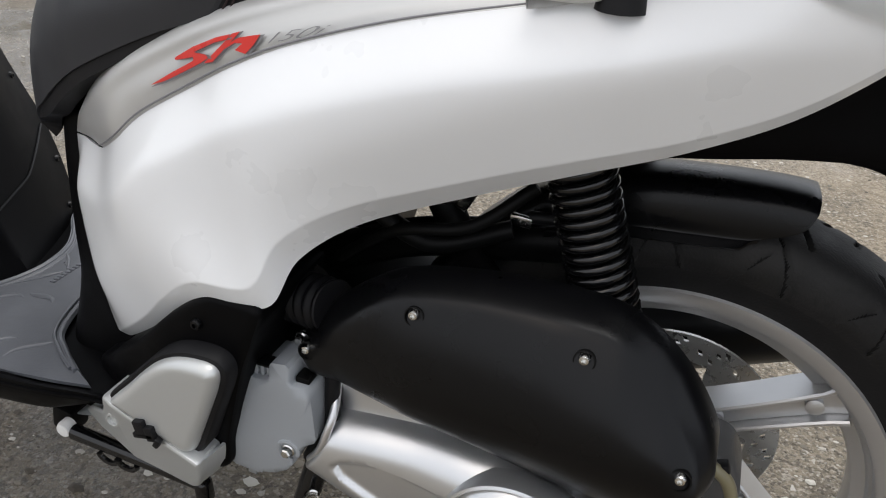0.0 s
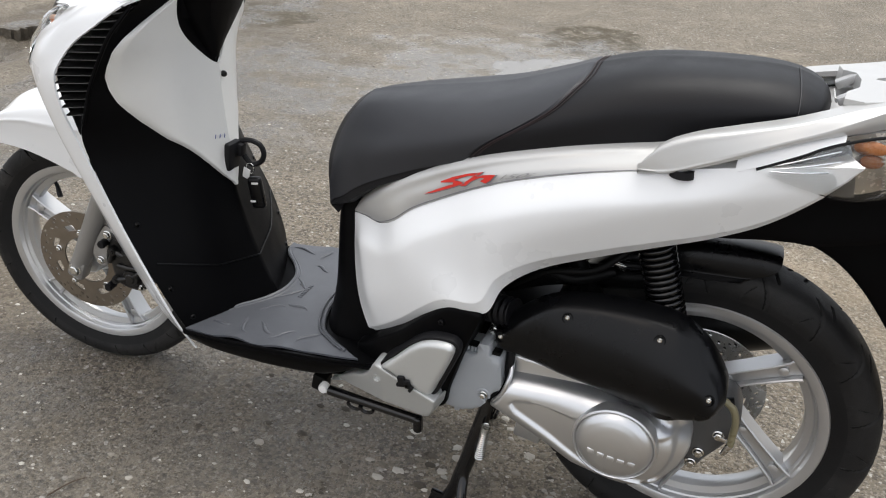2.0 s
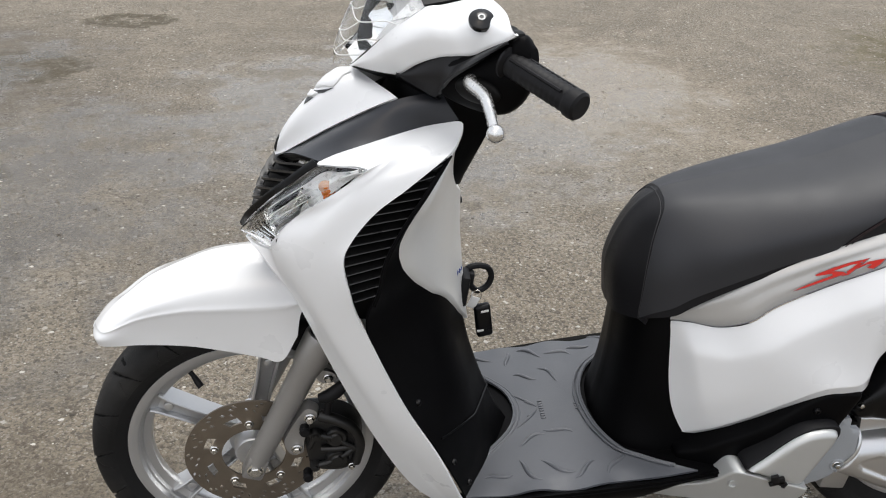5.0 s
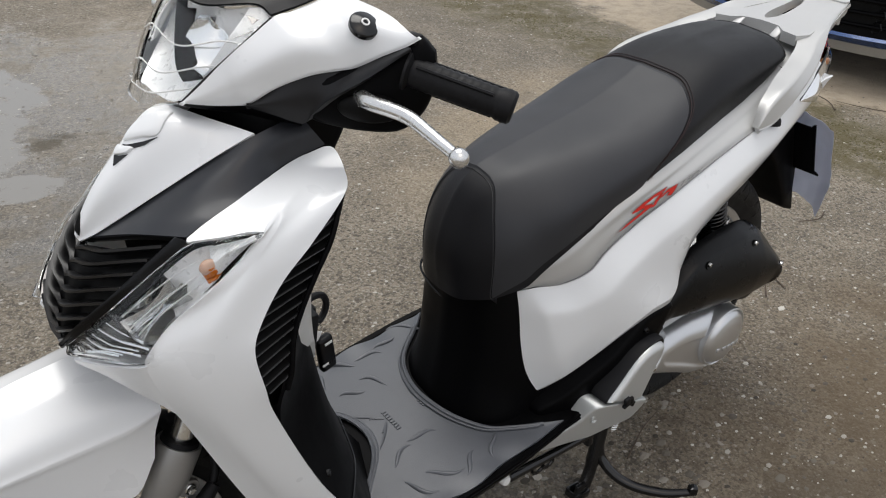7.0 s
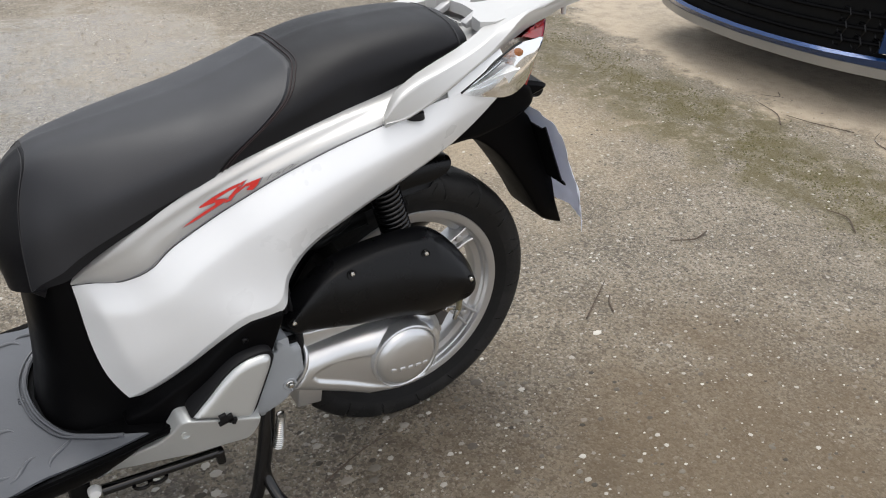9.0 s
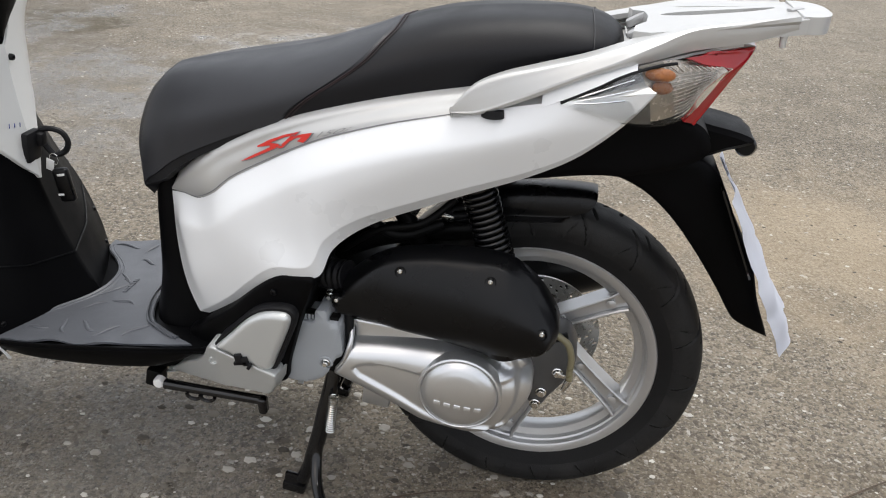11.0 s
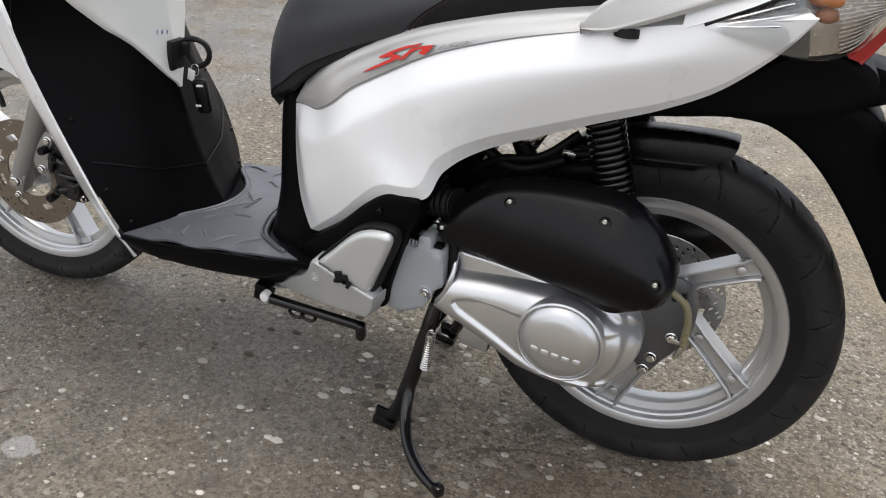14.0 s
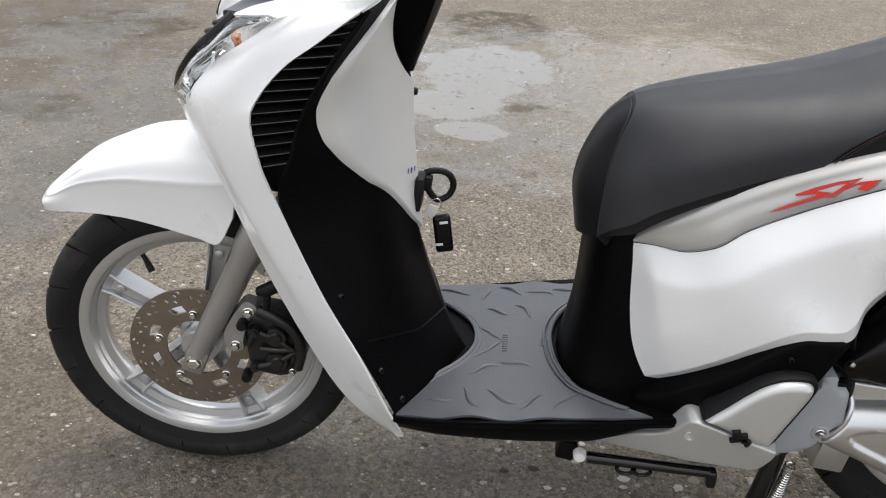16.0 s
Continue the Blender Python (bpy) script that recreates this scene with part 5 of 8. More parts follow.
# --- turn signal lenses beside the grille ---
SU = [(-0.4485, -0.207, 0.8885), (-0.482, -0.191, 0.886), (-0.514, -0.172, 0.878), (-0.546, -0.158, 0.852), (-0.582, -0.147, 0.822), (-0.618, -0.122, 0.781), (-0.633, -0.101, 0.757)]
SL = [(-0.4495, -0.2085, 0.886), (-0.481, -0.2105, 0.864), (-0.519, -0.2105, 0.839), (-0.550, -0.200, 0.813), (-0.570, -0.196, 0.794), (-0.583, -0.193, 0.768), (-0.628, -0.116, 0.747)]
for side in (-1, 1):
    flip = (lambda q: q) if side < 0 else mirror_front
    md = [np.array(a) * 0.5 + np.array(c) * 0.5 + np.array([-0.007, -0.006, 0.003]) for a, c in zip(SU, SL)]
    g = loft([SU, md, SL], 60, 16)
    signal = part("turn_signal", sheet(B(), flip(g), 0.0025), GLASS, scooter, "clear turn signal lens with an amber bulb")
    wall = np.array([cr(SU, 40) + [0.002, 0.004, 0.001], cr(SU, 40) + [0.032, 0.018, -0.006]])
    part("signal_wall", sheet(B(), flip(wall), 0.002), SIGNALBOWL, signal)
    nl = normals(g)
    def inside(u0, u1, v0, v1, dep, n=36, m=18):
        uu, vv = np.meshgrid(np.linspace(u0, u1, n), np.linspace(v0, v1, m))
        return sample(g, uu, vv) - sample(nl, uu, vv) * dep((uu - u0) / (u1 - u0), (vv - v0) / (v1 - v0))[..., None]
    # pale tip with its angular mark, stepped mirror strips, ribbed foot
    tip_g = inside(0.02, 0.26, 0.03, 0.97, lambda a, c: 0.003 + 0.010 * a, 14, 10)
    part("signal_tip", sheet(B(), flip(tip_g), 0.0015), LAMPBOWL, signal, "pale reflector tip")
    bowl = inside(0.24, 0.50, 0.02, 0.985, lambda a, c: 0.012 + 0.020 * np.sin(math.pi * c) ** 0.8)
    part("signal_reflector", sheet(B(), flip(bowl), 0.0015), LAMPBOWL, signal, "pale curved reflector")
    edges = (0.02, 0.20, 0.34, 0.52, 0.62, 0.80, 0.985)
    for k in range(6):
        near, far = (0.007, 0.020) if k % 2 else (0.019, 0.009)
        strip_g = inside(0.40 if k > 2 else 0.47, 0.735, edges[k], edges[k + 1], lambda a, c: near + (far - near) * c + 0.012 * np.sin(math.pi * a), 20, 5)
        part("mirror_strip", sheet(B(), flip(strip_g), 0.0012), REFLECT if k % 2 == 0 else SIGNALBOWL, signal)
    box = inside(0.73, 0.985, 0.03, 0.97, lambda a, c: 0.013 + 0.006 * np.sin(math.pi * c) ** 0.5)
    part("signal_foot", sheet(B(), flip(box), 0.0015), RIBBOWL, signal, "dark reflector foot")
    wing = inside(0.722, 0.738, 0.04, 0.97, lambda a, c: 0.003 + 0.010 * np.abs(2 * a - 1), 7, 18)
    part("signal_divider", sheet(B(), flip(wing), 0.0012), REFLECT, signal)
    for k, s in enumerate((0.765, 0.80, 0.835, 0.87, 0.905, 0.94, 0.968)):
        w = np.linspace(0.07, 0.90 if k % 2 else 0.80, 14)
        p = sample(g, np.full(14, s) - 0.05 * w, w) - sample(nl, np.full(14, s), w) * 0.007
        part("lens_rib", tube(B(), p * FLIP[side] + SHIFT[side], 0.0017 if k % 2 else 0.0011, 6), REFLECT, signal)
    # amber bulb glass, a wedge at the lower rim
    uu, ww = np.meshgrid(np.linspace(0, 1, 14), np.linspace(0, 1, 9))
    wedge = sample(g, 0.225 + 0.07 * uu, 0.76 + 0.225 * ww - 0.10 * uu * (1 - ww)) - sample(nl, 0.26, 0.9) * (0.008 + 0.008 * np.abs(2 * uu - 1) + 0.003 * (np.round(ww * 4) % 2))[..., None]
    part("bulb", sheet(B(), flip(wedge), 0.004), AMBER, signal, "amber bulb glass")
    bm = B()
    ball(bm, (sample(g, 0.27, 0.62) - sample(nl, 0.27, 0.62) * 0.016) * FLIP[side] + SHIFT[side], 0.009, 18, 12, (1.1, 0.7, 1.0))
    part("bulb_shade", bm, BULB, signal, "peach tinted bulb glass")
    for s0, s1 in ((0.34, 0.22), (0.62, 0.50), (0.80, 0.70)):
        w = np.linspace(0, 1, 14)
        p = sample(g, 0.30 + 0.40 * w, s0 + (s1 - s0) * w) - sample(nl, 0.30 + 0.40 * w, s0 + (s1 - s0) * w) * 0.004
        part("lens_ridge", tube(B(), p * FLIP[side] + SHIFT[side], 0.0007, 6), LENSLINE, signal)

# --- nose, dark band, grille ---
NL = [(-0.408, -0.118, 0.957), (-0.452, -0.107, 0.934), (-0.505, -0.090, 0.902), (-0.549, -0.068, 0.870), (-0.573, -0.056, 0.853), (-0.588, -0.046, 0.844)]
NM = [(-0.437, -0.062, 0.965), (-0.478, -0.058, 0.966), (-0.520, -0.050, 0.935), (-0.559, -0.040, 0.895), (-0.579, -0.034, 0.866), (-0.590, -0.029, 0.849)]
NC = [(-0.470, 0, 0.977), (-0.496, 0, 0.973), (-0.527, 0, 0.942), (-0.562, 0, 0.902), (-0.581, 0, 0.872), (-0.590, 0, 0.852)]
NOSE = both_front(loft([NL, NM, NC], 50, 15))[::-1]
nose = part("nose_panel", sheet(B(), NOSE, 0.004), WHITE, scooter, "pearl white pointed nose panel")
nn = normals(NOSE)
for pts in ([(0.392, 0.53), (0.385, 0.59), (0.365, 0.65), (0.335, 0.71), (0.285, 0.76), (0.345, 0.735), (0.378, 0.69), (0.398, 0.62)], [(0.448, 0.53), (0.440, 0.60), (0.415, 0.68), (0.450, 0.66), (0.482, 0.63), (0.465, 0.58)]):
    bm = B()
    layers = [[bm.verts.new(sample(NOSE, u, v) + sample(nn, u, v) * h) for u, v in pts] for h in (-0.002, 0.0012)]
    bm.faces.new(layers[1])
    for i in range(len(pts)):
        k = (i + 1) % len(pts)
        bm.faces.new((layers[0][i], layers[0][k], layers[1][k], layers[1][i]))
    part("nose_emblem", bm, GLOSSBLACK, nose)
for rim, mid_uv in (([(0.10, 0.62), (0.19, 0.55), (0.29, 0.505), (0.375, 0.51), (0.362, 0.585), (0.335, 0.66), (0.285, 0.75), (0.20, 0.70)], (0.27, 0.61)), ([(0.402, 0.50), (0.395, 0.58), (0.378, 0.68), (0.412, 0.67), (0.436, 0.60), (0.445, 0.52)], (0.41, 0.58))):
    bm, outline = B(), cr(rim, 40, closed=True)
    rings = []
    for scale, h in ((1.0, -0.001), (0.95, 0.0022), (0.86, 0.0034), (0.5, 0.0042)):
        q = np.array(mid_uv) + (outline - mid_uv) * scale
        rings.append([bm.verts.new(p) for p in sample(NOSE, q[:, 0], q[:, 1]) + sample(nn, q[:, 0], q[:, 1]) * h])
    for a, c in zip(rings, rings[1:]):
        for k in range(40):
            bm.faces.new((a[k], a[(k + 1) % 40], c[(k + 1) % 40], c[k]))
    bm.faces.new(rings[-1])
    bmesh.ops.recalc_face_normals(bm, faces=bm.faces)
    part("nose_emblem", bm, WHITE, nose, "raised white wing")
a, c = np.meshgrid(np.linspace(0, 1, 14), np.linspace(0, 1, 12))
vent_uv = 0.79 + 0.165 * a, 0.5 - 0.16 * a + c * (0.03 + 0.50 * a)
part("nose_vent", sheet(B(), sample(NOSE, *vent_uv) + sample(nn, *vent_uv) * 0.0012, 0.003), DEEP, nose)
BO = [(-0.322, -0.122, 0.926), (-0.380, -0.130, 0.917), (-0.420, -0.146, 0.909), (-0.460, -0.158, 0.900), (-0.490, -0.164, 0.893), (-0.514, -0.166, 0.884)]
BI = [(-0.345, -0.104, 0.962), (-0.404, -0.116, 0.954), (-0.450, -0.105, 0.932), (-0.503, -0.088, 0.900), (-0.545, -0.066, 0.869), (-0.576, -0.050, 0.848)]
BM = [np.array(a) * 0.5 + np.array(c) * 0.5 + np.array([-0.006, -0.004, 0.007]) for a, c in zip(BI, BO)]
g = loft([BI, BM, BO], 30, 10)
for side in (-1, 1):
    part("dark_band", sheet(B(), g if side < 0 else mirror_front(g), 0.003), BAND, scooter, "dark grey metallic cowl band")
GL = [(-0.516, -0.158, 0.880), (-0.548, -0.150, 0.852), (-0.583, -0.140, 0.821), (-0.617, -0.116, 0.782), (-0.632, -0.098, 0.754)]
GM = [(-0.566, -0.080, 0.858), (-0.596, -0.070, 0.829), (-0.617, -0.062, 0.795), (-0.630, -0.052, 0.757), (-0.630, -0.040, 0.722)]
GC = [(-0.588, 0, 0.836), (-0.606, 0, 0.806), (-0.620, 0, 0.771), (-0.628, 0, 0.734), (-0.624, 0, 0.700)]
GR = both_front(loft([GL, GM, GC], 40, 17))[::-1]
gn = normals(GR)
v = np.linspace(0, 1, len(GR))[:, None, None]
spine = np.clip((np.abs(v - 0.5) - 0.06) / 0.20, 0, 1)
grille = part("front_grille", sheet(B(), GR - gn * (0.0035 + 0.0165 * spine * spine * (3 - 2 * spine)), 0.003), DEEP, scooter, "black front grille with stacked chevron slats")
step = 0.118
for u in np.arange(0.075, 0.93, step):
    v = np.linspace(0.03, 0.97, 81)
    k = 0.5 + 0.5 * np.cos(np.clip((v - 0.5) / 0.30, -1, 1) * math.pi)
    def at(du, d, lift=0.0):
        q = np.clip(u + (du - 0.45 * k) * step, 0, 1)
        return sample(GR, q, v) + sample(gn, q, v) * (d + lift * k)[:, None]
    part("grille_slat", sheet(B(), np.array([at(-0.16, -0.019, 0.0175), at(-0.09, -0.008, 0.008), at(-0.03, 0.0004), at(0.02, 0.0018), at(0.06, 0.0014), at(0.07, -0.005)]), 0.0014), GRILLE, grille)
# frame strip beside the grille, and the closing piece above it
SG = [(-0.514, -0.172, 0.881), (-0.546, -0.159, 0.853), (-0.582, -0.148, 0.823), (-0.618, -0.123, 0.782), (-0.634, -0.102, 0.756)]
GI = [np.array(a) + [-0.005, 0.004, 0.001] for a in GL]
gm2 = [np.array(a) * 0.5 + np.array(c) * 0.5 + [-0.005, 0, 0.004] for a, c in zip(SG, GI)]
strip = loft([GI, gm2, SG], 30, 8)
part("grille_frame", sheet(B(), strip, 0.005), BLACKCASE, grille)
edge = cr([BO[5], BM[5], BI[5], (-0.587, YF, 0.847)], 21)
shut = np.stack([edge + [0.001, 0, -0.0015], edge + [0.001, 0, -0.006], edge + [0.014, 0.002, -0.012]], 1)[::-1]
for side in (-1, 1):
    part("grille_top", sheet(B(), shut if side < 0 else mirror_front(shut), 0.0025), BLACK, grille)

# --- handlebar cowl, turned with the bars ---
BAR = pose(-0.36, YC, 1.0, 0, 0, 6.5)
INV = BAR.inverted()


def turned(pts):
    """Places of the left side, and their twins on the right, about the bars' own middle plane."""
    left = np.array([INV @ Vector(p) for p in pts])
    return left, left * [1, -1, 1]


def both_bar(g):
    return np.concatenate([g, g[-2::-1] * np.array([1, -1, 1])])


def bar_grid(rails, n, m, side):
    g = loft([turned(r)[0] for r in rails], n, m)
    if side > 0:
        g = g[:, ::-1] * [1, -1, 1]
    return np.array([[BAR @ Vector(q) for q in r] for r in g])


W0 = [(-0.472, -0.080, 0.991), (-0.440, -0.089, 0.985), (-0.418, -0.096, 0.983), (-0.407, -0.101, 0.983), (-0.401, -0.105, 0.986), (-0.380, -0.122, 1.004), (-0.353, -0.143, 1.019), (-0.331, -0.158, 1.025), (-0.312, -0.172, 1.030), (-0.294, -0.193, 1.045), (-0.276, -0.214, 1.059), (-0.267, -0.224, 1.068)]
W1 = [(-0.468, -0.080, 0.992), (-0.449, -0.086, 1.009), (-0.431, -0.092, 1.027), (-0.420, -0.097, 1.038), (-0.408, -0.100, 1.048), (-0.389, -0.102, 1.061), (-0.368, -0.104, 1.075), (-0.352, -0.104, 1.077), (-0.337, -0.103, 1.080), (-0.321, -0.103, 1.084), (-0.305, -0.103, 1.089), (-0.290, -0.103, 1.092)]
bulge = np.linspace(0, 1, 12)[:, None]
bulge = np.sin(np.clip(bulge * 1.25, 0, 1) * math.pi * 0.5) * (1 - 0.55 * bulge)
WM = np.array(W0) * 0.52 + np.array(W1) * 0.48 + bulge * [-0.010, -0.022, 0.010]
WM[-1] = (-0.273, -0.168, 1.083)
WL = np.array(W0) * 0.90 + np.array(W1) * 0.10 + bulge * [-0.004, -0.0075, 0.001]
LC = [(-0.408, -0.104, 0.983), (-0.381, -0.120, 0.972), (-0.357, -0.134, 0.963), (-0.351, -0.146, 0.977), (-0.339, -0.170, 1.002), (-0.314, -0.198, 1.027), (-0.278, -0.222, 1.057)]
LT = np.array([W0[i] for i in (3, 5, 6, 7, 8, 9, 10)]) + [0.001, 0.003, -0.001]
LM = (np.array(LC) + LT) / 2 + np.array([-0.002, -0.005, 0.002])
UT = [W0[0], W0[1], W0[2], LC[0], LC[1], LC[2]]
UB = np.array([(-0.462, -0.050, 0.982), (-0.430, -0.050, 0.968), (-0.405, -0.050, 0.960), (-0.390, -0.055, 0.955), (-0.368, -0.070, 0.950), (-0.340, -0.090, 0.948)])
bars = thing("handlebar", "", "")
bars.parent = scooter
for side in (-1, 1):
    top = part("head_cowl", sheet(B(), bar_grid([W0, WL, WM, W1], 96, 22, side), 0.004), WHITE, bars, "pearl white handlebar cowl")
    low = part("lower_head_cowl", sheet(B(), bar_grid([LC, LM, LT], 60, 10, side), 0.004), LOWCOWL, bars, "black lower handlebar cowl")
    part("cowl_underside", sheet(B(), bar_grid([UB, (UB + UT) / 2 + [0, -0.004, -0.003], np.array(UT) + [0.001, 0.002, -0.001]], 40, 8, side), 0.003), BLACK, low)
    # round plug where a mirror would stand
    p = np.array(INV @ Vector((-0.304, -0.178, 1.079))) * [1, -side, 1]
    bm = B()
    m = BAR @ Matrix.Translation(p) @ pose(0, 0, 0, 52 * side, -8, 0)
    lathe(bm, [(0.0160, 0.009), (0.0163, 0.0040), (0.0152, 0.0026), (0.0150, 0.0024), (0.0060, 0.0004), (0.0054, 0.0002), (0, 0.0002)], 32, m if side < 0 else m @ pose(0, 0, 0, 0, 0, 180))
    plug = part("mirror_plug", bm, GLOSSBLACK, top, "black round mirror plug")
    bm = B()
    lathe(bm, [(0.0046, 0.0006), (0.0046, -0.0010), (0.0030, -0.0012), (0.0028, 0.0004)], 20, m if side < 0 else m @ pose(0, 0, 0, 0, 0, 180))
    part("plug_ring", bm, WHITETAG, plug)
    # switch housing, grip and lever
    def P3(x, y, z, s=side):
        q = INV @ Vector((x, y, z))
        return BAR @ Vector((q.x, -s * q.y, q.z))
    tops = cr([(-0.376, -0.123, 0.998), (-0.348, -0.149, 1.018), (-0.314, -0.180, 1.032), (-0.293, -0.199, 1.046), (-0.269, -0.222, 1.066), (-0.255, -0.233, 1.052)], 20)
    lows = cr([(-0.366, -0.133, 0.972), (-0.343, -0.154, 0.962), (-0.311, -0.183, 0.957), (-0.281, -0.211, 0.961), (-0.262, -0.228, 0.985), (-0.252, -0.236, 1.020)], 20)
    bm, last = B(), None
    for k in range(20):
        up, lo = Vector(tops[k]), Vector(lows[k])
        w = 0.021 * math.sin(math.pi * (0.18 + 0.68 * k / 19))
        out = Vector((-0.673, -0.739, 0.0))
        mid_c, half = (up + lo) / 2 - out * 0.018, (up - lo) / 2
        ring = []
        for q in np.linspace(0, 2 * math.pi, 28, endpoint=False):
            cq, sq = math.cos(q), math.sin(q)
            ring.append(bm.verts.new(P3(*(mid_c + half * (abs(cq) ** 0.7 * (1 if cq > 0 else -1)) + out * (w * abs(sq) ** 0.7 * (1 if sq > 0 else -1))))))
        if last:
            for i in range(28):
                bm.faces.new((last[i], last[(i + 1) % 28], ring[(i + 1) % 28], ring[i]))
        else:
            bm.faces.new(ring)
        last = ring
    bm.faces.new(last[::-1])
    house = part("switch_housing", bm, BLACK, bars, "black plastic switch and lever housing")
    bm = B()
    ball(bm, (0, 0, 0), 1.0, 24, 14)
    turn_m = Matrix(((0.739, -0.673, 0), (-0.673, -0.739, 0), (0, 0, 1))).to_4x4()
    for v in bm.verts:
        v.co = P3(*(Vector((-0.306, -0.190, 0.990)) + turn_m @ Vector((v.co.x * 0.036, v.co.y * 0.011, v.co.z * 0.017))))
    part("lever_opening", bm, DEEP, house)
    a, c = Vector((-0.272, -0.208, 1.032)), Vector((-0.199, -0.301, 1.005))
    bm = B()
    ts = np.linspace(0, 1, 40)
    rad = [0.0215 if t < 0.05 else 0.0162 + 0.0006 * math.sin(t * 90) + (0.002 if t > 0.86 else 0) for t in ts]
    rad[-1] = 0.015
    tube(bm, [P3(*a.lerp(c, t)) for t in ts], rad, 22)
    grip = part("grip", bm, RUBBER, bars, "black ribbed rubber grip")
    for off in ((0.012, -0.004, 0.012), (-0.010, -0.008, 0.012), (0.0, 0.004, -0.017)):
        o = Vector(off)
        part("grip_rib", tube(B(), [P3(*(a.lerp(c, t) + o)) for t in np.linspace(0.12, 0.82, 8)], 0.0022, 6), RUBBER, grip)
    pull = 0.0 if side < 0 else 0.045
    path = cr([(-0.310, -0.176, 1.000), (-0.318, -0.206, 1.004), (-0.306 + pull * 0.4, -0.255, 1.003), (-0.303 + pull * 0.8, -0.290, 0.996), (-0.302 + pull, -0.330, 0.988)], 26)
    bm = B()
    tube(bm, [P3(*q) for q in path], list(np.linspace(0.0095, 0.0062, 26)), 14)
    ball(bm, P3(-0.302 + pull, -0.336, 0.987), 0.0105, 18, 12)
    part("brake_lever", bm, POLISH, bars, "polished alloy lever with a ball end")
    bm = B()
    block(bm, BAR @ Matrix.Translation(np.array(INV @ Vector((-0.262, -0.205, 1.062))) * [1, -side, 1]), 0.016, 0.02, 0.014, 0.004)
    part("switch_knob", bm, RUBBER, bars)
# head lamp: lens from the left edge to the middle, reflector bowl and bulb shield behind it
HL = [(-0.371, -0.100, 1.072), (-0.405, -0.098, 1.048), (-0.438, -0.088, 1.020), (-0.470, -0.078, 0.990)]
H1 = [(-0.382, -0.086, 1.084), (-0.426, -0.085, 1.051), (-0.457, -0.074, 1.016), (-0.482, -0.066, 0.987)]
H2 = [(-0.429, -0.060, 1.083), (-0.461, -0.058, 1.044), (-0.484, -0.050, 1.008), (-0.496, -0.046, 0.984)]
HC = [(-0.448, -0.010, 1.097), (-0.475, -0.013, 1.056), (-0.495, -0.015, 1.010), (-0.499, -0.015, 0.979)]


def lamp_grid(rails, n, m):
    return both_bar(loft([turned(r)[0] * ([1, 0, 1] if r is HC else [1, 1, 1]) for r in rails], n, m))[::-1]


def to_world(g):
    return np.array([[BAR @ Vector(q) for q in r] for r in g])


LG = lamp_grid([HL, H1, H2, HC], 30, 19)
lamp = part("head_lamp", sheet(B(), to_world(LG), 0.003), GLASS, bars, "clear head lamp lens")
lamp.visible_shadow = False
INTO = np.array([1, 0, -0.12])


def in_lamp(u, v, depth):
    """Places behind the lens: u from its top to its foot, v from the right edge to the left."""
    return to_world((sample(LG, u, v) + np.asarray(depth)[..., None] * INTO)[None] if np.ndim(u) == 1 else sample(LG, u, v) + np.asarray(depth)[..., None] * INTO)


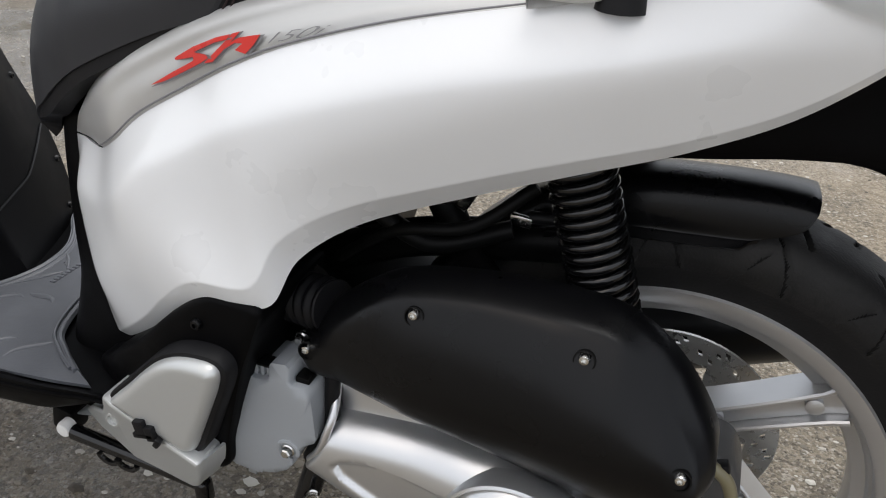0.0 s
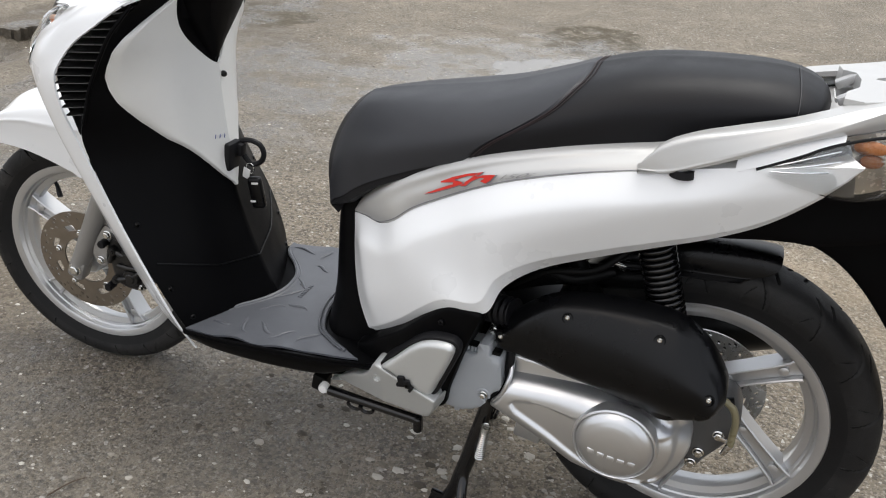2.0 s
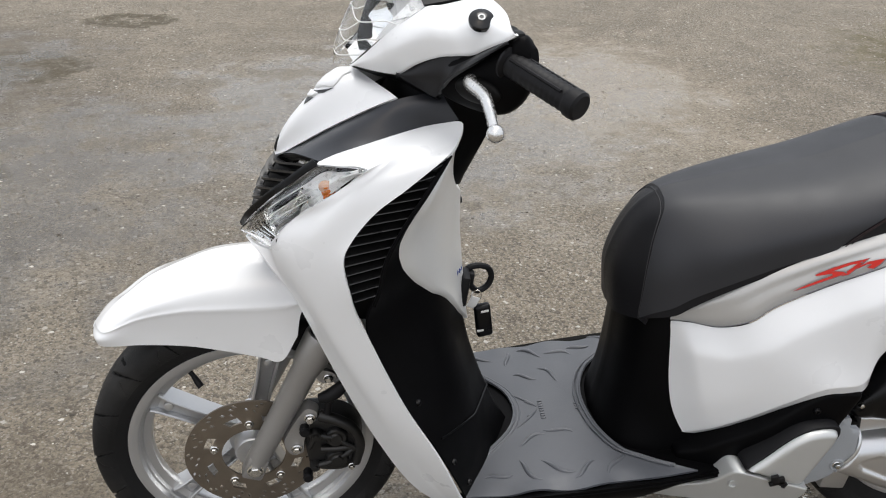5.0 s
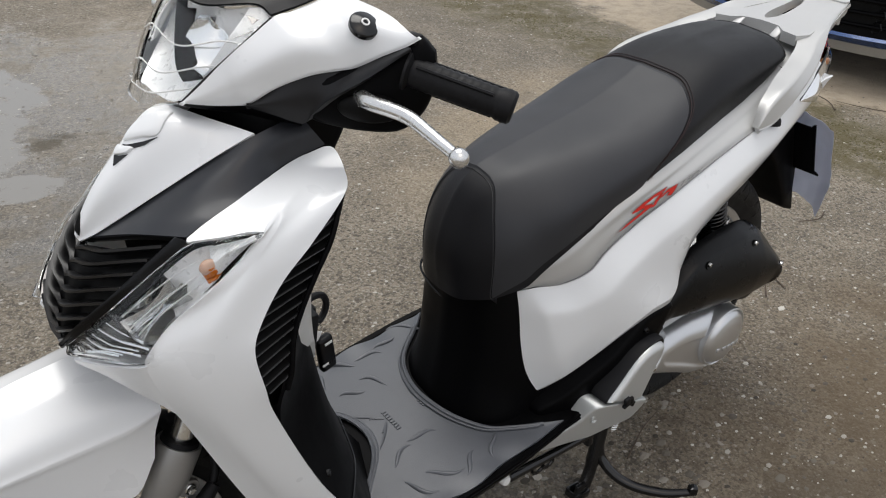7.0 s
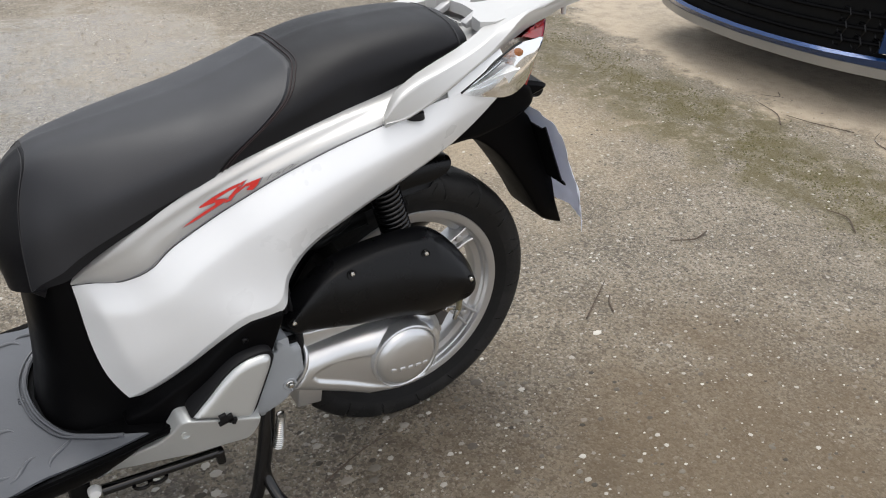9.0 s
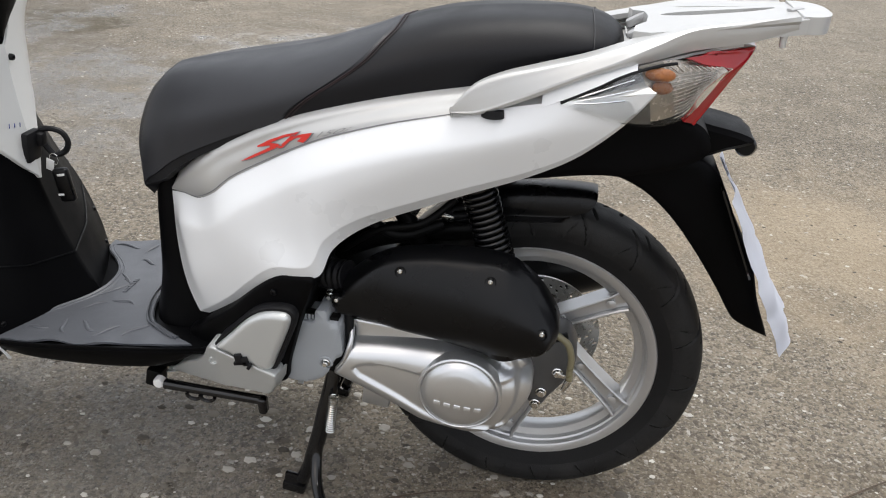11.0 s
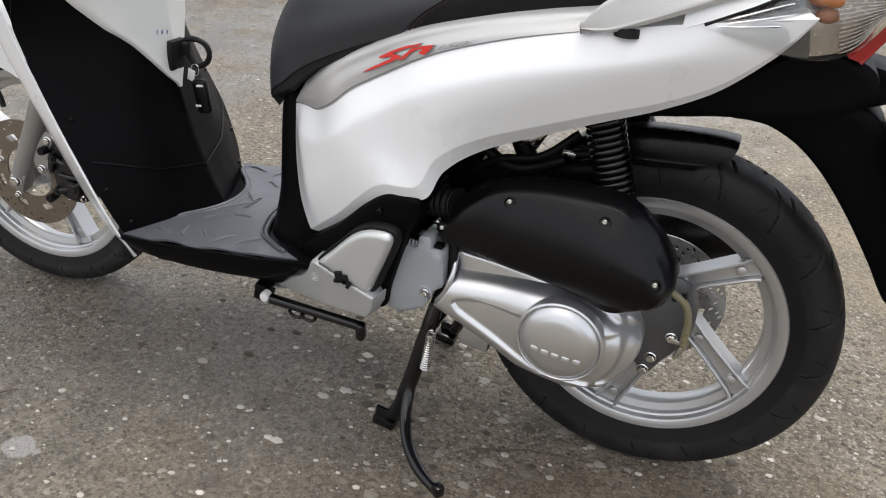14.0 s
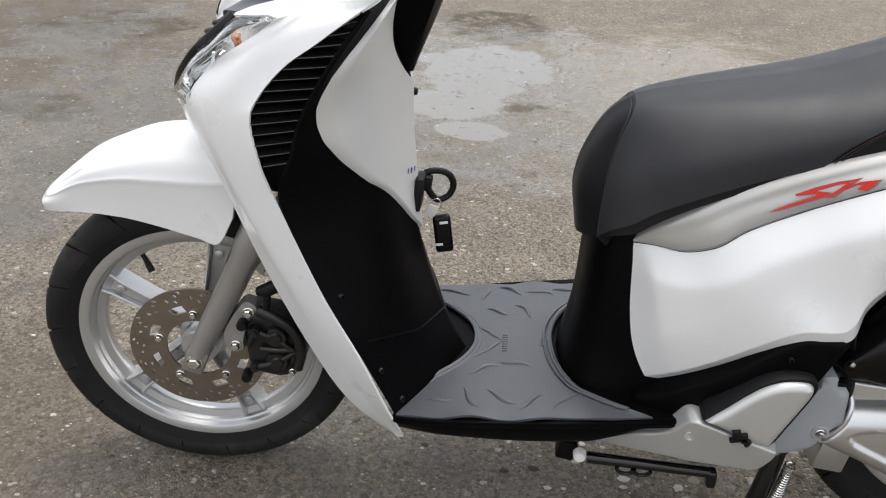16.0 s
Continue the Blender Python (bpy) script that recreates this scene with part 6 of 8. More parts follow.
u, v = np.meshgrid(np.linspace(0.03, 0.97, 40), np.linspace(0.03, 0.97, 56))
bowl = 0.014 + 0.034 * np.clip(1 - ((v - 0.5) * 2.1) ** 2 - ((u - 0.5) * 1.7) ** 2, 0, 1) ** 0.8
part("lamp_reflector", sheet(B(), in_lamp(u, v, bowl), 0.002), LAMPBOWL, lamp, "white reflector bowl")
for flip_v in (0, 1):
    def vv(q):
        return 1 - q if flip_v else q
    if not flip_v:
        # added dark strip for the bowl's dark reflection, with the bright projector shell beside it
        a = np.linspace(0, 1, 24)
        centre = 0.545 + 0.25 * a**1.2
        uu = 0.10 + 0.62 * a
        rib = np.array([in_lamp(uu, centre + d, np.full(24, dep))[0] for d, dep in ((-0.030, 0.026), (-0.024, 0.013), (0.026, 0.012), (0.036, 0.024))])
        part("dark_reflection_strip", sheet(B(), rib, 0.002), GLOSSBLACK, lamp, "dark strip standing for a reflection in the bowl")
        uu, ww = np.meshgrid(np.linspace(0.10, 0.70, 24), np.linspace(-1, 1, 18))
        half = 0.095 * np.sin(math.pi * (uu - 0.06) / 0.68)
        mid = 0.66 + 0.22 * ((uu - 0.10) / 0.60) ** 1.2
        shell = in_lamp(uu, mid + half * ww, 0.016 + 0.020 * (1 - ww**2))
        part("projector_shell", sheet(B(), shell, 0.0015), REFLECT, lamp, "bright curved shell")
    # pale side panel with its triangular slots and toothed edge
    uu, ww = np.meshgrid(np.linspace(0.03, 0.60, 20), np.linspace(0, 1, 12))
    panel = in_lamp(uu, vv(0.80 + 0.14 * uu + ww * (0.185 - 0.14 * uu)), 0.0075 + 0 * uu)
    part("side_reflector", sheet(B(), panel if not flip_v else panel[::-1], 0.0015), LAMPBOWL, lamp, "pale facetted side reflector")
    for tri_uv in (((0.10, 0.83), (0.10, 0.905), (0.15, 0.90)), ((0.32, 0.855), (0.19, 0.945), (0.25, 0.93))):
        bm = B()
        pts = np.array([(q[0], vv(q[1])) for q in tri_uv])
        near, far = (in_lamp(pts[:, 0], pts[:, 1], np.full(3, d))[0] for d in (0.0058, 0.0085))
        n_ring, f_ring = [bm.verts.new(q) for q in near], [bm.verts.new(q) for q in far]
        bm.faces.new(n_ring)
        for k in range(3):
            bm.faces.new((n_ring[k], n_ring[(k + 1) % 3], f_ring[(k + 1) % 3], f_ring[k]))
        bmesh.ops.recalc_face_normals(bm, faces=bm.faces)
        part("reflector_slot", bm, SIGNALBOWL, lamp)
    for q in np.linspace(0.09, 0.60, 11):
        bm = B()
        at_q = in_lamp(np.array([q, q + 0.02]), np.array([vv(0.965)] * 2), np.full(2, 0.0055))[0]
        block(bm, Matrix.Translation(at_q[0]) @ Vector(at_q[1] - at_q[0]).to_track_quat("X", "Z").to_matrix().to_4x4(), 0.0036, 0.0050, 0.0032, 0.0006, 1)
        part("edge_tooth", bm, LAMPBOWL, lamp)
    e = np.linspace(0.0, 1.0, 30)
    part("lamp_seal", tube(B(), in_lamp(e, np.full(30, vv(0.995)), np.full(30, 0.001))[0], 0.0014, 8), LOWCOWL, lamp)
for s in (0.30, 0.55, 0.80):
    w = np.linspace(0.05, 0.95, 40)
    part("lens_line", tube(B(), in_lamp(s + 0.03 - 0.04 * np.exp(-((w - 0.45) / 0.14) ** 2), w, np.full(40, 0.0025))[0], 0.0009, 6), LENSLINE, lamp)
# dark visor and dash top, its front edge stepped over the lamp
VL = [(-0.371, -0.102, 1.077), (-0.350, -0.103, 1.081), (-0.333, -0.103, 1.0845), (-0.290, -0.103, 1.096)]
V1 = [(-0.382, -0.086, 1.086), (-0.358, -0.086, 1.092), (-0.336, -0.086, 1.098), (-0.286, -0.086, 1.106)]
V2 = [(-0.429, -0.060, 1.085), (-0.395, -0.058, 1.102), (-0.350, -0.056, 1.113), (-0.280, -0.054, 1.114)]
VC = [(-0.450, -0.010, 1.100), (-0.410, -0.006, 1.118), (-0.350, 0.0, 1.127), (-0.272, 0.012, 1.118)]
left, one, two, centre = turned(VL)[0], turned(V1)[0], turned(V2)[0], turned(VC)[0] * [1, 0, 1]
g = both_bar(loft([left, one, two, centre], 30, 19))
part("visor", sheet(B(), to_world(g), 0.004), LOWCOWL, bars, "dark grey visor over the head lamp")
# steering column between shield and bars
bm = B()
for k, (z, rx, ry, x) in enumerate(((0.860, 0.070, 0.105, -0.375), (0.910, 0.068, 0.112, -0.372), (0.945, 0.060, 0.105, -0.362), (0.985, 0.062, 0.095, -0.358))):
    ring = [bm.verts.new((x + rx * math.cos(a), ry * math.sin(a), z)) for a in np.linspace(0, 2 * math.pi, 32, endpoint=False)]
    if k:
        for i in range(32):
            bm.faces.new((prev[i], prev[(i + 1) % 32], ring[(i + 1) % 32], ring[i]))
    prev = ring
part("steering_column", bm, BLACK, scooter)
bm = B()
for k, (z, xr, w) in enumerate(((1.020, -0.226, 0.050), (0.996, -0.232, 0.062), (0.949, -0.248, 0.070), (0.912, -0.258, 0.066), (0.870, -0.272, 0.054), (0.830, -0.288, 0.036), (0.800, -0.300, 0.020), (0.780, -0.307, 0.006))):
    ring = [bm.verts.new(q) for q in ((-0.37, YC - w * 1.05, z), (xr - 0.020, YC - w, z), (xr - 0.006, YC - w * 0.86, z), (xr, YC - w * 0.5, z), (xr + 0.002, YC, z), (xr, YC + w * 0.5, z), (xr - 0.006, YC + w * 0.86, z), (xr - 0.020, YC + w, z), (-0.37, YC + w * 1.05, z))]
    if k:
        for i in range(9):
            bm.faces.new((prev[i], prev[(i + 1) % 9], ring[(i + 1) % 9], ring[i]))
    else:
        bm.faces.new(ring)
    prev = ring
bm.faces.new(prev[::-1])
column_back = part("column_cover", bm, BLACK, scooter, "black plastic dash cover behind the steering column")
for dy, w in ((-0.02, 0.012), (0.0, 0.014), (0.02, 0.012)):
    bm = B()
    block(bm, pose(-0.2575, YC + dy, 0.925, 0, 0, 0), 0.0012, w, 0.012, 0.0003)
    part("sticker_bar", bm, OUTLINE, column_back)

# --- lower covers and foot rest on both sides ---
def cover_y(x, z):
    return float(np.interp(x, (0.06, 0.12, 0.20, 0.32), (-0.172, -0.204, -0.228, -0.236)))


def trim_top(x):
    return float(np.interp(x, (0.0, 0.155, 0.262), (0.41, 0.367, 0.339)))


def trim_y(x, z):
    """The trim leans in below its ridge and turns in towards its front tip."""
    return float(np.interp(x, (-0.02, 0.07, 0.155, 0.26), (-0.182, -0.222, -0.252, -0.264))) + 0.25 * max(0.0, trim_top(x) - z)


REST = [(0.160, 0.376), (0.184, 0.401), (0.209, 0.428), (0.228, 0.444), (0.247, 0.453), (0.268, 0.4565), (0.283, 0.455), (0.289, 0.447), (0.286, 0.431), (0.278, 0.409), (0.265, 0.375), (0.255, 0.350), (0.246, 0.343), (0.231, 0.346), (0.206, 0.355), (0.178, 0.367), (0.162, 0.372)]
TRIMO = [(0.010, 0.234), (0.030, 0.250), (0.058, 0.278), (0.080, 0.297), (0.103, 0.312), (0.122, 0.334), (0.136, 0.360), (0.144, 0.367), (0.156, 0.368), (0.182, 0.361), (0.208, 0.354), (0.235, 0.347), (0.258, 0.341), (0.263, 0.336), (0.260, 0.318), (0.252, 0.298), (0.243, 0.288), (0.228, 0.285), (0.185, 0.280), (0.150, 0.274), (0.110, 0.264), (0.065, 0.251), (0.030, 0.238)]
for side in (-1, 1):
    def sided(bm, s=side):
        if s > 0:
            for v in bm.verts:
                v.co.y = 2 * YC - v.co.y
        return bm
    bm = plate([(0.070, 0.340), (0.100, 0.364), (0.126, 0.388), (0.173, 0.428), (0.219, 0.474), (0.258, 0.506), (0.286, 0.514), (0.322, 0.512), (0.314, 0.478), (0.299, 0.435), (0.276, 0.350), (0.262, 0.300), (0.200, 0.296), (0.130, 0.300), (0.085, 0.306)], lambda x, z: cover_y(x, z) + 0.05 * max(0.0, 0.43 - z), -0.12, ((0, 0.006), (0.002, 0.002), (0.006, 0)), 0.012)
    lower = part("lower_side_cover", sided(bm), BLACK, scooter, "black plastic lower side cover")
    wide = inset(cr(REST, 90, True), -0.0055)
    part("rest_rubber", sided(plate(wide + [0.002, 0.001], lambda x, z: -0.250, -0.215, ((0, 0.003), (0.002, 0)), 0.02, smooth=False)), RUBBER, lower)
    rest = part("foot_rest_cover", sided(plate(REST, lambda x, z: -0.2605 - 0.012 * (x - 0.22), -0.246, ((0, 0.010), (0.0015, 0.0055), (0.004, 0.0022), (0.008, 0.0004), (0.011, 0)), 0.006, 110)), TRIM, lower, "silver folded passenger foot rest")
    bm = B()
    for x, z, a, w, h in ((0.2015, 0.3635, -14, 0.012, 0.017), (0.2125, 0.3600, -14, 0.010, 0.016), (0.205, 0.3560, -14, 0.024, 0.006), (0.219, 0.3510, 26, 0.006, 0.011)):
        block(bm, pose(x, -0.2625, z, 0, a, 0), w, 0.007, h, 0.0012)
    part("rest_latch", sided(bm), RUBBER, rest)
    trim = part("lower_trim", sided(plate(TRIMO, trim_y, -0.165, ((0, 0.0045), (0.001, 0.0018), (0.003, 0.0002), (0.004, 0)), 0.006, 120)), TRIM, scooter, "silver lower side trim")
    # sloping shelf behind the trim's ridge, and its closed rear end
    ridge = np.array([(x, trim_y(x, trim_top(x)) + 0.0035, trim_top(x) - 0.001) for x in np.linspace(0.172, 0.261, 24)])
    part("trim_shelf", sided(sheet(B(), np.array([ridge, ridge + [0.001, 0.014, 0.004], ridge + [0.002, 0.030, 0.005]]), 0.003)), TRIM, trim)
    end = np.array([[(0.2610, -0.2600, 0.337), (0.2585, -0.2545, 0.315), (0.2440, -0.2430, 0.288)], [(0.270, -0.228, 0.340), (0.267, -0.224, 0.318), (0.254, -0.216, 0.292)]])
    part("trim_end", sided(sheet(B(), end, 0.003)), TRIM, trim)
    bm = B()
    y0 = trim_y(0.145, 0.334)
    lathe(bm, [(0.0082, 0.0), (0.0080, -0.0022), (0.0062, -0.0024), (0.0052, 0.0010), (0.0, 0.0012)], 24, pose(0.145, y0, 0.334))
    part("trim_screw", sided(bm), TRIM, trim)
screw(scooter, (0.256, -0.2335, 0.480), 0.0055, (0, 0, 0), BLACKCASE)

# --- engine and transmission on the left ---
engine = thing("engine_unit", "", "")
engine.parent = scooter
bm = B()
block(bm, pose(0.40, -0.01, 0.36, 0, 4, 0), 0.30, 0.16, 0.17, 0.03)
block(bm, pose(0.52, -0.03, 0.36, 0, 6, 0), 0.28, 0.13, 0.13, 0.03)
part("crankcase", bm, DEEP, engine)
grey_o = [(0.250, 0.304), (0.262, 0.335), (0.276, 0.380), (0.290, 0.416), (0.294, 0.420), (0.311, 0.4215), (0.3145, 0.424), (0.3155, 0.440), (0.318, 0.443), (0.332, 0.445), (0.3355, 0.442), (0.3365, 0.428), (0.339, 0.425), (0.350, 0.424), (0.355, 0.420), (0.357, 0.412), (0.361, 0.368), (0.359, 0.361), (0.350, 0.355), (0.344, 0.346), (0.336, 0.326), (0.328, 0.314), (0.314, 0.304), (0.298, 0.297), (0.290, 0.2955), (0.289, 0.289), (0.281, 0.289), (0.280, 0.2965), (0.268, 0.297)]
grey_c = part("grey_engine_cover", plate(grey_o, lambda x, z: -0.2165 + 0.10 * max(0.0, 0.335 - z), -0.150, ((0, 0.0035), (0.0008, 0.0014), (0.002, 0.0003), (0.003, 0)), 0.010, smooth=False), GREYCOVER, engine, "matt grey plastic engine cover")
bm = B()
a = np.linspace(radians(-20), radians(285), 26)
tube(bm, [(0.333 + 0.0105 * math.cos(q), -0.2165, 0.346 + 0.0105 * math.sin(q)) for q in a] + [(0.336, -0.2165, 0.330)], 0.0022, 8)
part("cover_boss", bm, GREYCOVER, grey_c)
bolt(grey_c, (0.333, -0.2175, 0.346), 0.0052)
for x, z, w, h in ((0.297, 0.4265, 0.004, 0.013), (0.304, 0.4265, 0.004, 0.012), (0.310, 0.4265, 0.003, 0.013), (0.303, 0.432, 0.018, 0.003), (0.346, 0.428, 0.014, 0.006)):
    bm = B()
    block(bm, pose(x, -0.200, z), w, 0.016, h, 0.0008)
    part("cover_clip", bm, GREYCOVER if h > 0.01 else DEEP, grey_c)
bm = B()
tube(bm, cr([(0.340, -0.186, 0.446), (0.362, -0.184, 0.430), (0.366, -0.188, 0.400), (0.365, -0.190, 0.366), (0.350, -0.190, 0.338), (0.338, -0.184, 0.312)], 30), 0.0075, 10)
part("case_edge_rubber", bm, RUBBER, engine)

CAPX, CAPZ = 0.559, 0.330


def case_ridge(x):
    return float(np.interp(x, (0.36, 0.411, 0.456, 0.499, 0.534, 0.570, 0.620, 0.670), (0.382, 0.388, 0.393, 0.399, 0.402, 0.397, 0.374, 0.342)))


def case_face(x, z):
    """The belt case: a shelf that slopes away above its ridge, a rounded upper edge, a sunk pocket, a swell round the cap with a step behind it, and a rolled lower edge."""
    d = case_ridge(x) - z
    out = -0.179 + 0.10 * max(0.0, -d)
    y = out - 0.036 * (1 - math.exp(-d / 0.012)) if d > 0 else out
    r = math.hypot(x - CAPX, z - CAPZ)
    y -= 0.012 * math.exp(-(r / 0.088) ** 4)
    y += 0.011 * float(np.clip((r - 0.088) / 0.006, 0, 1)) * float(np.clip((x - 0.565) / 0.02, 0, 1))
    y += 10.0 * max(0.0, x - 0.620) ** 2
    low = float(np.interp(x, (0.34, 0.392, 0.442, 0.493, 0.57), (0.314, 0.293, 0.270, 0.246, 0.236)))
    y += 0.020 * math.exp(-max(0.0, z - low) / 0.009)
    top = float(np.interp(x, (0.376, 0.384, 0.40, 0.420, 0.50, 0.535), (0.338, 0.347, 0.353, 0.356, 0.355, 0.355)))
    bottom = float(np.interp(x, (0.376, 0.388, 0.413, 0.452, 0.491, 0.53), (0.337, 0.323, 0.311, 0.293, 0.275, 0.258)))
    y += 0.0065 * float(np.clip(min(top - z, (z - bottom) * 0.88) / 0.006, 0, 1))
    return y


belt_o = [(0.363, 0.414), (0.390, 0.4135), (0.422, 0.412), (0.477, 0.408), (0.531, 0.406), (0.566, 0.402), (0.601, 0.393), (0.630, 0.380), (0.656, 0.364), (0.671, 0.338), (0.673, 0.308), (0.655, 0.275), (0.617, 0.244), (0.570, 0.232), (0.526, 0.235), (0.493, 0.244), (0.442, 0.269), (0.392, 0.292), (0.348, 0.311), (0.341, 0.317), (0.350, 0.331), (0.363, 0.352), (0.369, 0.379), (0.367, 0.395)]
belt = part("belt_case", plate(belt_o, case_face, -0.06, ((0, 0.006), (0.001, 0.0028), (0.003, 0.0006), (0.005, 0)), 0.0034, 200, creases=[[(x, case_ridge(x) + d) for x in np.linspace(0.374, 0.520, 56)] for d in (0.0, -0.002, -0.005)]), CASE, engine, "silver belt case with a round cap", sharp=44)
bm = B()
tube(bm, cr([(0.3665, -0.176, 0.412), (0.372, -0.196, 0.392), (0.369, -0.206, 0.372), (0.362, -0.207, 0.350), (0.348, -0.202, 0.328)], 24), 0.0042, 10)
part("case_front_flange", bm, CASE, belt)
cap_m = pose(CAPX, 0, CAPZ)
bm = B()
lathe(bm, [(0.0690, -0.205), (0.0690, -0.224), (0.0680, -0.2275), (0.0655, -0.2290), (0.0635, -0.2275), (0.0625, -0.2240)], 72, cap_m)
part("cap_collar", bm, CASE, belt)


def dome(r):
    return float(np.interp(r, (0, 0.024, 0.042, 0.054, 0.060, 0.0625), (-0.2440, -0.2430, -0.2400, -0.2350, -0.2290, -0.2250)))


bm = B()
lathe(bm, [(r, dome(r)) for r in (0.0625, 0.0615, 0.060, 0.057, 0.054, 0.050, 0.046, 0.042, 0.036, 0.030, 0.024, 0.012, 0)], 72, cap_m)
cap = part("round_cap", bm, CASE, belt, "round silver case cap")
for k in range(5):
    x, z = CAPX + (k - 2) * 0.0165, CAPZ - 0.014 - 0.0012 * (k - 2)
    bm = B()
    block(bm, pose(x, dome(math.hypot(x - CAPX, z - CAPZ)) + 0.0006, z, -8, 4, 0), 0.0115, 0.0050, 0.0080, 0.0012)
    part("cap_lettering_bar", bm, CASE, cap)
bm = B()
block(bm, pose(0.402, -0.118, 0.242, 0, 6, 0), 0.050, 0.05, 0.062, 0.004)
part("case_foot", bm, CASE, engine)
air_o = [(0.332, 0.449), (0.337, 0.466), (0.352, 0.487), (0.377, 0.514), (0.410, 0.540), (0.443, 0.555), (0.492, 0.565), (0.532, 0.569), (0.572, 0.570), (0.612, 0.566), (0.642, 0.551), (0.669, 0.527), (0.691, 0.497), (0.703, 0.472), (0.702, 0.455), (0.689, 0.430), (0.665, 0.408), (0.635, 0.391), (0.611, 0.389), (0.583, 0.399), (0.557, 0.405), (0.512, 0.413), (0.468, 0.416), (0.422, 0.421), (0.376, 0.424), (0.347, 0.429)]


def air_face(x, z):
    """The air cleaner's face: it bulges in the middle, leans back towards its upper ridge and turns in below."""
    ridge = float(np.interp(x, (0.349, 0.378, 0.402, 0.423, 0.46, 0.501, 0.54, 0.572, 0.601, 0.621, 0.66, 0.70), (0.478, 0.506, 0.527, 0.538, 0.545, 0.550, 0.553, 0.553, 0.547, 0.540, 0.512, 0.47)))
    full = float(np.interp(x, (0.34, 0.40, 0.45, 0.60, 0.70), (-0.203, -0.216, -0.226, -0.243, -0.247)))
    rear = float(np.interp(x, (0.34, 0.45, 0.60, 0.66, 0.70), (-0.199, -0.206, -0.213, -0.222, -0.238)))
    mid = min(0.476, ridge - 0.03)
    if z > mid:
        return full + (rear - full) * min(1.25, (z - mid) / (ridge - mid)) ** 1.8
    return full + 0.014 * min(1.3, (mid - z) / 0.052) ** 2


case_bm = plate(air_o, air_face, -0.168, ((0, 0.024), (0.004, 0.0150), (0.0085, 0.0055), (0.0110, 0.0016), (0.0135, 0)), 0.006, 150)
case_tree = BVHTree.FromBMesh(case_bm)
air = part("air_cleaner_case", case_bm, BLACKCASE, engine, "satin black air cleaner case", sharp=60)
for x, z in ((0.454, 0.533), (0.594, 0.539), (0.679, 0.474), (0.350, 0.461)):
    y = case_tree.ray_cast(Vector((x, -1, z)), Vector((0, 1, 0)))[0].y
    bm = B()
    lathe(bm, [(0.0088, 0.010), (0.0088, -0.0010), (0.0076, -0.0012), (0.0070, 0.004), (0, 0.004)], 20, pose(x, y, z, -14))
    cup = part("screw_recess", bm, DEEP, air)
    screw(cup, (x, y - 0.0015, z + 0.003), 0.0046)
ts = np.linspace(0, 1, 41)
part("intake_boot", tube(B(), [(0.300 + 0.060 * t, -0.150 - 0.02 * t, 0.478 + 0.012 * t) for t in ts], [0.0245 + 0.0018 * math.sin(t * 34) for t in ts], 20), RUBBER, engine)
bm = B()
tube(bm, [(0.318, -0.150, 0.484), (0.322, -0.152, 0.485)], 0.0275, 20)
part("hose_clamp", bm, BLACKCASE, engine)
bolt(engine, (0.322, -0.150, 0.440), 0.007)
bolt(engine, (0.330, -0.180, 0.452), 0.0055)
for pts, r in (([(0.30, -0.08, 0.56), (0.36, -0.12, 0.58), (0.43, -0.12, 0.55), (0.50, -0.10, 0.57)], 0.009), ([(0.33, -0.10, 0.50), (0.40, -0.13, 0.56), (0.47, -0.13, 0.58), (0.52, -0.11, 0.62)], 0.006), ([(0.40, -0.07, 0.62), (0.43, -0.08, 0.57), (0.46, -0.08, 0.52), (0.50, -0.06, 0.46)], 0.016), ([(0.30, -0.05, 0.47), (0.40, -0.06, 0.52), (0.55, -0.06, 0.55)], 0.02)):
    part("frame_tube", tube(B(), cr(pts, 24), r, 12), DEEP, engine)
bm = B()
block(bm, pose(0.458, -0.088, 0.598, 0, 28, 0), 0.014, 0.012, 0.05, 0.002)
block(bm, pose(0.435, -0.098, 0.590, 0, -20, 0), 0.02, 0.008, 0.018, 0.002)
part("steel_bracket", bm, CHROME, engine)
bm = B()
block(bm, pose(0.505, -0.092, 0.577, 0, 5, 0), 0.020, 0.006, 0.010, 0.001)
part("zinc_clip", bm, CHROME, engine)
bm = B()
tube(bm, [(0.512, -0.088, 0.580), (0.54, -0.088, 0.584)], 0.006, 10)
part("clip_pin", bm, RUBBER, engine)
# rear drive housing, drain bolts and breather hose
drive = part("final_drive", plate([(0.600, 0.300), (0.625, 0.345), (0.648, 0.372), (0.690, 0.392), (0.722, 0.392), (0.738, 0.370), (0.743, 0.345), (0.737, 0.316), (0.724, 0.294), (0.704, 0.268), (0.690, 0.246), (0.676, 0.244), (0.664, 0.262), (0.630, 0.262)], lambda x, z: -0.128 + 0.30 * max(0.0, x - 0.69) + 0.15 * max(0.0, z - 0.35), -0.055, ((0, 0.010), (0.003, 0.005), (0.008, 0.001), (0.012, 0)), 0.010), CAST, engine, "dark grey cast final drive housing")
bm = B()
lathe(bm, [(0, -0.100), (0.062, -0.096), (0.072, -0.084), (0.074, -0.060), (0.050, -0.040), (0, -0.040)], 48, pose(0.667, 0, 0.318))
part("hub_drum", bm, ALLOY, drive)
for q in ((0.714, -0.124, 0.325), (0.690, -0.130, 0.284), (0.682, -0.130, 0.258)):
    bolt(drive, q, 0.0072)
bm = B()
block(bm, pose(0.712, -0.145, 0.412, 0, -24, 0), 0.022, 0.012, 0.010, 0.002)
part("hose_clip", bm, RUBBER, drive)
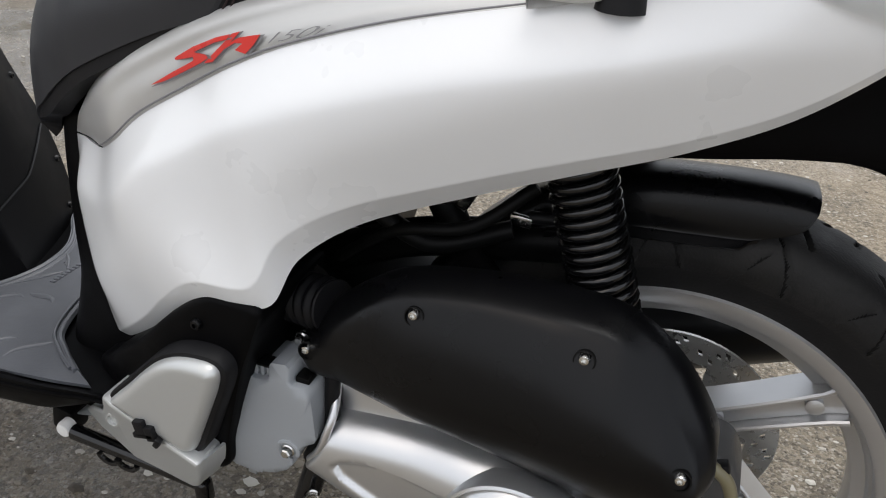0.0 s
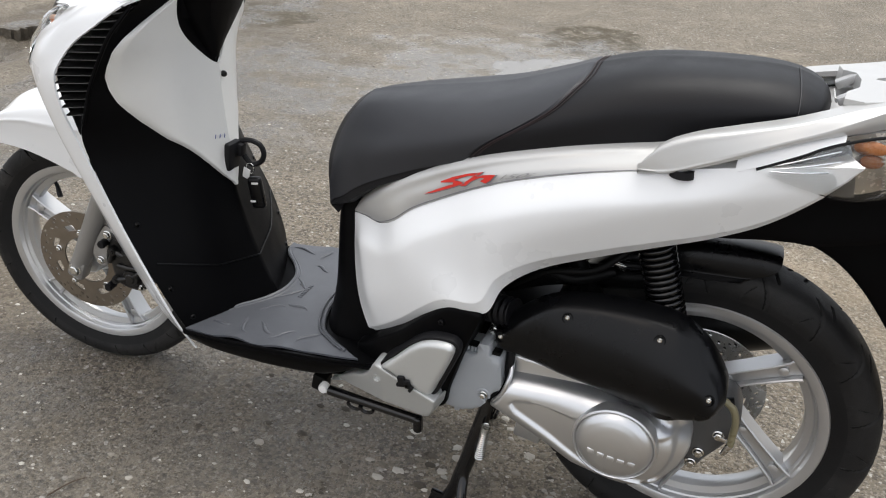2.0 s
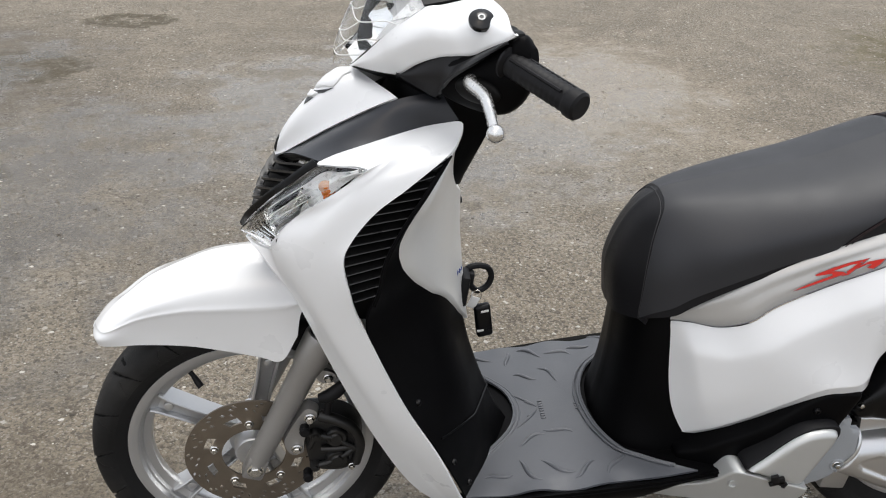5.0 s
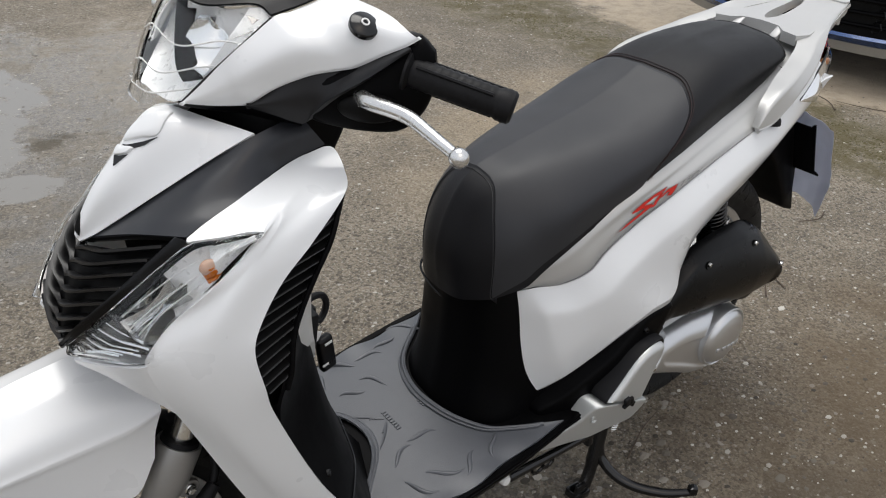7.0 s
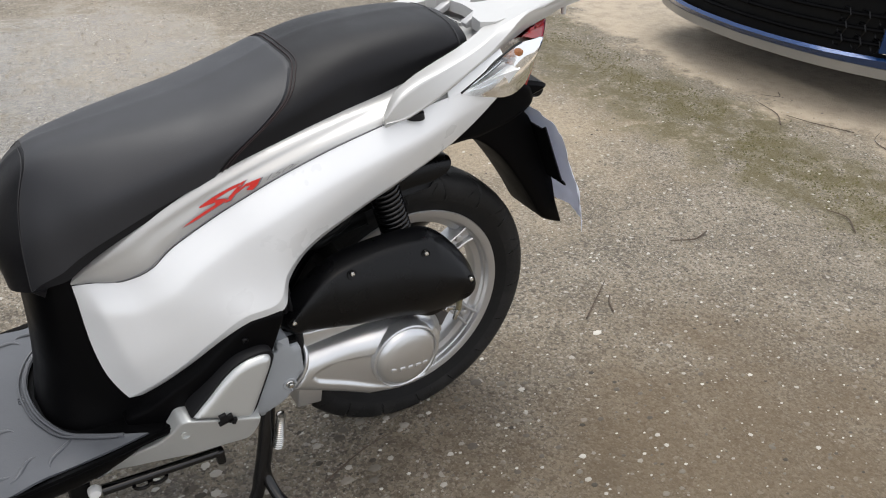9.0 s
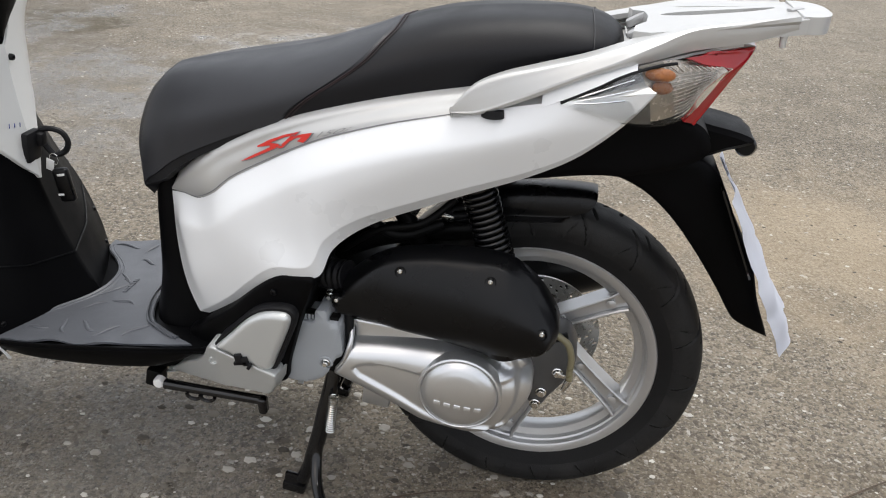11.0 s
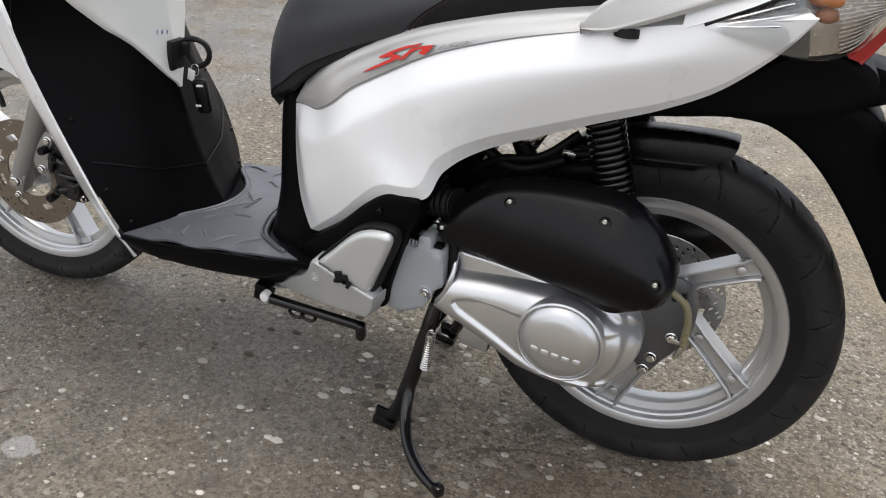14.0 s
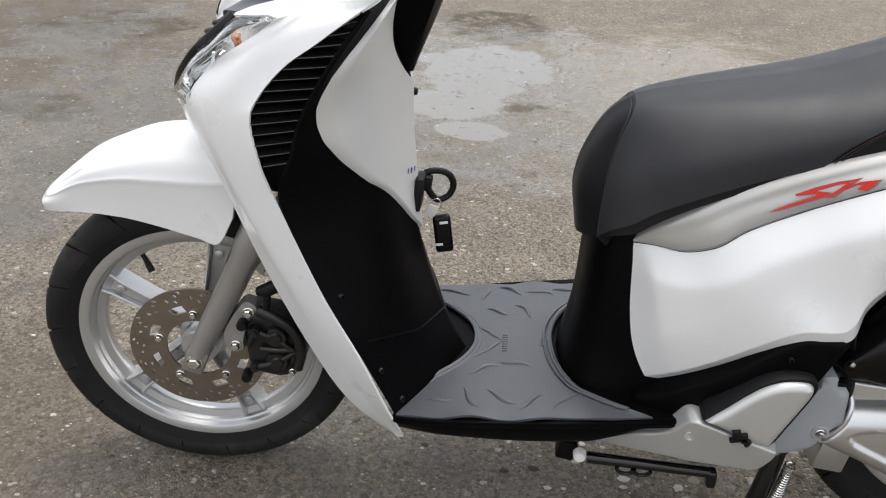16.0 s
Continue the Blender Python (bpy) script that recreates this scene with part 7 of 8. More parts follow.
part("breather_hose", tube(B(), cr([(0.700, -0.150, 0.420), (0.722, -0.150, 0.405), (0.732, -0.145, 0.375), (0.733, -0.140, 0.345), (0.734, -0.138, 0.325)], 24), 0.006, 10), HOSE, drive, "yellowed clear breather hose")
bm = B()
tube(bm, [(0.736, -0.138, 0.326), (0.732, -0.137, 0.318), (0.726, -0.136, 0.300)], [0.005, 0.006, 0.004], 10)
block(bm, pose(0.726, -0.130, 0.324, 0, 10, 0), 0.024, 0.004, 0.008, 0.001)
part("hose_end", bm, CHROME, drive)
# shock absorbers
for side in (-1, 1):
    shock = thing("shock_absorber", "", "")
    shock.parent = scooter
    sy = YC + side * 0.108
    t0, t1 = Vector((0.541, sy, 0.690)), Vector((0.622, sy, 0.440))
    part("damper", tube(B(), [t0.lerp(t1, t) for t in (0, 0.1, 0.12, 0.8, 0.82, 1)], [0.012, 0.012, 0.017, 0.017, 0.02, 0.018], 16), BLACKCASE, shock)
    d = (t1 - t0).normalized()
    s = Vector((0, 1, 0))
    w = d.cross(s)
    turns = np.linspace(0, 2 * math.pi * 20, 330)
    path = [t0.lerp(t1, 0.06 + 0.78 * k / 329) + 0.0255 * (math.cos(a) * s + math.sin(a) * w) for k, a in enumerate(turns)]
    part("coil_spring", tube(B(), path, 0.0043, 10), GLOSSBLACK, shock, "gloss black coil spring")
    for t in (0.05, 0.86):
        part("spring_seat", tube(B(), [t0.lerp(t1, t), t0.lerp(t1, t + 0.03)], [0.031, 0.029], 22), GLOSSBLACK, shock)
# silencer on the far side, seen through the wheel
bm = B()
tube(bm, [(0.42, 0.120, 0.260), (0.46, 0.125, 0.280), (0.50, 0.135, 0.300), (0.56, 0.140, 0.330), (0.80, 0.150, 0.430), (0.83, 0.150, 0.442)], [0.020, 0.022, 0.045, 0.060, 0.062, 0.045], 24)
silencer = part("silencer", bm, BLACKCASE, scooter, "satin black exhaust silencer")
bm = B()
tube(bm, [(0.825, 0.150, 0.440), (0.850, 0.150, 0.450)], [0.016, 0.016], 16)
part("tail_pipe", bm, STEEL, silencer)
# rear mudguard hugging the tyre
gx = np.array([0.400, 0.446, 0.512, 0.590, 0.640, 0.668, 0.682, 0.688])
g_low = np.array([0.440, 0.505, 0.552, 0.574, 0.580, 0.583, 0.585, 0.587])
g_top = np.array([0.486, 0.544, 0.598, 0.625, 0.632, 0.634, 0.633, 0.631])
tall, reach = g_top - g_low, np.array([0, 0, 0, 0, 0.25, 0.65, 0.9, 1.0])
section = [(-0.076, 0.0, 0), (-0.071, 0.03, 0.004), (-0.069, 0.10, 0.004), (-0.069, 0.45, 0.0), (-0.065, 0.78, 0), (-0.056, 0.95, 0), (-0.042, 1.0, 0), (-0.015, 0.96, 0), (0.015, 0.80, 0), (0.045, 0.40, 0), (0.055, -0.2, 0)]
g = loft([np.stack([gx + 0.008 * f + 0.045 * reach * min(1.0, max(0.0, f) / 0.6) ** 0.6, YC + 0.012 + y + 0 * gx, g_low + tall * f + up], 1) for y, f, up in section], 60, 44)
part("rear_mudguard", sheet(B(), g, 0.003), BLACKCASE, scooter, "satin black rear mudguard")

# --- stands ---
stand = thing("centre_stand", "", "")
stand.parent = scooter
for side in (-1, 1):
    f = lambda x, y, z, s=side: (x, YC - s * (y - YC), z)
    bm = B()
    tube(bm, [f(*q) for q in cr([(0.322, -0.130, 0.270), (0.312, -0.146, 0.215), (0.298, -0.156, 0.140), (0.280, -0.164, 0.070), (0.264, -0.168, 0.030)], 20)], [0.014] * 6 + [0.015] * 8 + [0.013] * 6, 14)
    leg = part("stand_leg", bm, GLOSSBLACK, stand, "gloss black stand leg")
    bm = B()
    block(bm, pose(0.250, f(0, -0.164, 0)[1], 0.014, 0, 8, 0), 0.044, 0.034, 0.020, 0.004)
    block(bm, pose(0.246, f(0, -0.172, 0)[1], 0.028, 0, 8, 0), 0.030, 0.010, 0.036, 0.004)
    part("stand_foot", bm, GLOSSBLACK, leg)
bm = B()
tube(bm, [(0.322, -0.14, 0.24), (0.322, 0.12, 0.24)], 0.012, 12)
part("cross_tube", bm, GLOSSBLACK, stand)
bm = B()
path = cr([(0.296, -0.160, 0.130), (0.296, -0.172, 0.095), (0.306, -0.205, 0.066), (0.330, -0.245, 0.050), (0.372, -0.290, 0.044), (0.416, -0.322, 0.046)], 30)
tube(bm, path, [0.0105] * 22 + list(np.linspace(0.0105, 0.008, 8)), 12)
block(bm, pose(0.420, -0.324, 0.052, 0, 0, -35), 0.020, 0.018, 0.022, 0.005)
part("stand_tang", bm, GLOSSBLACK, stand, "curved gloss black foot tang")
bm = B()
a = np.linspace(0, 2 * math.pi * 16, 240)
p0, p1 = Vector((0.330, -0.170, 0.240)), Vector((0.322, -0.168, 0.160))
tube(bm, [p0.lerp(p1, k / 239) + Vector((0.0075 * math.cos(q), 0.0075 * math.sin(q), 0)) for k, q in enumerate(a)], 0.0018, 6)
part("return_spring", bm, CHROME, stand, "bare steel return spring")
sidestand = thing("side_stand", "", "")
sidestand.parent = scooter
bm = B()
tube(bm, [(0.014, -0.176, 0.216), (0.10, -0.184, 0.221), (0.205, -0.192, 0.226)], [0.010, 0.009, 0.009], 14)
block(bm, pose(0.207, -0.192, 0.216, 0, -4, 0), 0.016, 0.020, 0.034, 0.006, 3)
part("stand_bar", bm, GLOSSBLACK, sidestand)
bm = B()
block(bm, pose(-0.018, -0.150, 0.212, 0, 10, 0), 0.030, 0.030, 0.036, 0.004)
part("stand_bracket", bm, DEEP, sidestand)
bm = B()
lathe(bm, [(0, -0.006), (0.0085, -0.004), (0.0105, 0), (0.0105, 0.01), (0, 0.01)], 20, pose(0.002, -0.180, 0.2185))
part("pivot_cap", bm, WHITETAG, sidestand, "white pivot cap")
bm = B()
a = np.linspace(0, math.pi, 12)
for x0 in (0.075, 0.100):
    tube(bm, [(x0 + 0.014 * math.cos(q), -0.190, 0.213 - 0.010 * math.sin(q)) for q in a], 0.0035, 8)
part("stand_loop", bm, GLOSSBLACK, sidestand)

# --- grab rail and rear rack ---
RT = [(0.514, -0.200, 0.793), (0.542, -0.197, 0.826), (0.580, -0.192, 0.845), (0.630, -0.182, 0.858), (0.689, -0.166, 0.873), (0.736, -0.150, 0.888), (0.783, -0.130, 0.907), (0.833, -0.112, 0.919), (0.900, -0.092, 0.929), (0.972, -0.076, 0.940)]
RB = [(0.516, -0.202, 0.790), (0.556, -0.203, 0.792), (0.597, -0.199, 0.807), (0.640, -0.192, 0.825), (0.690, -0.180, 0.847), (0.736, -0.165, 0.862), (0.786, -0.143, 0.873), (0.837, -0.119, 0.885), (0.905, -0.098, 0.896), (0.974, -0.082, 0.908)]
RC = [(0.516, -0.202, 0.791), (0.552, -0.205, 0.798), (0.594, -0.202, 0.815), (0.640, -0.196, 0.835), (0.693, -0.184, 0.857), (0.735, -0.170, 0.873), (0.783, -0.150, 0.894), (0.832, -0.128, 0.914), (0.899, -0.104, 0.9225), (0.969, -0.086, 0.931)]
RT = RT[:6] + [(0.780, -0.128, 0.902), (0.832, -0.114, 0.9145), (0.899, -0.096, 0.923), (0.970, -0.080, 0.9315)]
RI = [np.array(a) + [0.006 if k == 0 else 0, 0.014 + 0.020 * min(1, k / 3), -0.001] for k, a in enumerate(RT)]
RB, RC, RT, RI = (np.array(q) for q in (RB, RC, RT, RI))
RB[9, 2] = 0.915
rail_grid = loft([RB, RB + (RC - RB) * 0.5 + [0, -0.002, 0], RC + (RB - RC) * 0.08, RC + (RT - RC) * 0.10, RC + (RT - RC) * 0.6 + [0, -0.001, 0.002], RT, RI], 80, 25)
rack = thing("grab_rail", "", "")
rack.parent = scooter
for side in (-1, 1):
    part("rail_arm", sheet(B(), rail_grid if side < 0 else mirror(rail_grid), 0.008), SATIN, rack, "silver-white grab rail arm")
    bm = B()
    tube(bm, [(0.575, YC + side * 0.180, 0.788), (0.575, YC + side * 0.180, 0.798)], [0.017, 0.015], 18)
    part("rail_grommet", bm, RUBBER, rack)


def deck(outline, holes, z_of, thick, name):
    """A plate with slots right through it, its top on z_of(x, y)."""
    loops = [np.array(outline, float)] + holes
    pts, edges = [], []
    for q in loops:
        base = len(pts)
        pts += [Vector(v) for v in q]
        edges += [(base + i, base + (i + 1) % len(q)) for i in range(len(q))]
    made, _, tris, _, _, _ = delaunay_2d_cdt(pts, edges, [], 1, 1e-6)

    def within(c, q):
        x, y, odd = c[0], c[1], False
        for (xa, ya), (xb, yb) in zip(q, np.roll(q, -1, 0)):
            if (ya > y) != (yb > y) and x < (xb - xa) * (y - ya) / (yb - ya) + xa:
                odd = not odd
        return odd
    bm = B()
    top = [bm.verts.new((v.x, YC + v.y, z_of(v.x, v.y))) for v in made]
    low = [bm.verts.new((v.x, YC + v.y, z_of(v.x, v.y) - thick)) for v in made]
    count = collections.Counter()
    kept = []
    for f in tris:
        c = sum((made[i] for i in f), Vector((0, 0))) / len(f)
        if not any(within(c, h) for h in holes):
            kept.append(f)
            for i in range(len(f)):
                count[frozenset((f[i], f[(i + 1) % len(f)]))] += 1
    for f in kept:
        bm.faces.new([top[i] for i in f])
        bm.faces.new([low[i] for i in reversed(f)])
        for i in range(len(f)):
            a, c = f[i], f[(i + 1) % len(f)]
            if count[frozenset((a, c))] == 1:
                bm.faces.new((top[a], low[a], low[c], top[c]))
    return part(name, bm, SATIN, rack, sharp=30)


half = [(0.776, 0.0), (0.772, 0.040), (0.756, 0.060), (0.752, 0.092), (0.775, 0.106), (0.830, 0.098), (0.900, 0.086), (0.972, 0.072), (0.984, 0.069), (0.986, 0.0)]
slot = cr([(0.795, 0.000), (0.825, -0.010), (0.870, -0.008), (0.920, 0.000), (0.952, 0.014), (0.948, 0.024), (0.890, 0.022), (0.835, 0.020), (0.803, 0.012)], 40, closed=True)
deck([(x, -y) for x, y in half] + [(x, y) for x, y in half[::-1][1:-1]], [slot], lambda x, y: 0.9035 + 0.125 * (x - 0.76) + 0.002 * math.cos(y * 22), 0.020, "rack_deck")
arc = [(0.990 + 0.034 * math.cos(a), 0.064 * math.sin(a) ** 0.7) for a in np.linspace(0, math.pi / 2, 12)]
end = [(0.978, 0.0), (0.978, 0.064)] + arc[::-1]
deck([(x, -y) for x, y in end] + [(x, y) for x, y in end[::-1][1:-1]], [], lambda x, y: 0.9345 + 0.02 * (x - 0.985), 0.024, "rack_end")
bm = B()
tube(bm, [(0.956, -0.080, 0.915), (0.957, -0.081, 0.892)], [0.0055, 0.0045], 12)
part("rack_pin", bm, SATIN, rack)
# the slot is a block in the shaded rail colour, not cut in
bm = B()
block(bm, pose(0.978, YC - 0.006, 0.9330, 0, -3, 35), 0.024, 0.011, 0.005, 0.001)
part("rack_slot", bm, RAILSHADE, rack)
# stepped bracket between the seat's tail and the rack
for dy, w in ((-0.045, 0.018), (0.045, 0.018)):
    bm = B()
    block(bm, pose(0.764, YC + dy, 0.893, 0, -32, 0), 0.034, w, 0.012, 0.003)
    part("seat_bracket", bm, RAILSHADE, rack)
tt = [[(0.700, -0.120, 0.852), (0.780, -0.132, 0.868), (0.850, -0.108, 0.884), (0.905, -0.088, 0.894)], [(0.700, -0.060, 0.860), (0.780, -0.070, 0.874), (0.850, -0.056, 0.889), (0.908, -0.044, 0.897)], [(0.700, 0, 0.862), (0.780, 0, 0.876), (0.850, 0, 0.890), (0.910, 0, 0.898)]]
part("tail_top_cover", sheet(B(), both(loft(tt, 20, 9)), 0.004), SATIN, rack, "silver cover under the rack")
# small plain mark on the seat's tail
bm = B()
for k in range(5):
    block(bm, pose(0.7475, -0.050 + k * 0.011, 0.884, 0, -24, 12 - 5 * k), 0.0012, 0.007, 0.008)
part("seat_mark_bar", bm, WHITETAG, seat)

# --- tail lamp ---
tail = thing("tail_lamp", "", "")
tail.parent = scooter
TU = [(0.665, -0.189, 0.814), (0.707, -0.180, 0.835), (0.757, -0.166, 0.858), (0.809, -0.148, 0.871), (0.854, -0.128, 0.868), (0.890, -0.108, 0.864)]
TL = [(0.666, -0.190, 0.812), (0.720, -0.188, 0.800), (0.782, -0.167, 0.786), (0.835, -0.142, 0.794), (0.867, -0.125, 0.830), (0.889, -0.110, 0.861)]
TMd = [np.array(a) * 0.5 + np.array(c) * 0.5 + [0.004, -0.007 if 0 < k < 5 else 0, 0] for k, (a, c) in enumerate(zip(TU, TL))]
tg = loft([TL, TMd, TU], 50, 14)
for side in (-1, 1):
    flip = (lambda q: q) if side < 0 else mirror
    lens = part("clear_lens", sheet(B(), flip(tg), 0.0025), GLASS, tail, "clear ribbed lens")
    part("lens_reflector", sheet(B(), flip(tg[:, 22:] + np.array([-0.006, 0.020, 0])), 0.002), TAILBOWL, lens)
    # front part of the reflector in the darker, shade-coloured copy
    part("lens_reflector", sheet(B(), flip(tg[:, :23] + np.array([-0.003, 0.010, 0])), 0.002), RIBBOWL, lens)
    for w in (0.55, 0.72, 0.88):
        p = sample(tg, np.linspace(0.06, 0.40, 12), np.full(12, w)) + np.array([-0.001, 0.004, 0])
        part("lens_rib", tube(B(), p * [1, -side, 1] + [0, (1 + side) * YC, 0], 0.0012, 6), REFLECT, lens)
    part("amber_lamp", ball(B(), np.array([0.800, -0.149, 0.838]) * [1, -side, 1] + [0, (1 + side) * YC, 0], 0.012, 14, 8, (1.2, 0.5, 0.8)), DULLAMBER, lens, "amber signal bulb")
    part("amber_lamp", ball(B(), np.array([0.794, -0.152, 0.856]) * [1, -side, 1] + [0, (1 + side) * YC, 0], 0.014, 14, 8, (1.5, 0.4, 0.7)), DULLAMBER, lens, "amber signal bulb")
    # fine ribs along the lens towards its rear corner
    for w in np.linspace(0.06, 0.84, 13):
        p = sample(tg, np.linspace(0.56, 0.965, 16), np.full(16, w)) + np.array([-0.001, 0.003, 0])
        part("lens_rib", tube(B(), p * [1, -side, 1] + [0, (1 + side) * YC, 0], 0.0008, 6), TAILBOWL, lens)
    for t in np.linspace(0.55, 0.92, 11):
        p = sample(tg, np.full(6, t) + np.linspace(0, 0.03, 6), np.linspace(0.97, 0.86, 6)) + np.array([-0.001, 0.002, 0])
        part("lens_tooth", tube(B(), p * [1, -side, 1] + [0, (1 + side) * YC, 0], 0.0014, 6), TAILBOWL, lens)
    fill = loft([[(0.640, -0.191, 0.806), (0.675, -0.187, 0.822), (0.720, -0.177, 0.8435), (0.762, -0.163, 0.8625)], [(0.640, -0.184, 0.826), (0.675, -0.176, 0.842), (0.720, -0.164, 0.860), (0.762, -0.150, 0.872)]], 24, 5)
    part("tail_side_trim", sheet(B(), flip(fill), 0.003), WHITE, tail, "white trim above the lens")
    line = cr(TU, 30)[:19] + np.array([0, 0.001, 0.0005])
    part("lens_trim", tube(B(), line * [1, -side, 1] + [0, (1 + side) * YC, 0], 0.0022, 8), BLACKCASE, lens)
red_l = [(0.826, -0.134, 0.878), (0.854, -0.124, 0.869), (0.889, -0.110, 0.862), (0.873, -0.122, 0.838), (0.838, -0.137, 0.790)]
red_s = [(0.874, -0.095, 0.884), (0.919, -0.066, 0.887), (0.924, -0.061, 0.878), (0.900, -0.080, 0.845), (0.857, -0.105, 0.780)]
red_c = [(0.880, 0, 0.886), (0.922, 0, 0.885), (0.934, 0, 0.876), (0.898, 0, 0.818), (0.864, 0, 0.780)]
red_m = [np.array(a) * 0.5 + np.array(c) * 0.5 + [0.003, -0.002, 0.0] for a, c in zip(red_l, red_s)]
part("red_lens", sheet(B(), both(loft([red_l, red_m, red_s, red_c], 40, 17)), 0.004), REDLENS, tail, "red tail lamp lens")

# --- black tail underside, plate carrier and covered plate ---
bm = prism(B(), [(0.560, 0.650), (0.603, 0.658), (0.655, 0.667), (0.701, 0.676), (0.740, 0.681), (0.768, 0.682), (0.800, 0.690), (0.850, 0.706), (0.890, 0.735), (0.880, 0.772), (0.845, 0.790), (0.800, 0.800), (0.760, 0.778), (0.700, 0.735), (0.634, 0.700)], [(0.010, YC + 0.098), (0.0, YC + 0.086), (0.0, YC - 0.086), (0.004, YC - 0.094), (0.012, YC - 0.098)], None, 80)
under = part("tail_underside", bm, BLACK, scooter, "matt black tail underside")
bm = plate([(0.720, 0.674), (0.745, 0.671), (0.771, 0.668), (0.802, 0.655), (0.829, 0.637), (0.859, 0.610), (0.891, 0.574), (0.920, 0.537), (0.951, 0.494), (0.976, 0.456), (0.994, 0.438), (1.040, 0.419), (1.044, 0.424), (1.018, 0.482), (0.996, 0.547), (0.962, 0.605), (0.932, 0.664), (0.910, 0.696), (0.870, 0.716), (0.760, 0.716)], lambda x, z: YC - 0.060, YC + 0.052, ((0, 0.007), (0.002, 0.003), (0.006, 0)), 0.02, 120)
carrier = part("plate_carrier", bm, BLACK, scooter, "matt black number plate carrier")
bm = prism(B(), [(0.845, 0.770), (0.900, 0.767), (0.946, 0.757), (0.958, 0.748), (0.952, 0.738), (0.920, 0.726), (0.885, 0.712), (0.840, 0.712)], [(0.016, YC + 0.052), (0.006, YC + 0.036), (0.0, YC + 0.010), (0.0, YC - 0.030), (0.003, YC - 0.048), (0.010, YC - 0.056)], None, 60)
part("tail_shelf", bm, BLACK, carrier)
bm = B()
lathe(bm, [(0, -0.026), (0.012, -0.026), (0.016, -0.020), (0.016, 0.020), (0.012, 0.026), (0, 0.026)], 22, pose(0.950, -0.020, 0.731))
part("plate_lamp", bm, BLACKCASE, carrier)
bm = B()
block(bm, pose(0.905, -0.040, 0.660, 0, -22, 0), 0.03, 0.05, 0.03, 0.006)
block(bm, pose(0.925, -0.040, 0.610, 0, -22, 0), 0.03, 0.05, 0.05, 0.006)
part("plate_bracket", bm, BLACK, carrier)


def plate_at(y, d, off):
    """A place on the tilted plate: y across, d metres down its slope, off metres behind it."""
    a = radians(26)
    return (0.914 + d * math.sin(a) + off * math.cos(a), YC + y, 0.688 - d * math.cos(a) + off * math.sin(a))


bm = B()
vs4 = []
for off in (-0.0015, 0.0015):
    ring = []
    for cy, cd, a0 in ((0.087, 0.010, 0), (0.087, 0.150, 90), (-0.112, 0.150, 180), (-0.112, 0.010, 270)):
        for t in (0, 30, 60, 90):
            a = radians(a0 + t)
            ring.append(bm.verts.new(plate_at(cy + 0.010 * math.cos(a), cd + 0.010 * math.sin(a), off)))
    vs4.append(ring)
bm.faces.new(vs4[0])
bm.faces.new(vs4[1][::-1])
for k in range(16):
    bm.faces.new((vs4[0][k], vs4[1][k], vs4[1][(k + 1) % 16], vs4[0][(k + 1) % 16]))
plate = part("number_plate", bm, GLOSSBLACK, scooter, "number plate seen from its dark back")
rows = []
for i in range(26):
    y = -0.148 + 0.216 * i / 25
    row = []
    for j in range(32):
        d = -0.004 + 0.296 * j / 31
        w = noise.noise(Vector((y * 22, d * 14, 4.0))) * 0.010 + noise.noise(Vector((y * 60, d * 30, 8.0))) * 0.004
        curl = 0.035 * max(0, (d - 0.17) / 0.13) ** 1.6 * (0.4 + 0.6 * math.cos(y * 12))
        row.append(plate_at(y * (1 - 0.22 * max(0, d - 0.16) / 0.13), d + 0.012 * math.sin(y * 30), 0.006 + abs(w) + curl * 0.35 + 0.021 * min(1.0, (y + 0.148) / 0.030) * min(1.0, 0.35 + d / 0.22)))
    rows.append(row)
g = np.array(rows)
part("paper_cover", sheet(B(), g, 0.0006), PAPER, plate, "crumpled white paper over the plate", sharp=80)

# --- decals on the strip: red logo strokes and the grey model number ---
SN = normals(STRIP)


def on_strip(u, v, lift=0.0012):
    return sample(STRIP, u, v) + sample(SN, u, v) * lift


def stroke(pts, mat, name, lift=0.0012):
    """A flat decal shape, laid on the strip by its outline in (u, v)."""
    bm = B()
    o = [bm.verts.new(on_strip(u, v, lift)) for u, v in pts]
    bm.faces.new(o)
    return part(name, bm, mat, decal)


decal = thing("side_decal", "", "")
decal.parent = scooter
LOGO = [
    [(0.3443, 0.259), (0.375, 0.276), (0.4175, 0.28), (0.4214, 0.318), (0.3946, 0.393), (0.3954, 0.431), (0.4293, 0.452), (0.4647, 0.435), (0.4843, 0.397), (0.4757, 0.343), (0.4599, 0.372), (0.4356, 0.372), (0.4261, 0.372), (0.4395, 0.276), (0.4395, 0.23), (0.4253, 0.218), (0.3938, 0.218), (0.3639, 0.226)],
    [(0.4875, 0.397), (0.4977, 0.385), (0.4403, 0.167), (0.4285, 0.197)],
    [(0.4678, 0.28), (0.4914, 0.31), (0.5032, 0.289), (0.5174, 0.259), (0.5016, 0.163), (0.4843, 0.10), (0.4773, 0.188), (0.4914, 0.23), (0.4828, 0.268), (0.4607, 0.238)],
]
for pts in LOGO:
    c = np.mean(pts, axis=0)
    stroke([(c[0] + (u - c[0]) * 1.06 + 0.002, c[1] + (v - c[1]) * 1.12 - 0.012) for u, v in pts], OUTLINE, "logo_outline", 0.0026)
    stroke(pts, RED, "logo_stroke", 0.0034)
txt = bpy.data.curves.new("model_number", "FONT")
txt.body, txt.size, txt.shear, txt.extrude, txt.offset = "150i", 0.024, 0.35, 0.0003, -0.0004
tmp = new("model_number_text", txt)
me = bpy.data.meshes.new_from_object(tmp)
bpy.data.objects.remove(tmp)
bm = bmesh.new()
bm.from_mesh(me)
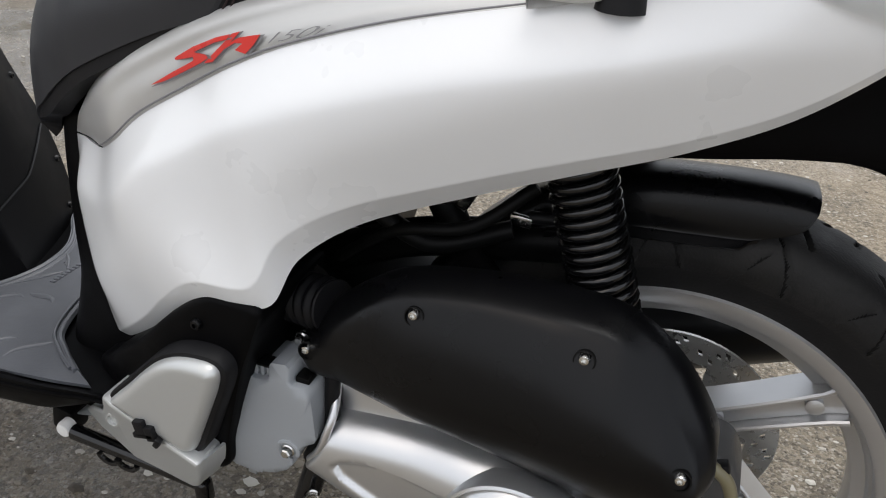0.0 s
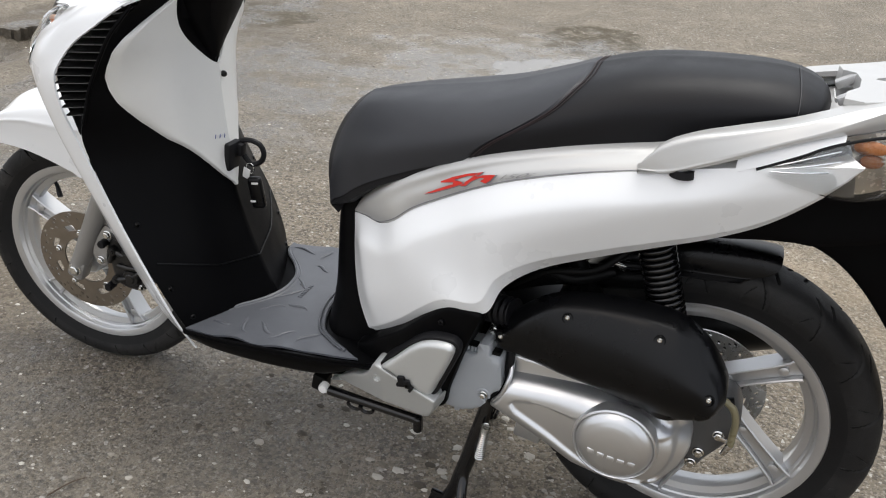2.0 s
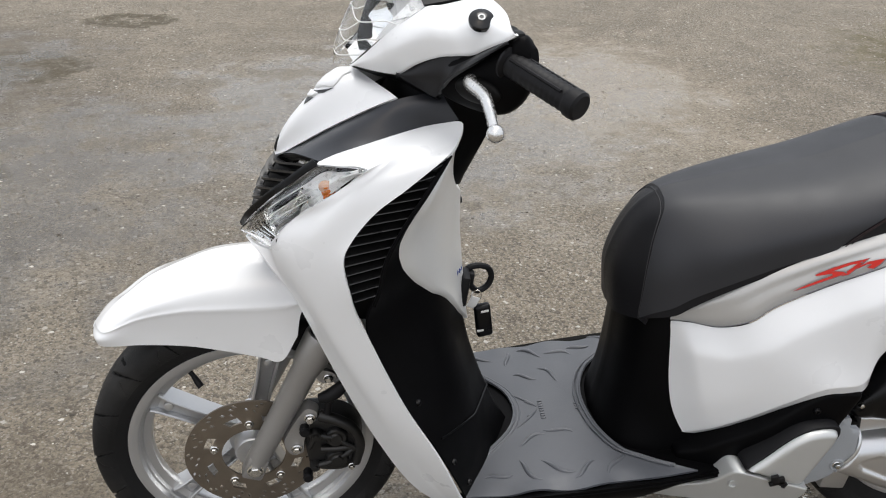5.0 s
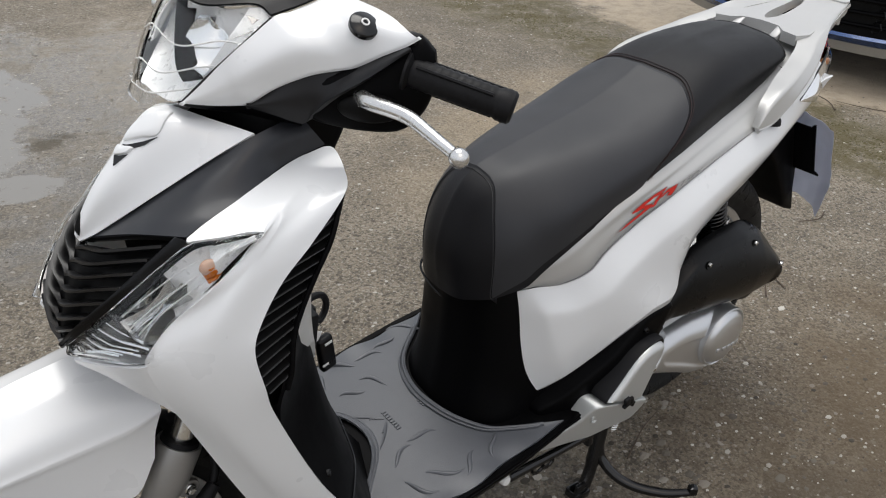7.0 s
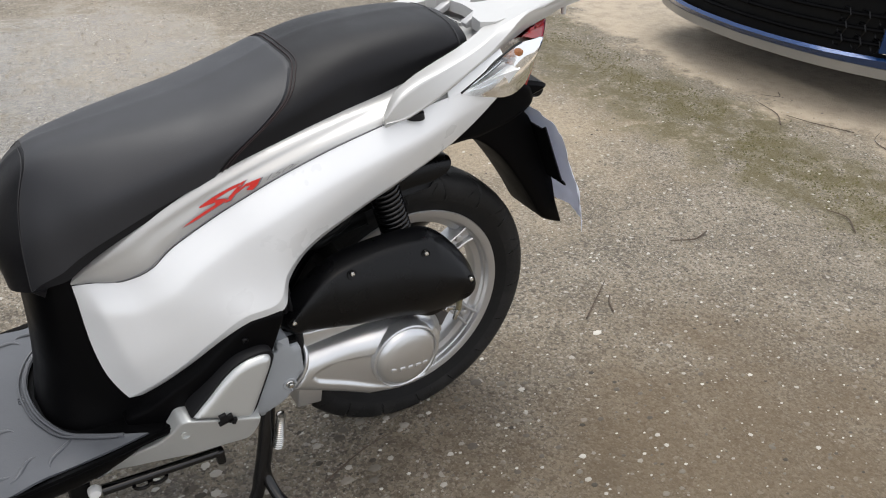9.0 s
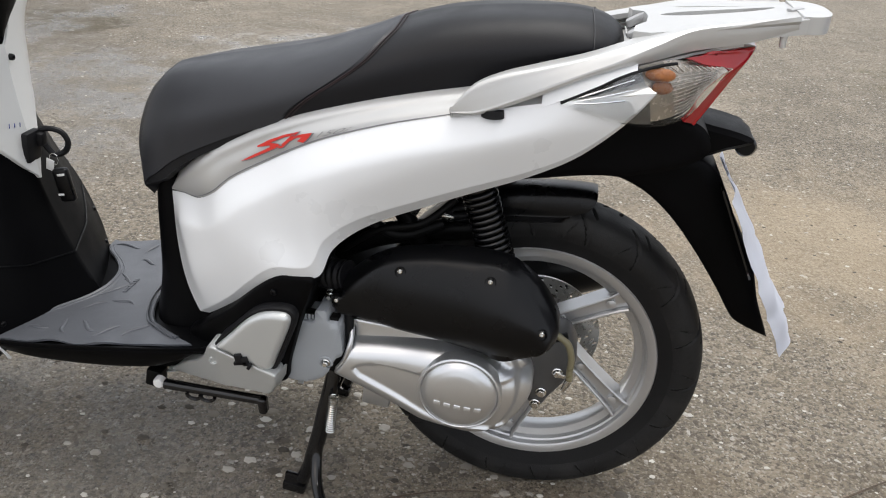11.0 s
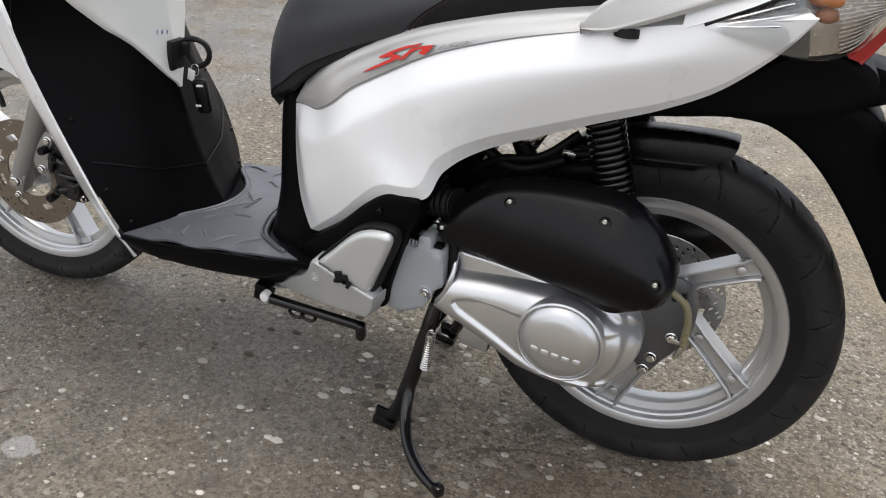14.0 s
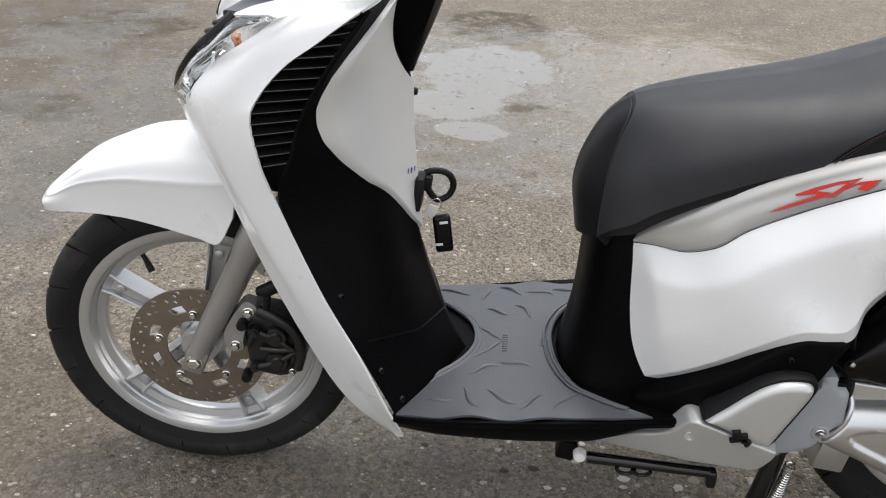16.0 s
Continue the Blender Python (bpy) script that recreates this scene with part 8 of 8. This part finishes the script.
x_max = max(v.co.x for v in bm.verts)
for v in bm.verts:
    t, h = v.co.x / x_max, v.co.y / 0.017
    p = on_strip(0.5103 + 0.0535 * t + 0.012 * h, 0.135 - 0.08 * t + 0.115 * h, 0.0032 + v.co.z)
    v.co = p
part("model_number", bm, NUMBER, decal, "thin grey model number")

# ---- surroundings ----
# loose stone chips
def chips():
    rng = random.Random(21)
    verts, faces = [], []
    spots = [(rng.uniform(-3.2, 3.4), rng.uniform(-1.2, 4.6), rng.choice((0.0012, 0.0016, 0.002, 0.0025, 0.004, 0.005))) for _ in range(11000)]
    spots += [(rng.uniform(-1.2, 1.9), rng.uniform(-1.0, 0.7), rng.choice((0.0015, 0.002, 0.0025, 0.0035))) for _ in range(3500)]
    spots += [(rng.gauss(0.45, 0.30), rng.gauss(0.0, 0.20), rng.uniform(0.005, 0.011)) for _ in range(150)]
    spots += [(rng.gauss(0.35, 0.45), rng.gauss(0.0, 0.28), rng.choice((0.0018, 0.0025, 0.0035, 0.006))) for _ in range(420)]
    spots += [(rng.gauss(0.78, 0.22), rng.gauss(-0.42, 0.14), rng.choice((0.002, 0.003, 0.006))) for _ in range(110)]
    spots += [(rng.gauss(-0.5, 0.3), rng.gauss(-0.35, 0.2), rng.choice((0.0015, 0.002, 0.003))) for _ in range(250)]
    for x, y, s in spots:
        z = ground_height(x, y)
        n, base = rng.choice((5, 6, 7)), len(verts)
        rot, flat = rng.uniform(0, 6.28), rng.uniform(0.25, 0.55)
        for lv, (k, h) in enumerate(((1.0, -0.2), (0.95, 0.35), (0.5, 0.9))):
            for i in range(n):
                a = rot + 2 * math.pi * i / n
                r = s * k * rng.uniform(0.75, 1.25)
                verts.append((x + 1.4 * r * math.cos(a), y + r * math.sin(a), z + s * flat * h))
        for lv in range(2):
            for i in range(n):
                faces.append((base + lv * n + i, base + lv * n + (i + 1) % n, base + (lv + 1) * n + (i + 1) % n, base + (lv + 1) * n + i))
        faces.append(tuple(base + 2 * n + i for i in range(n)))
    me = bpy.data.meshes.new("stone_chips")
    me.from_pydata(verts, [], faces)
    me.materials.append(STONE)
    return tagged(new("stone_chips", me), "pale stone chips and grit strewn on the concrete", "gravel", kind="stuff")


chips()

def moss():
    rng = random.Random(31)
    verts, faces = [], []
    for _ in range(5200):
        y = rng.uniform(-0.9, 3.6)
        x = float(np.interp(y, (-0.8, -0.2, 0.5, 1.4, 2.2, 3.4), (2.62, 2.64, 2.72, 2.94, 2.86, 2.88))) + rng.gauss(0, 0.13)
        if noise.noise(Vector((x * 3, y * 3, 1))) < -0.05:
            continue
        s, z, base = rng.uniform(0.003, 0.008), ground_height(x, y), len(verts)
        for i in range(5):
            a = 1.2566 * i + rng.random()
            verts.append((x + s * math.cos(a), y + s * math.sin(a), z - 0.002))
        verts.append((x, y, z + s * rng.uniform(0.5, 1.0)))
        faces += [(base + i, base + (i + 1) % 5, base + 5) for i in range(5)]
    me = bpy.data.meshes.new("moss")
    me.from_pydata(verts, [], faces)
    me.materials.append(material("olive_moss", (0.078, 0.070, 0.025), 0.9, vary=0.35, scale=30))
    for q in me.polygons:
        q.use_smooth = True
    return tagged(new("moss", me), "low olive-green moss strip across the concrete", "moss", kind="stuff")


moss()

# twigs
def twig(pts, r, seed):
    rng = random.Random(seed)
    path = cr([(x, y, ground_height(x, y) + r + 0.002 + rng.uniform(0, 0.004)) for x, y in pts], 14)
    ob = part("twig", tube(B(), path, list(np.linspace(r, r * 0.5, 14)), 6), TWIG)
    return tagged(ob, "thin dry brown twig lying on the concrete", "twig", "twigs on the ground")


twig([(1.29, 0.03), (1.37, 0.085), (1.465, 0.15)], 0.0025, 1)
twig([(-0.45, -0.465), (-0.435, -0.42), (-0.42, -0.395)], 0.002, 2)
twig([(1.98, 0.22), (1.90, 0.20), (1.82, 0.23)], 0.003, 3)
twig([(1.38, 0.02), (1.40, 0.06), (1.43, 0.09)], 0.0025, 4)
twig([(2.45, -0.02), (2.52, 0.06), (2.50, 0.13)], 0.003, 5)
twig([(0.60, -0.475), (0.64, -0.49), (0.66, -0.50)], 0.0018, 12)
twig([(3.30, 0.55), (3.22, 0.70), (3.18, 0.82)], 0.0024, 13)
twig([(3.42, 1.05), (3.36, 1.0), (3.30, 1.06)], 0.0018, 14)
twig([(3.05, 0.75), (3.15, 0.85), (3.2, 1.0)], 0.0030, 6)
twig([(3.25, 0.35), (3.3, 0.45), (3.42, 0.5)], 0.0024, 7)
twig([(0.42, -0.16), (0.52, -0.12), (0.60, -0.10)], 0.0018, 8)
leaf_bm = B()
g = np.array([[(1.62 + 0.03 * a, -0.72 + 0.022 * c * (1 - a * a), ground_height(1.62, -0.72) + 0.006 + 0.008 * a * a + 0.004 * abs(c)) for a in np.linspace(-1, 1, 12)] for c in np.linspace(-1, 1, 7)])
leaf = part("dry_leaf", sheet(leaf_bm, g, 0.0006), TWIG)
tagged(leaf, "single curled dry brown leaf on the concrete", "leaf")


# ---- parked car ----
def make_car():
    car = thing("parked_car", "blue parked hatchback car with a dark grille and silver lip", "car", (4.19, 1.30, 0))
    # own frame: the nose looks along -x, y across
    def rail(xs, y, zs):
        return [(x, y, z) for x, z in zip(xs, zs)]
    def shell(name, rails, n, m, mat, label="", thick=0.01, parent=car):
        return part(name, sheet(B(), both0(loft(rails, n, m)), thick), mat, parent, label)
    def both0(g):
        return np.concatenate([g, g[-2::-1] * np.array([1, -1, 1])])
    xs = (-0.62, -0.30, 0.2, 0.75, 1.3, 1.9, 2.5, 2.95)
    body = shell("car_body", [rail(xs, -0.86, (0.30, 0.24, 0.24, 0.24, 0.24, 0.24, 0.26, 0.34)), rail(xs, -0.90, (0.55, 0.50, 0.50, 0.50, 0.50, 0.50, 0.52, 0.55)), rail(xs, -0.89, (0.70, 0.80, 0.88, 0.92, 0.94, 0.96, 0.97, 0.95)), rail(xs, -0.66, (0.74, 0.90, 1.00, 1.32, 1.46, 1.46, 1.40, 1.10)), rail(xs, 0, (0.76, 0.94, 1.04, 1.38, 1.50, 1.50, 1.43, 1.15))], 60, 22, CARBLUE, "blue car body")
    bumper_low = [(-0.30, -0.885, 0.21), (-0.58, -0.80, 0.20), (-0.74, -0.55, 0.20), (-0.82, -0.28, 0.20), (-0.85, 0, 0.20)]
    bumper_top = [(-0.30, -0.895, 0.30), (-0.60, -0.81, 0.285), (-0.77, -0.55, 0.275), (-0.85, -0.28, 0.27), (-0.88, 0, 0.27)]
    def strip(name, a, c, mat, thick, label=""):
        g = loft([a, c], 30, 5)
        h = np.concatenate([g, g[:, -2::-1] * np.array([1, -1, 1])], axis=1)
        return part(name, sheet(B(), h[::-1], thick), mat, car, label)
    strip("bumper_lip", [np.array(p) + [0.02, 0, -0.01] for p in bumper_low], [np.array(p) + [0, 0, 0.038] for p in bumper_low], CARGREY, 0.02, "silver bumper lip")
    strip("bumper_blade", [np.array(p) + [0.0, 0, 0.041] for p in bumper_low], bumper_top, CARBLUE, 0.02, "blue lower bumper blade")
    upper = [np.array(p) + [0.06, 0.01, 0.26] for p in bumper_top]
    strip("lower_grille", [np.array(p) + [0.05, 0.01, 0.0] for p in bumper_top], upper, DEEP, 0.02, "black lower grille")
    strip("upper_bumper", [np.array(p) + [-0.04, 0, 0.0] for p in upper], [np.array(p) + [0.10, 0.02, 0.22] for p in upper], CARBLUE, 0.02)
    for z in (0.06, 0.12, 0.18):
        line = cr([np.array(p) + [0.035, 0.012, z] for p in bumper_top], 30)
        for s in (-1, 1):
            part("grille_bar", tube(B(), line * [1, s, 1], 0.010, 8), BLACK, car)
    for s in (-1, 1):
        for k in range(4):
            for j in range(3):
                bm = B()
                lathe(bm, [(0.030, 0.0), (0.034, -0.004), (0.030, -0.008)], 6, Matrix.Translation((-0.77 + 0.05 * k * 0.6 + 0.004 * j, s * (0.46 + 0.075 * k), 0.33 + 0.058 * j)) @ pose(0, 0, 0, 0, 0, -75 * s))
                part("grille_cell", bm, BLACKCASE, car)
        bm = B()
        block(bm, pose(-0.66, s * 0.72, 0.42, 0, 0, -s * 36), 0.02, 0.20, 0.22, 0.008)
        part("fog_lamp_bezel", bm, CARBLUE, car)
        bm = B()
        block(bm, pose(-0.672, s * 0.70, 0.318, 0, 0, -s * 36), 0.02, 0.12, 0.022, 0.006)
        part("fog_lamp", bm, REFLECT, car)
        bm = B()
        block(bm, pose(-0.52, s * 0.70, 0.70, 0, 14, -s * 30), 0.22, 0.30, 0.12, 0.03, 3)
        part("car_head_lamp", bm, GLASS, car)
        for x in (0.12, 2.45):
            wm = Matrix.Translation((x, s * 0.80, 0.32))
            bm = B()
            lathe(bm, [(0.20, -0.10), (0.30, -0.105), (0.318, -0.09), (0.322, -0.05), (0.316, -0.046), (0.322, -0.042), (0.322, -0.004), (0.316, 0), (0.322, 0.004), (0.322, 0.042), (0.316, 0.046), (0.322, 0.05), (0.318, 0.09), (0.30, 0.105), (0.20, 0.10)], 48, wm)
            wh = part("car_wheel", bm, TYRE, car, "ribbed car tyre")
            bm = B()
            lathe(bm, [(0, -0.06 * -s), (0.19, -0.08 * -s), (0.205, -0.10 * -s), (0.20, 0.0)], 32, wm)
            part("car_rim", bm, ALLOY, wh)
    shell("windscreen", [rail((0.30, 0.55, 0.85), -0.62, (1.06, 1.20, 1.385)), rail((0.24, 0.50, 0.82), -0.3, (1.085, 1.25, 1.42)), rail((0.22, 0.48, 0.80), 0, (1.095, 1.26, 1.43))], 12, 9, CARGLASS, "dark windscreen", 0.006)
    bm = B()
    block(bm, pose(1.1, 0, 0.25), 3.3, 1.55, 0.12, 0.03)
    part("car_underbody", bm, DEEP, car)
    return car


make_car()
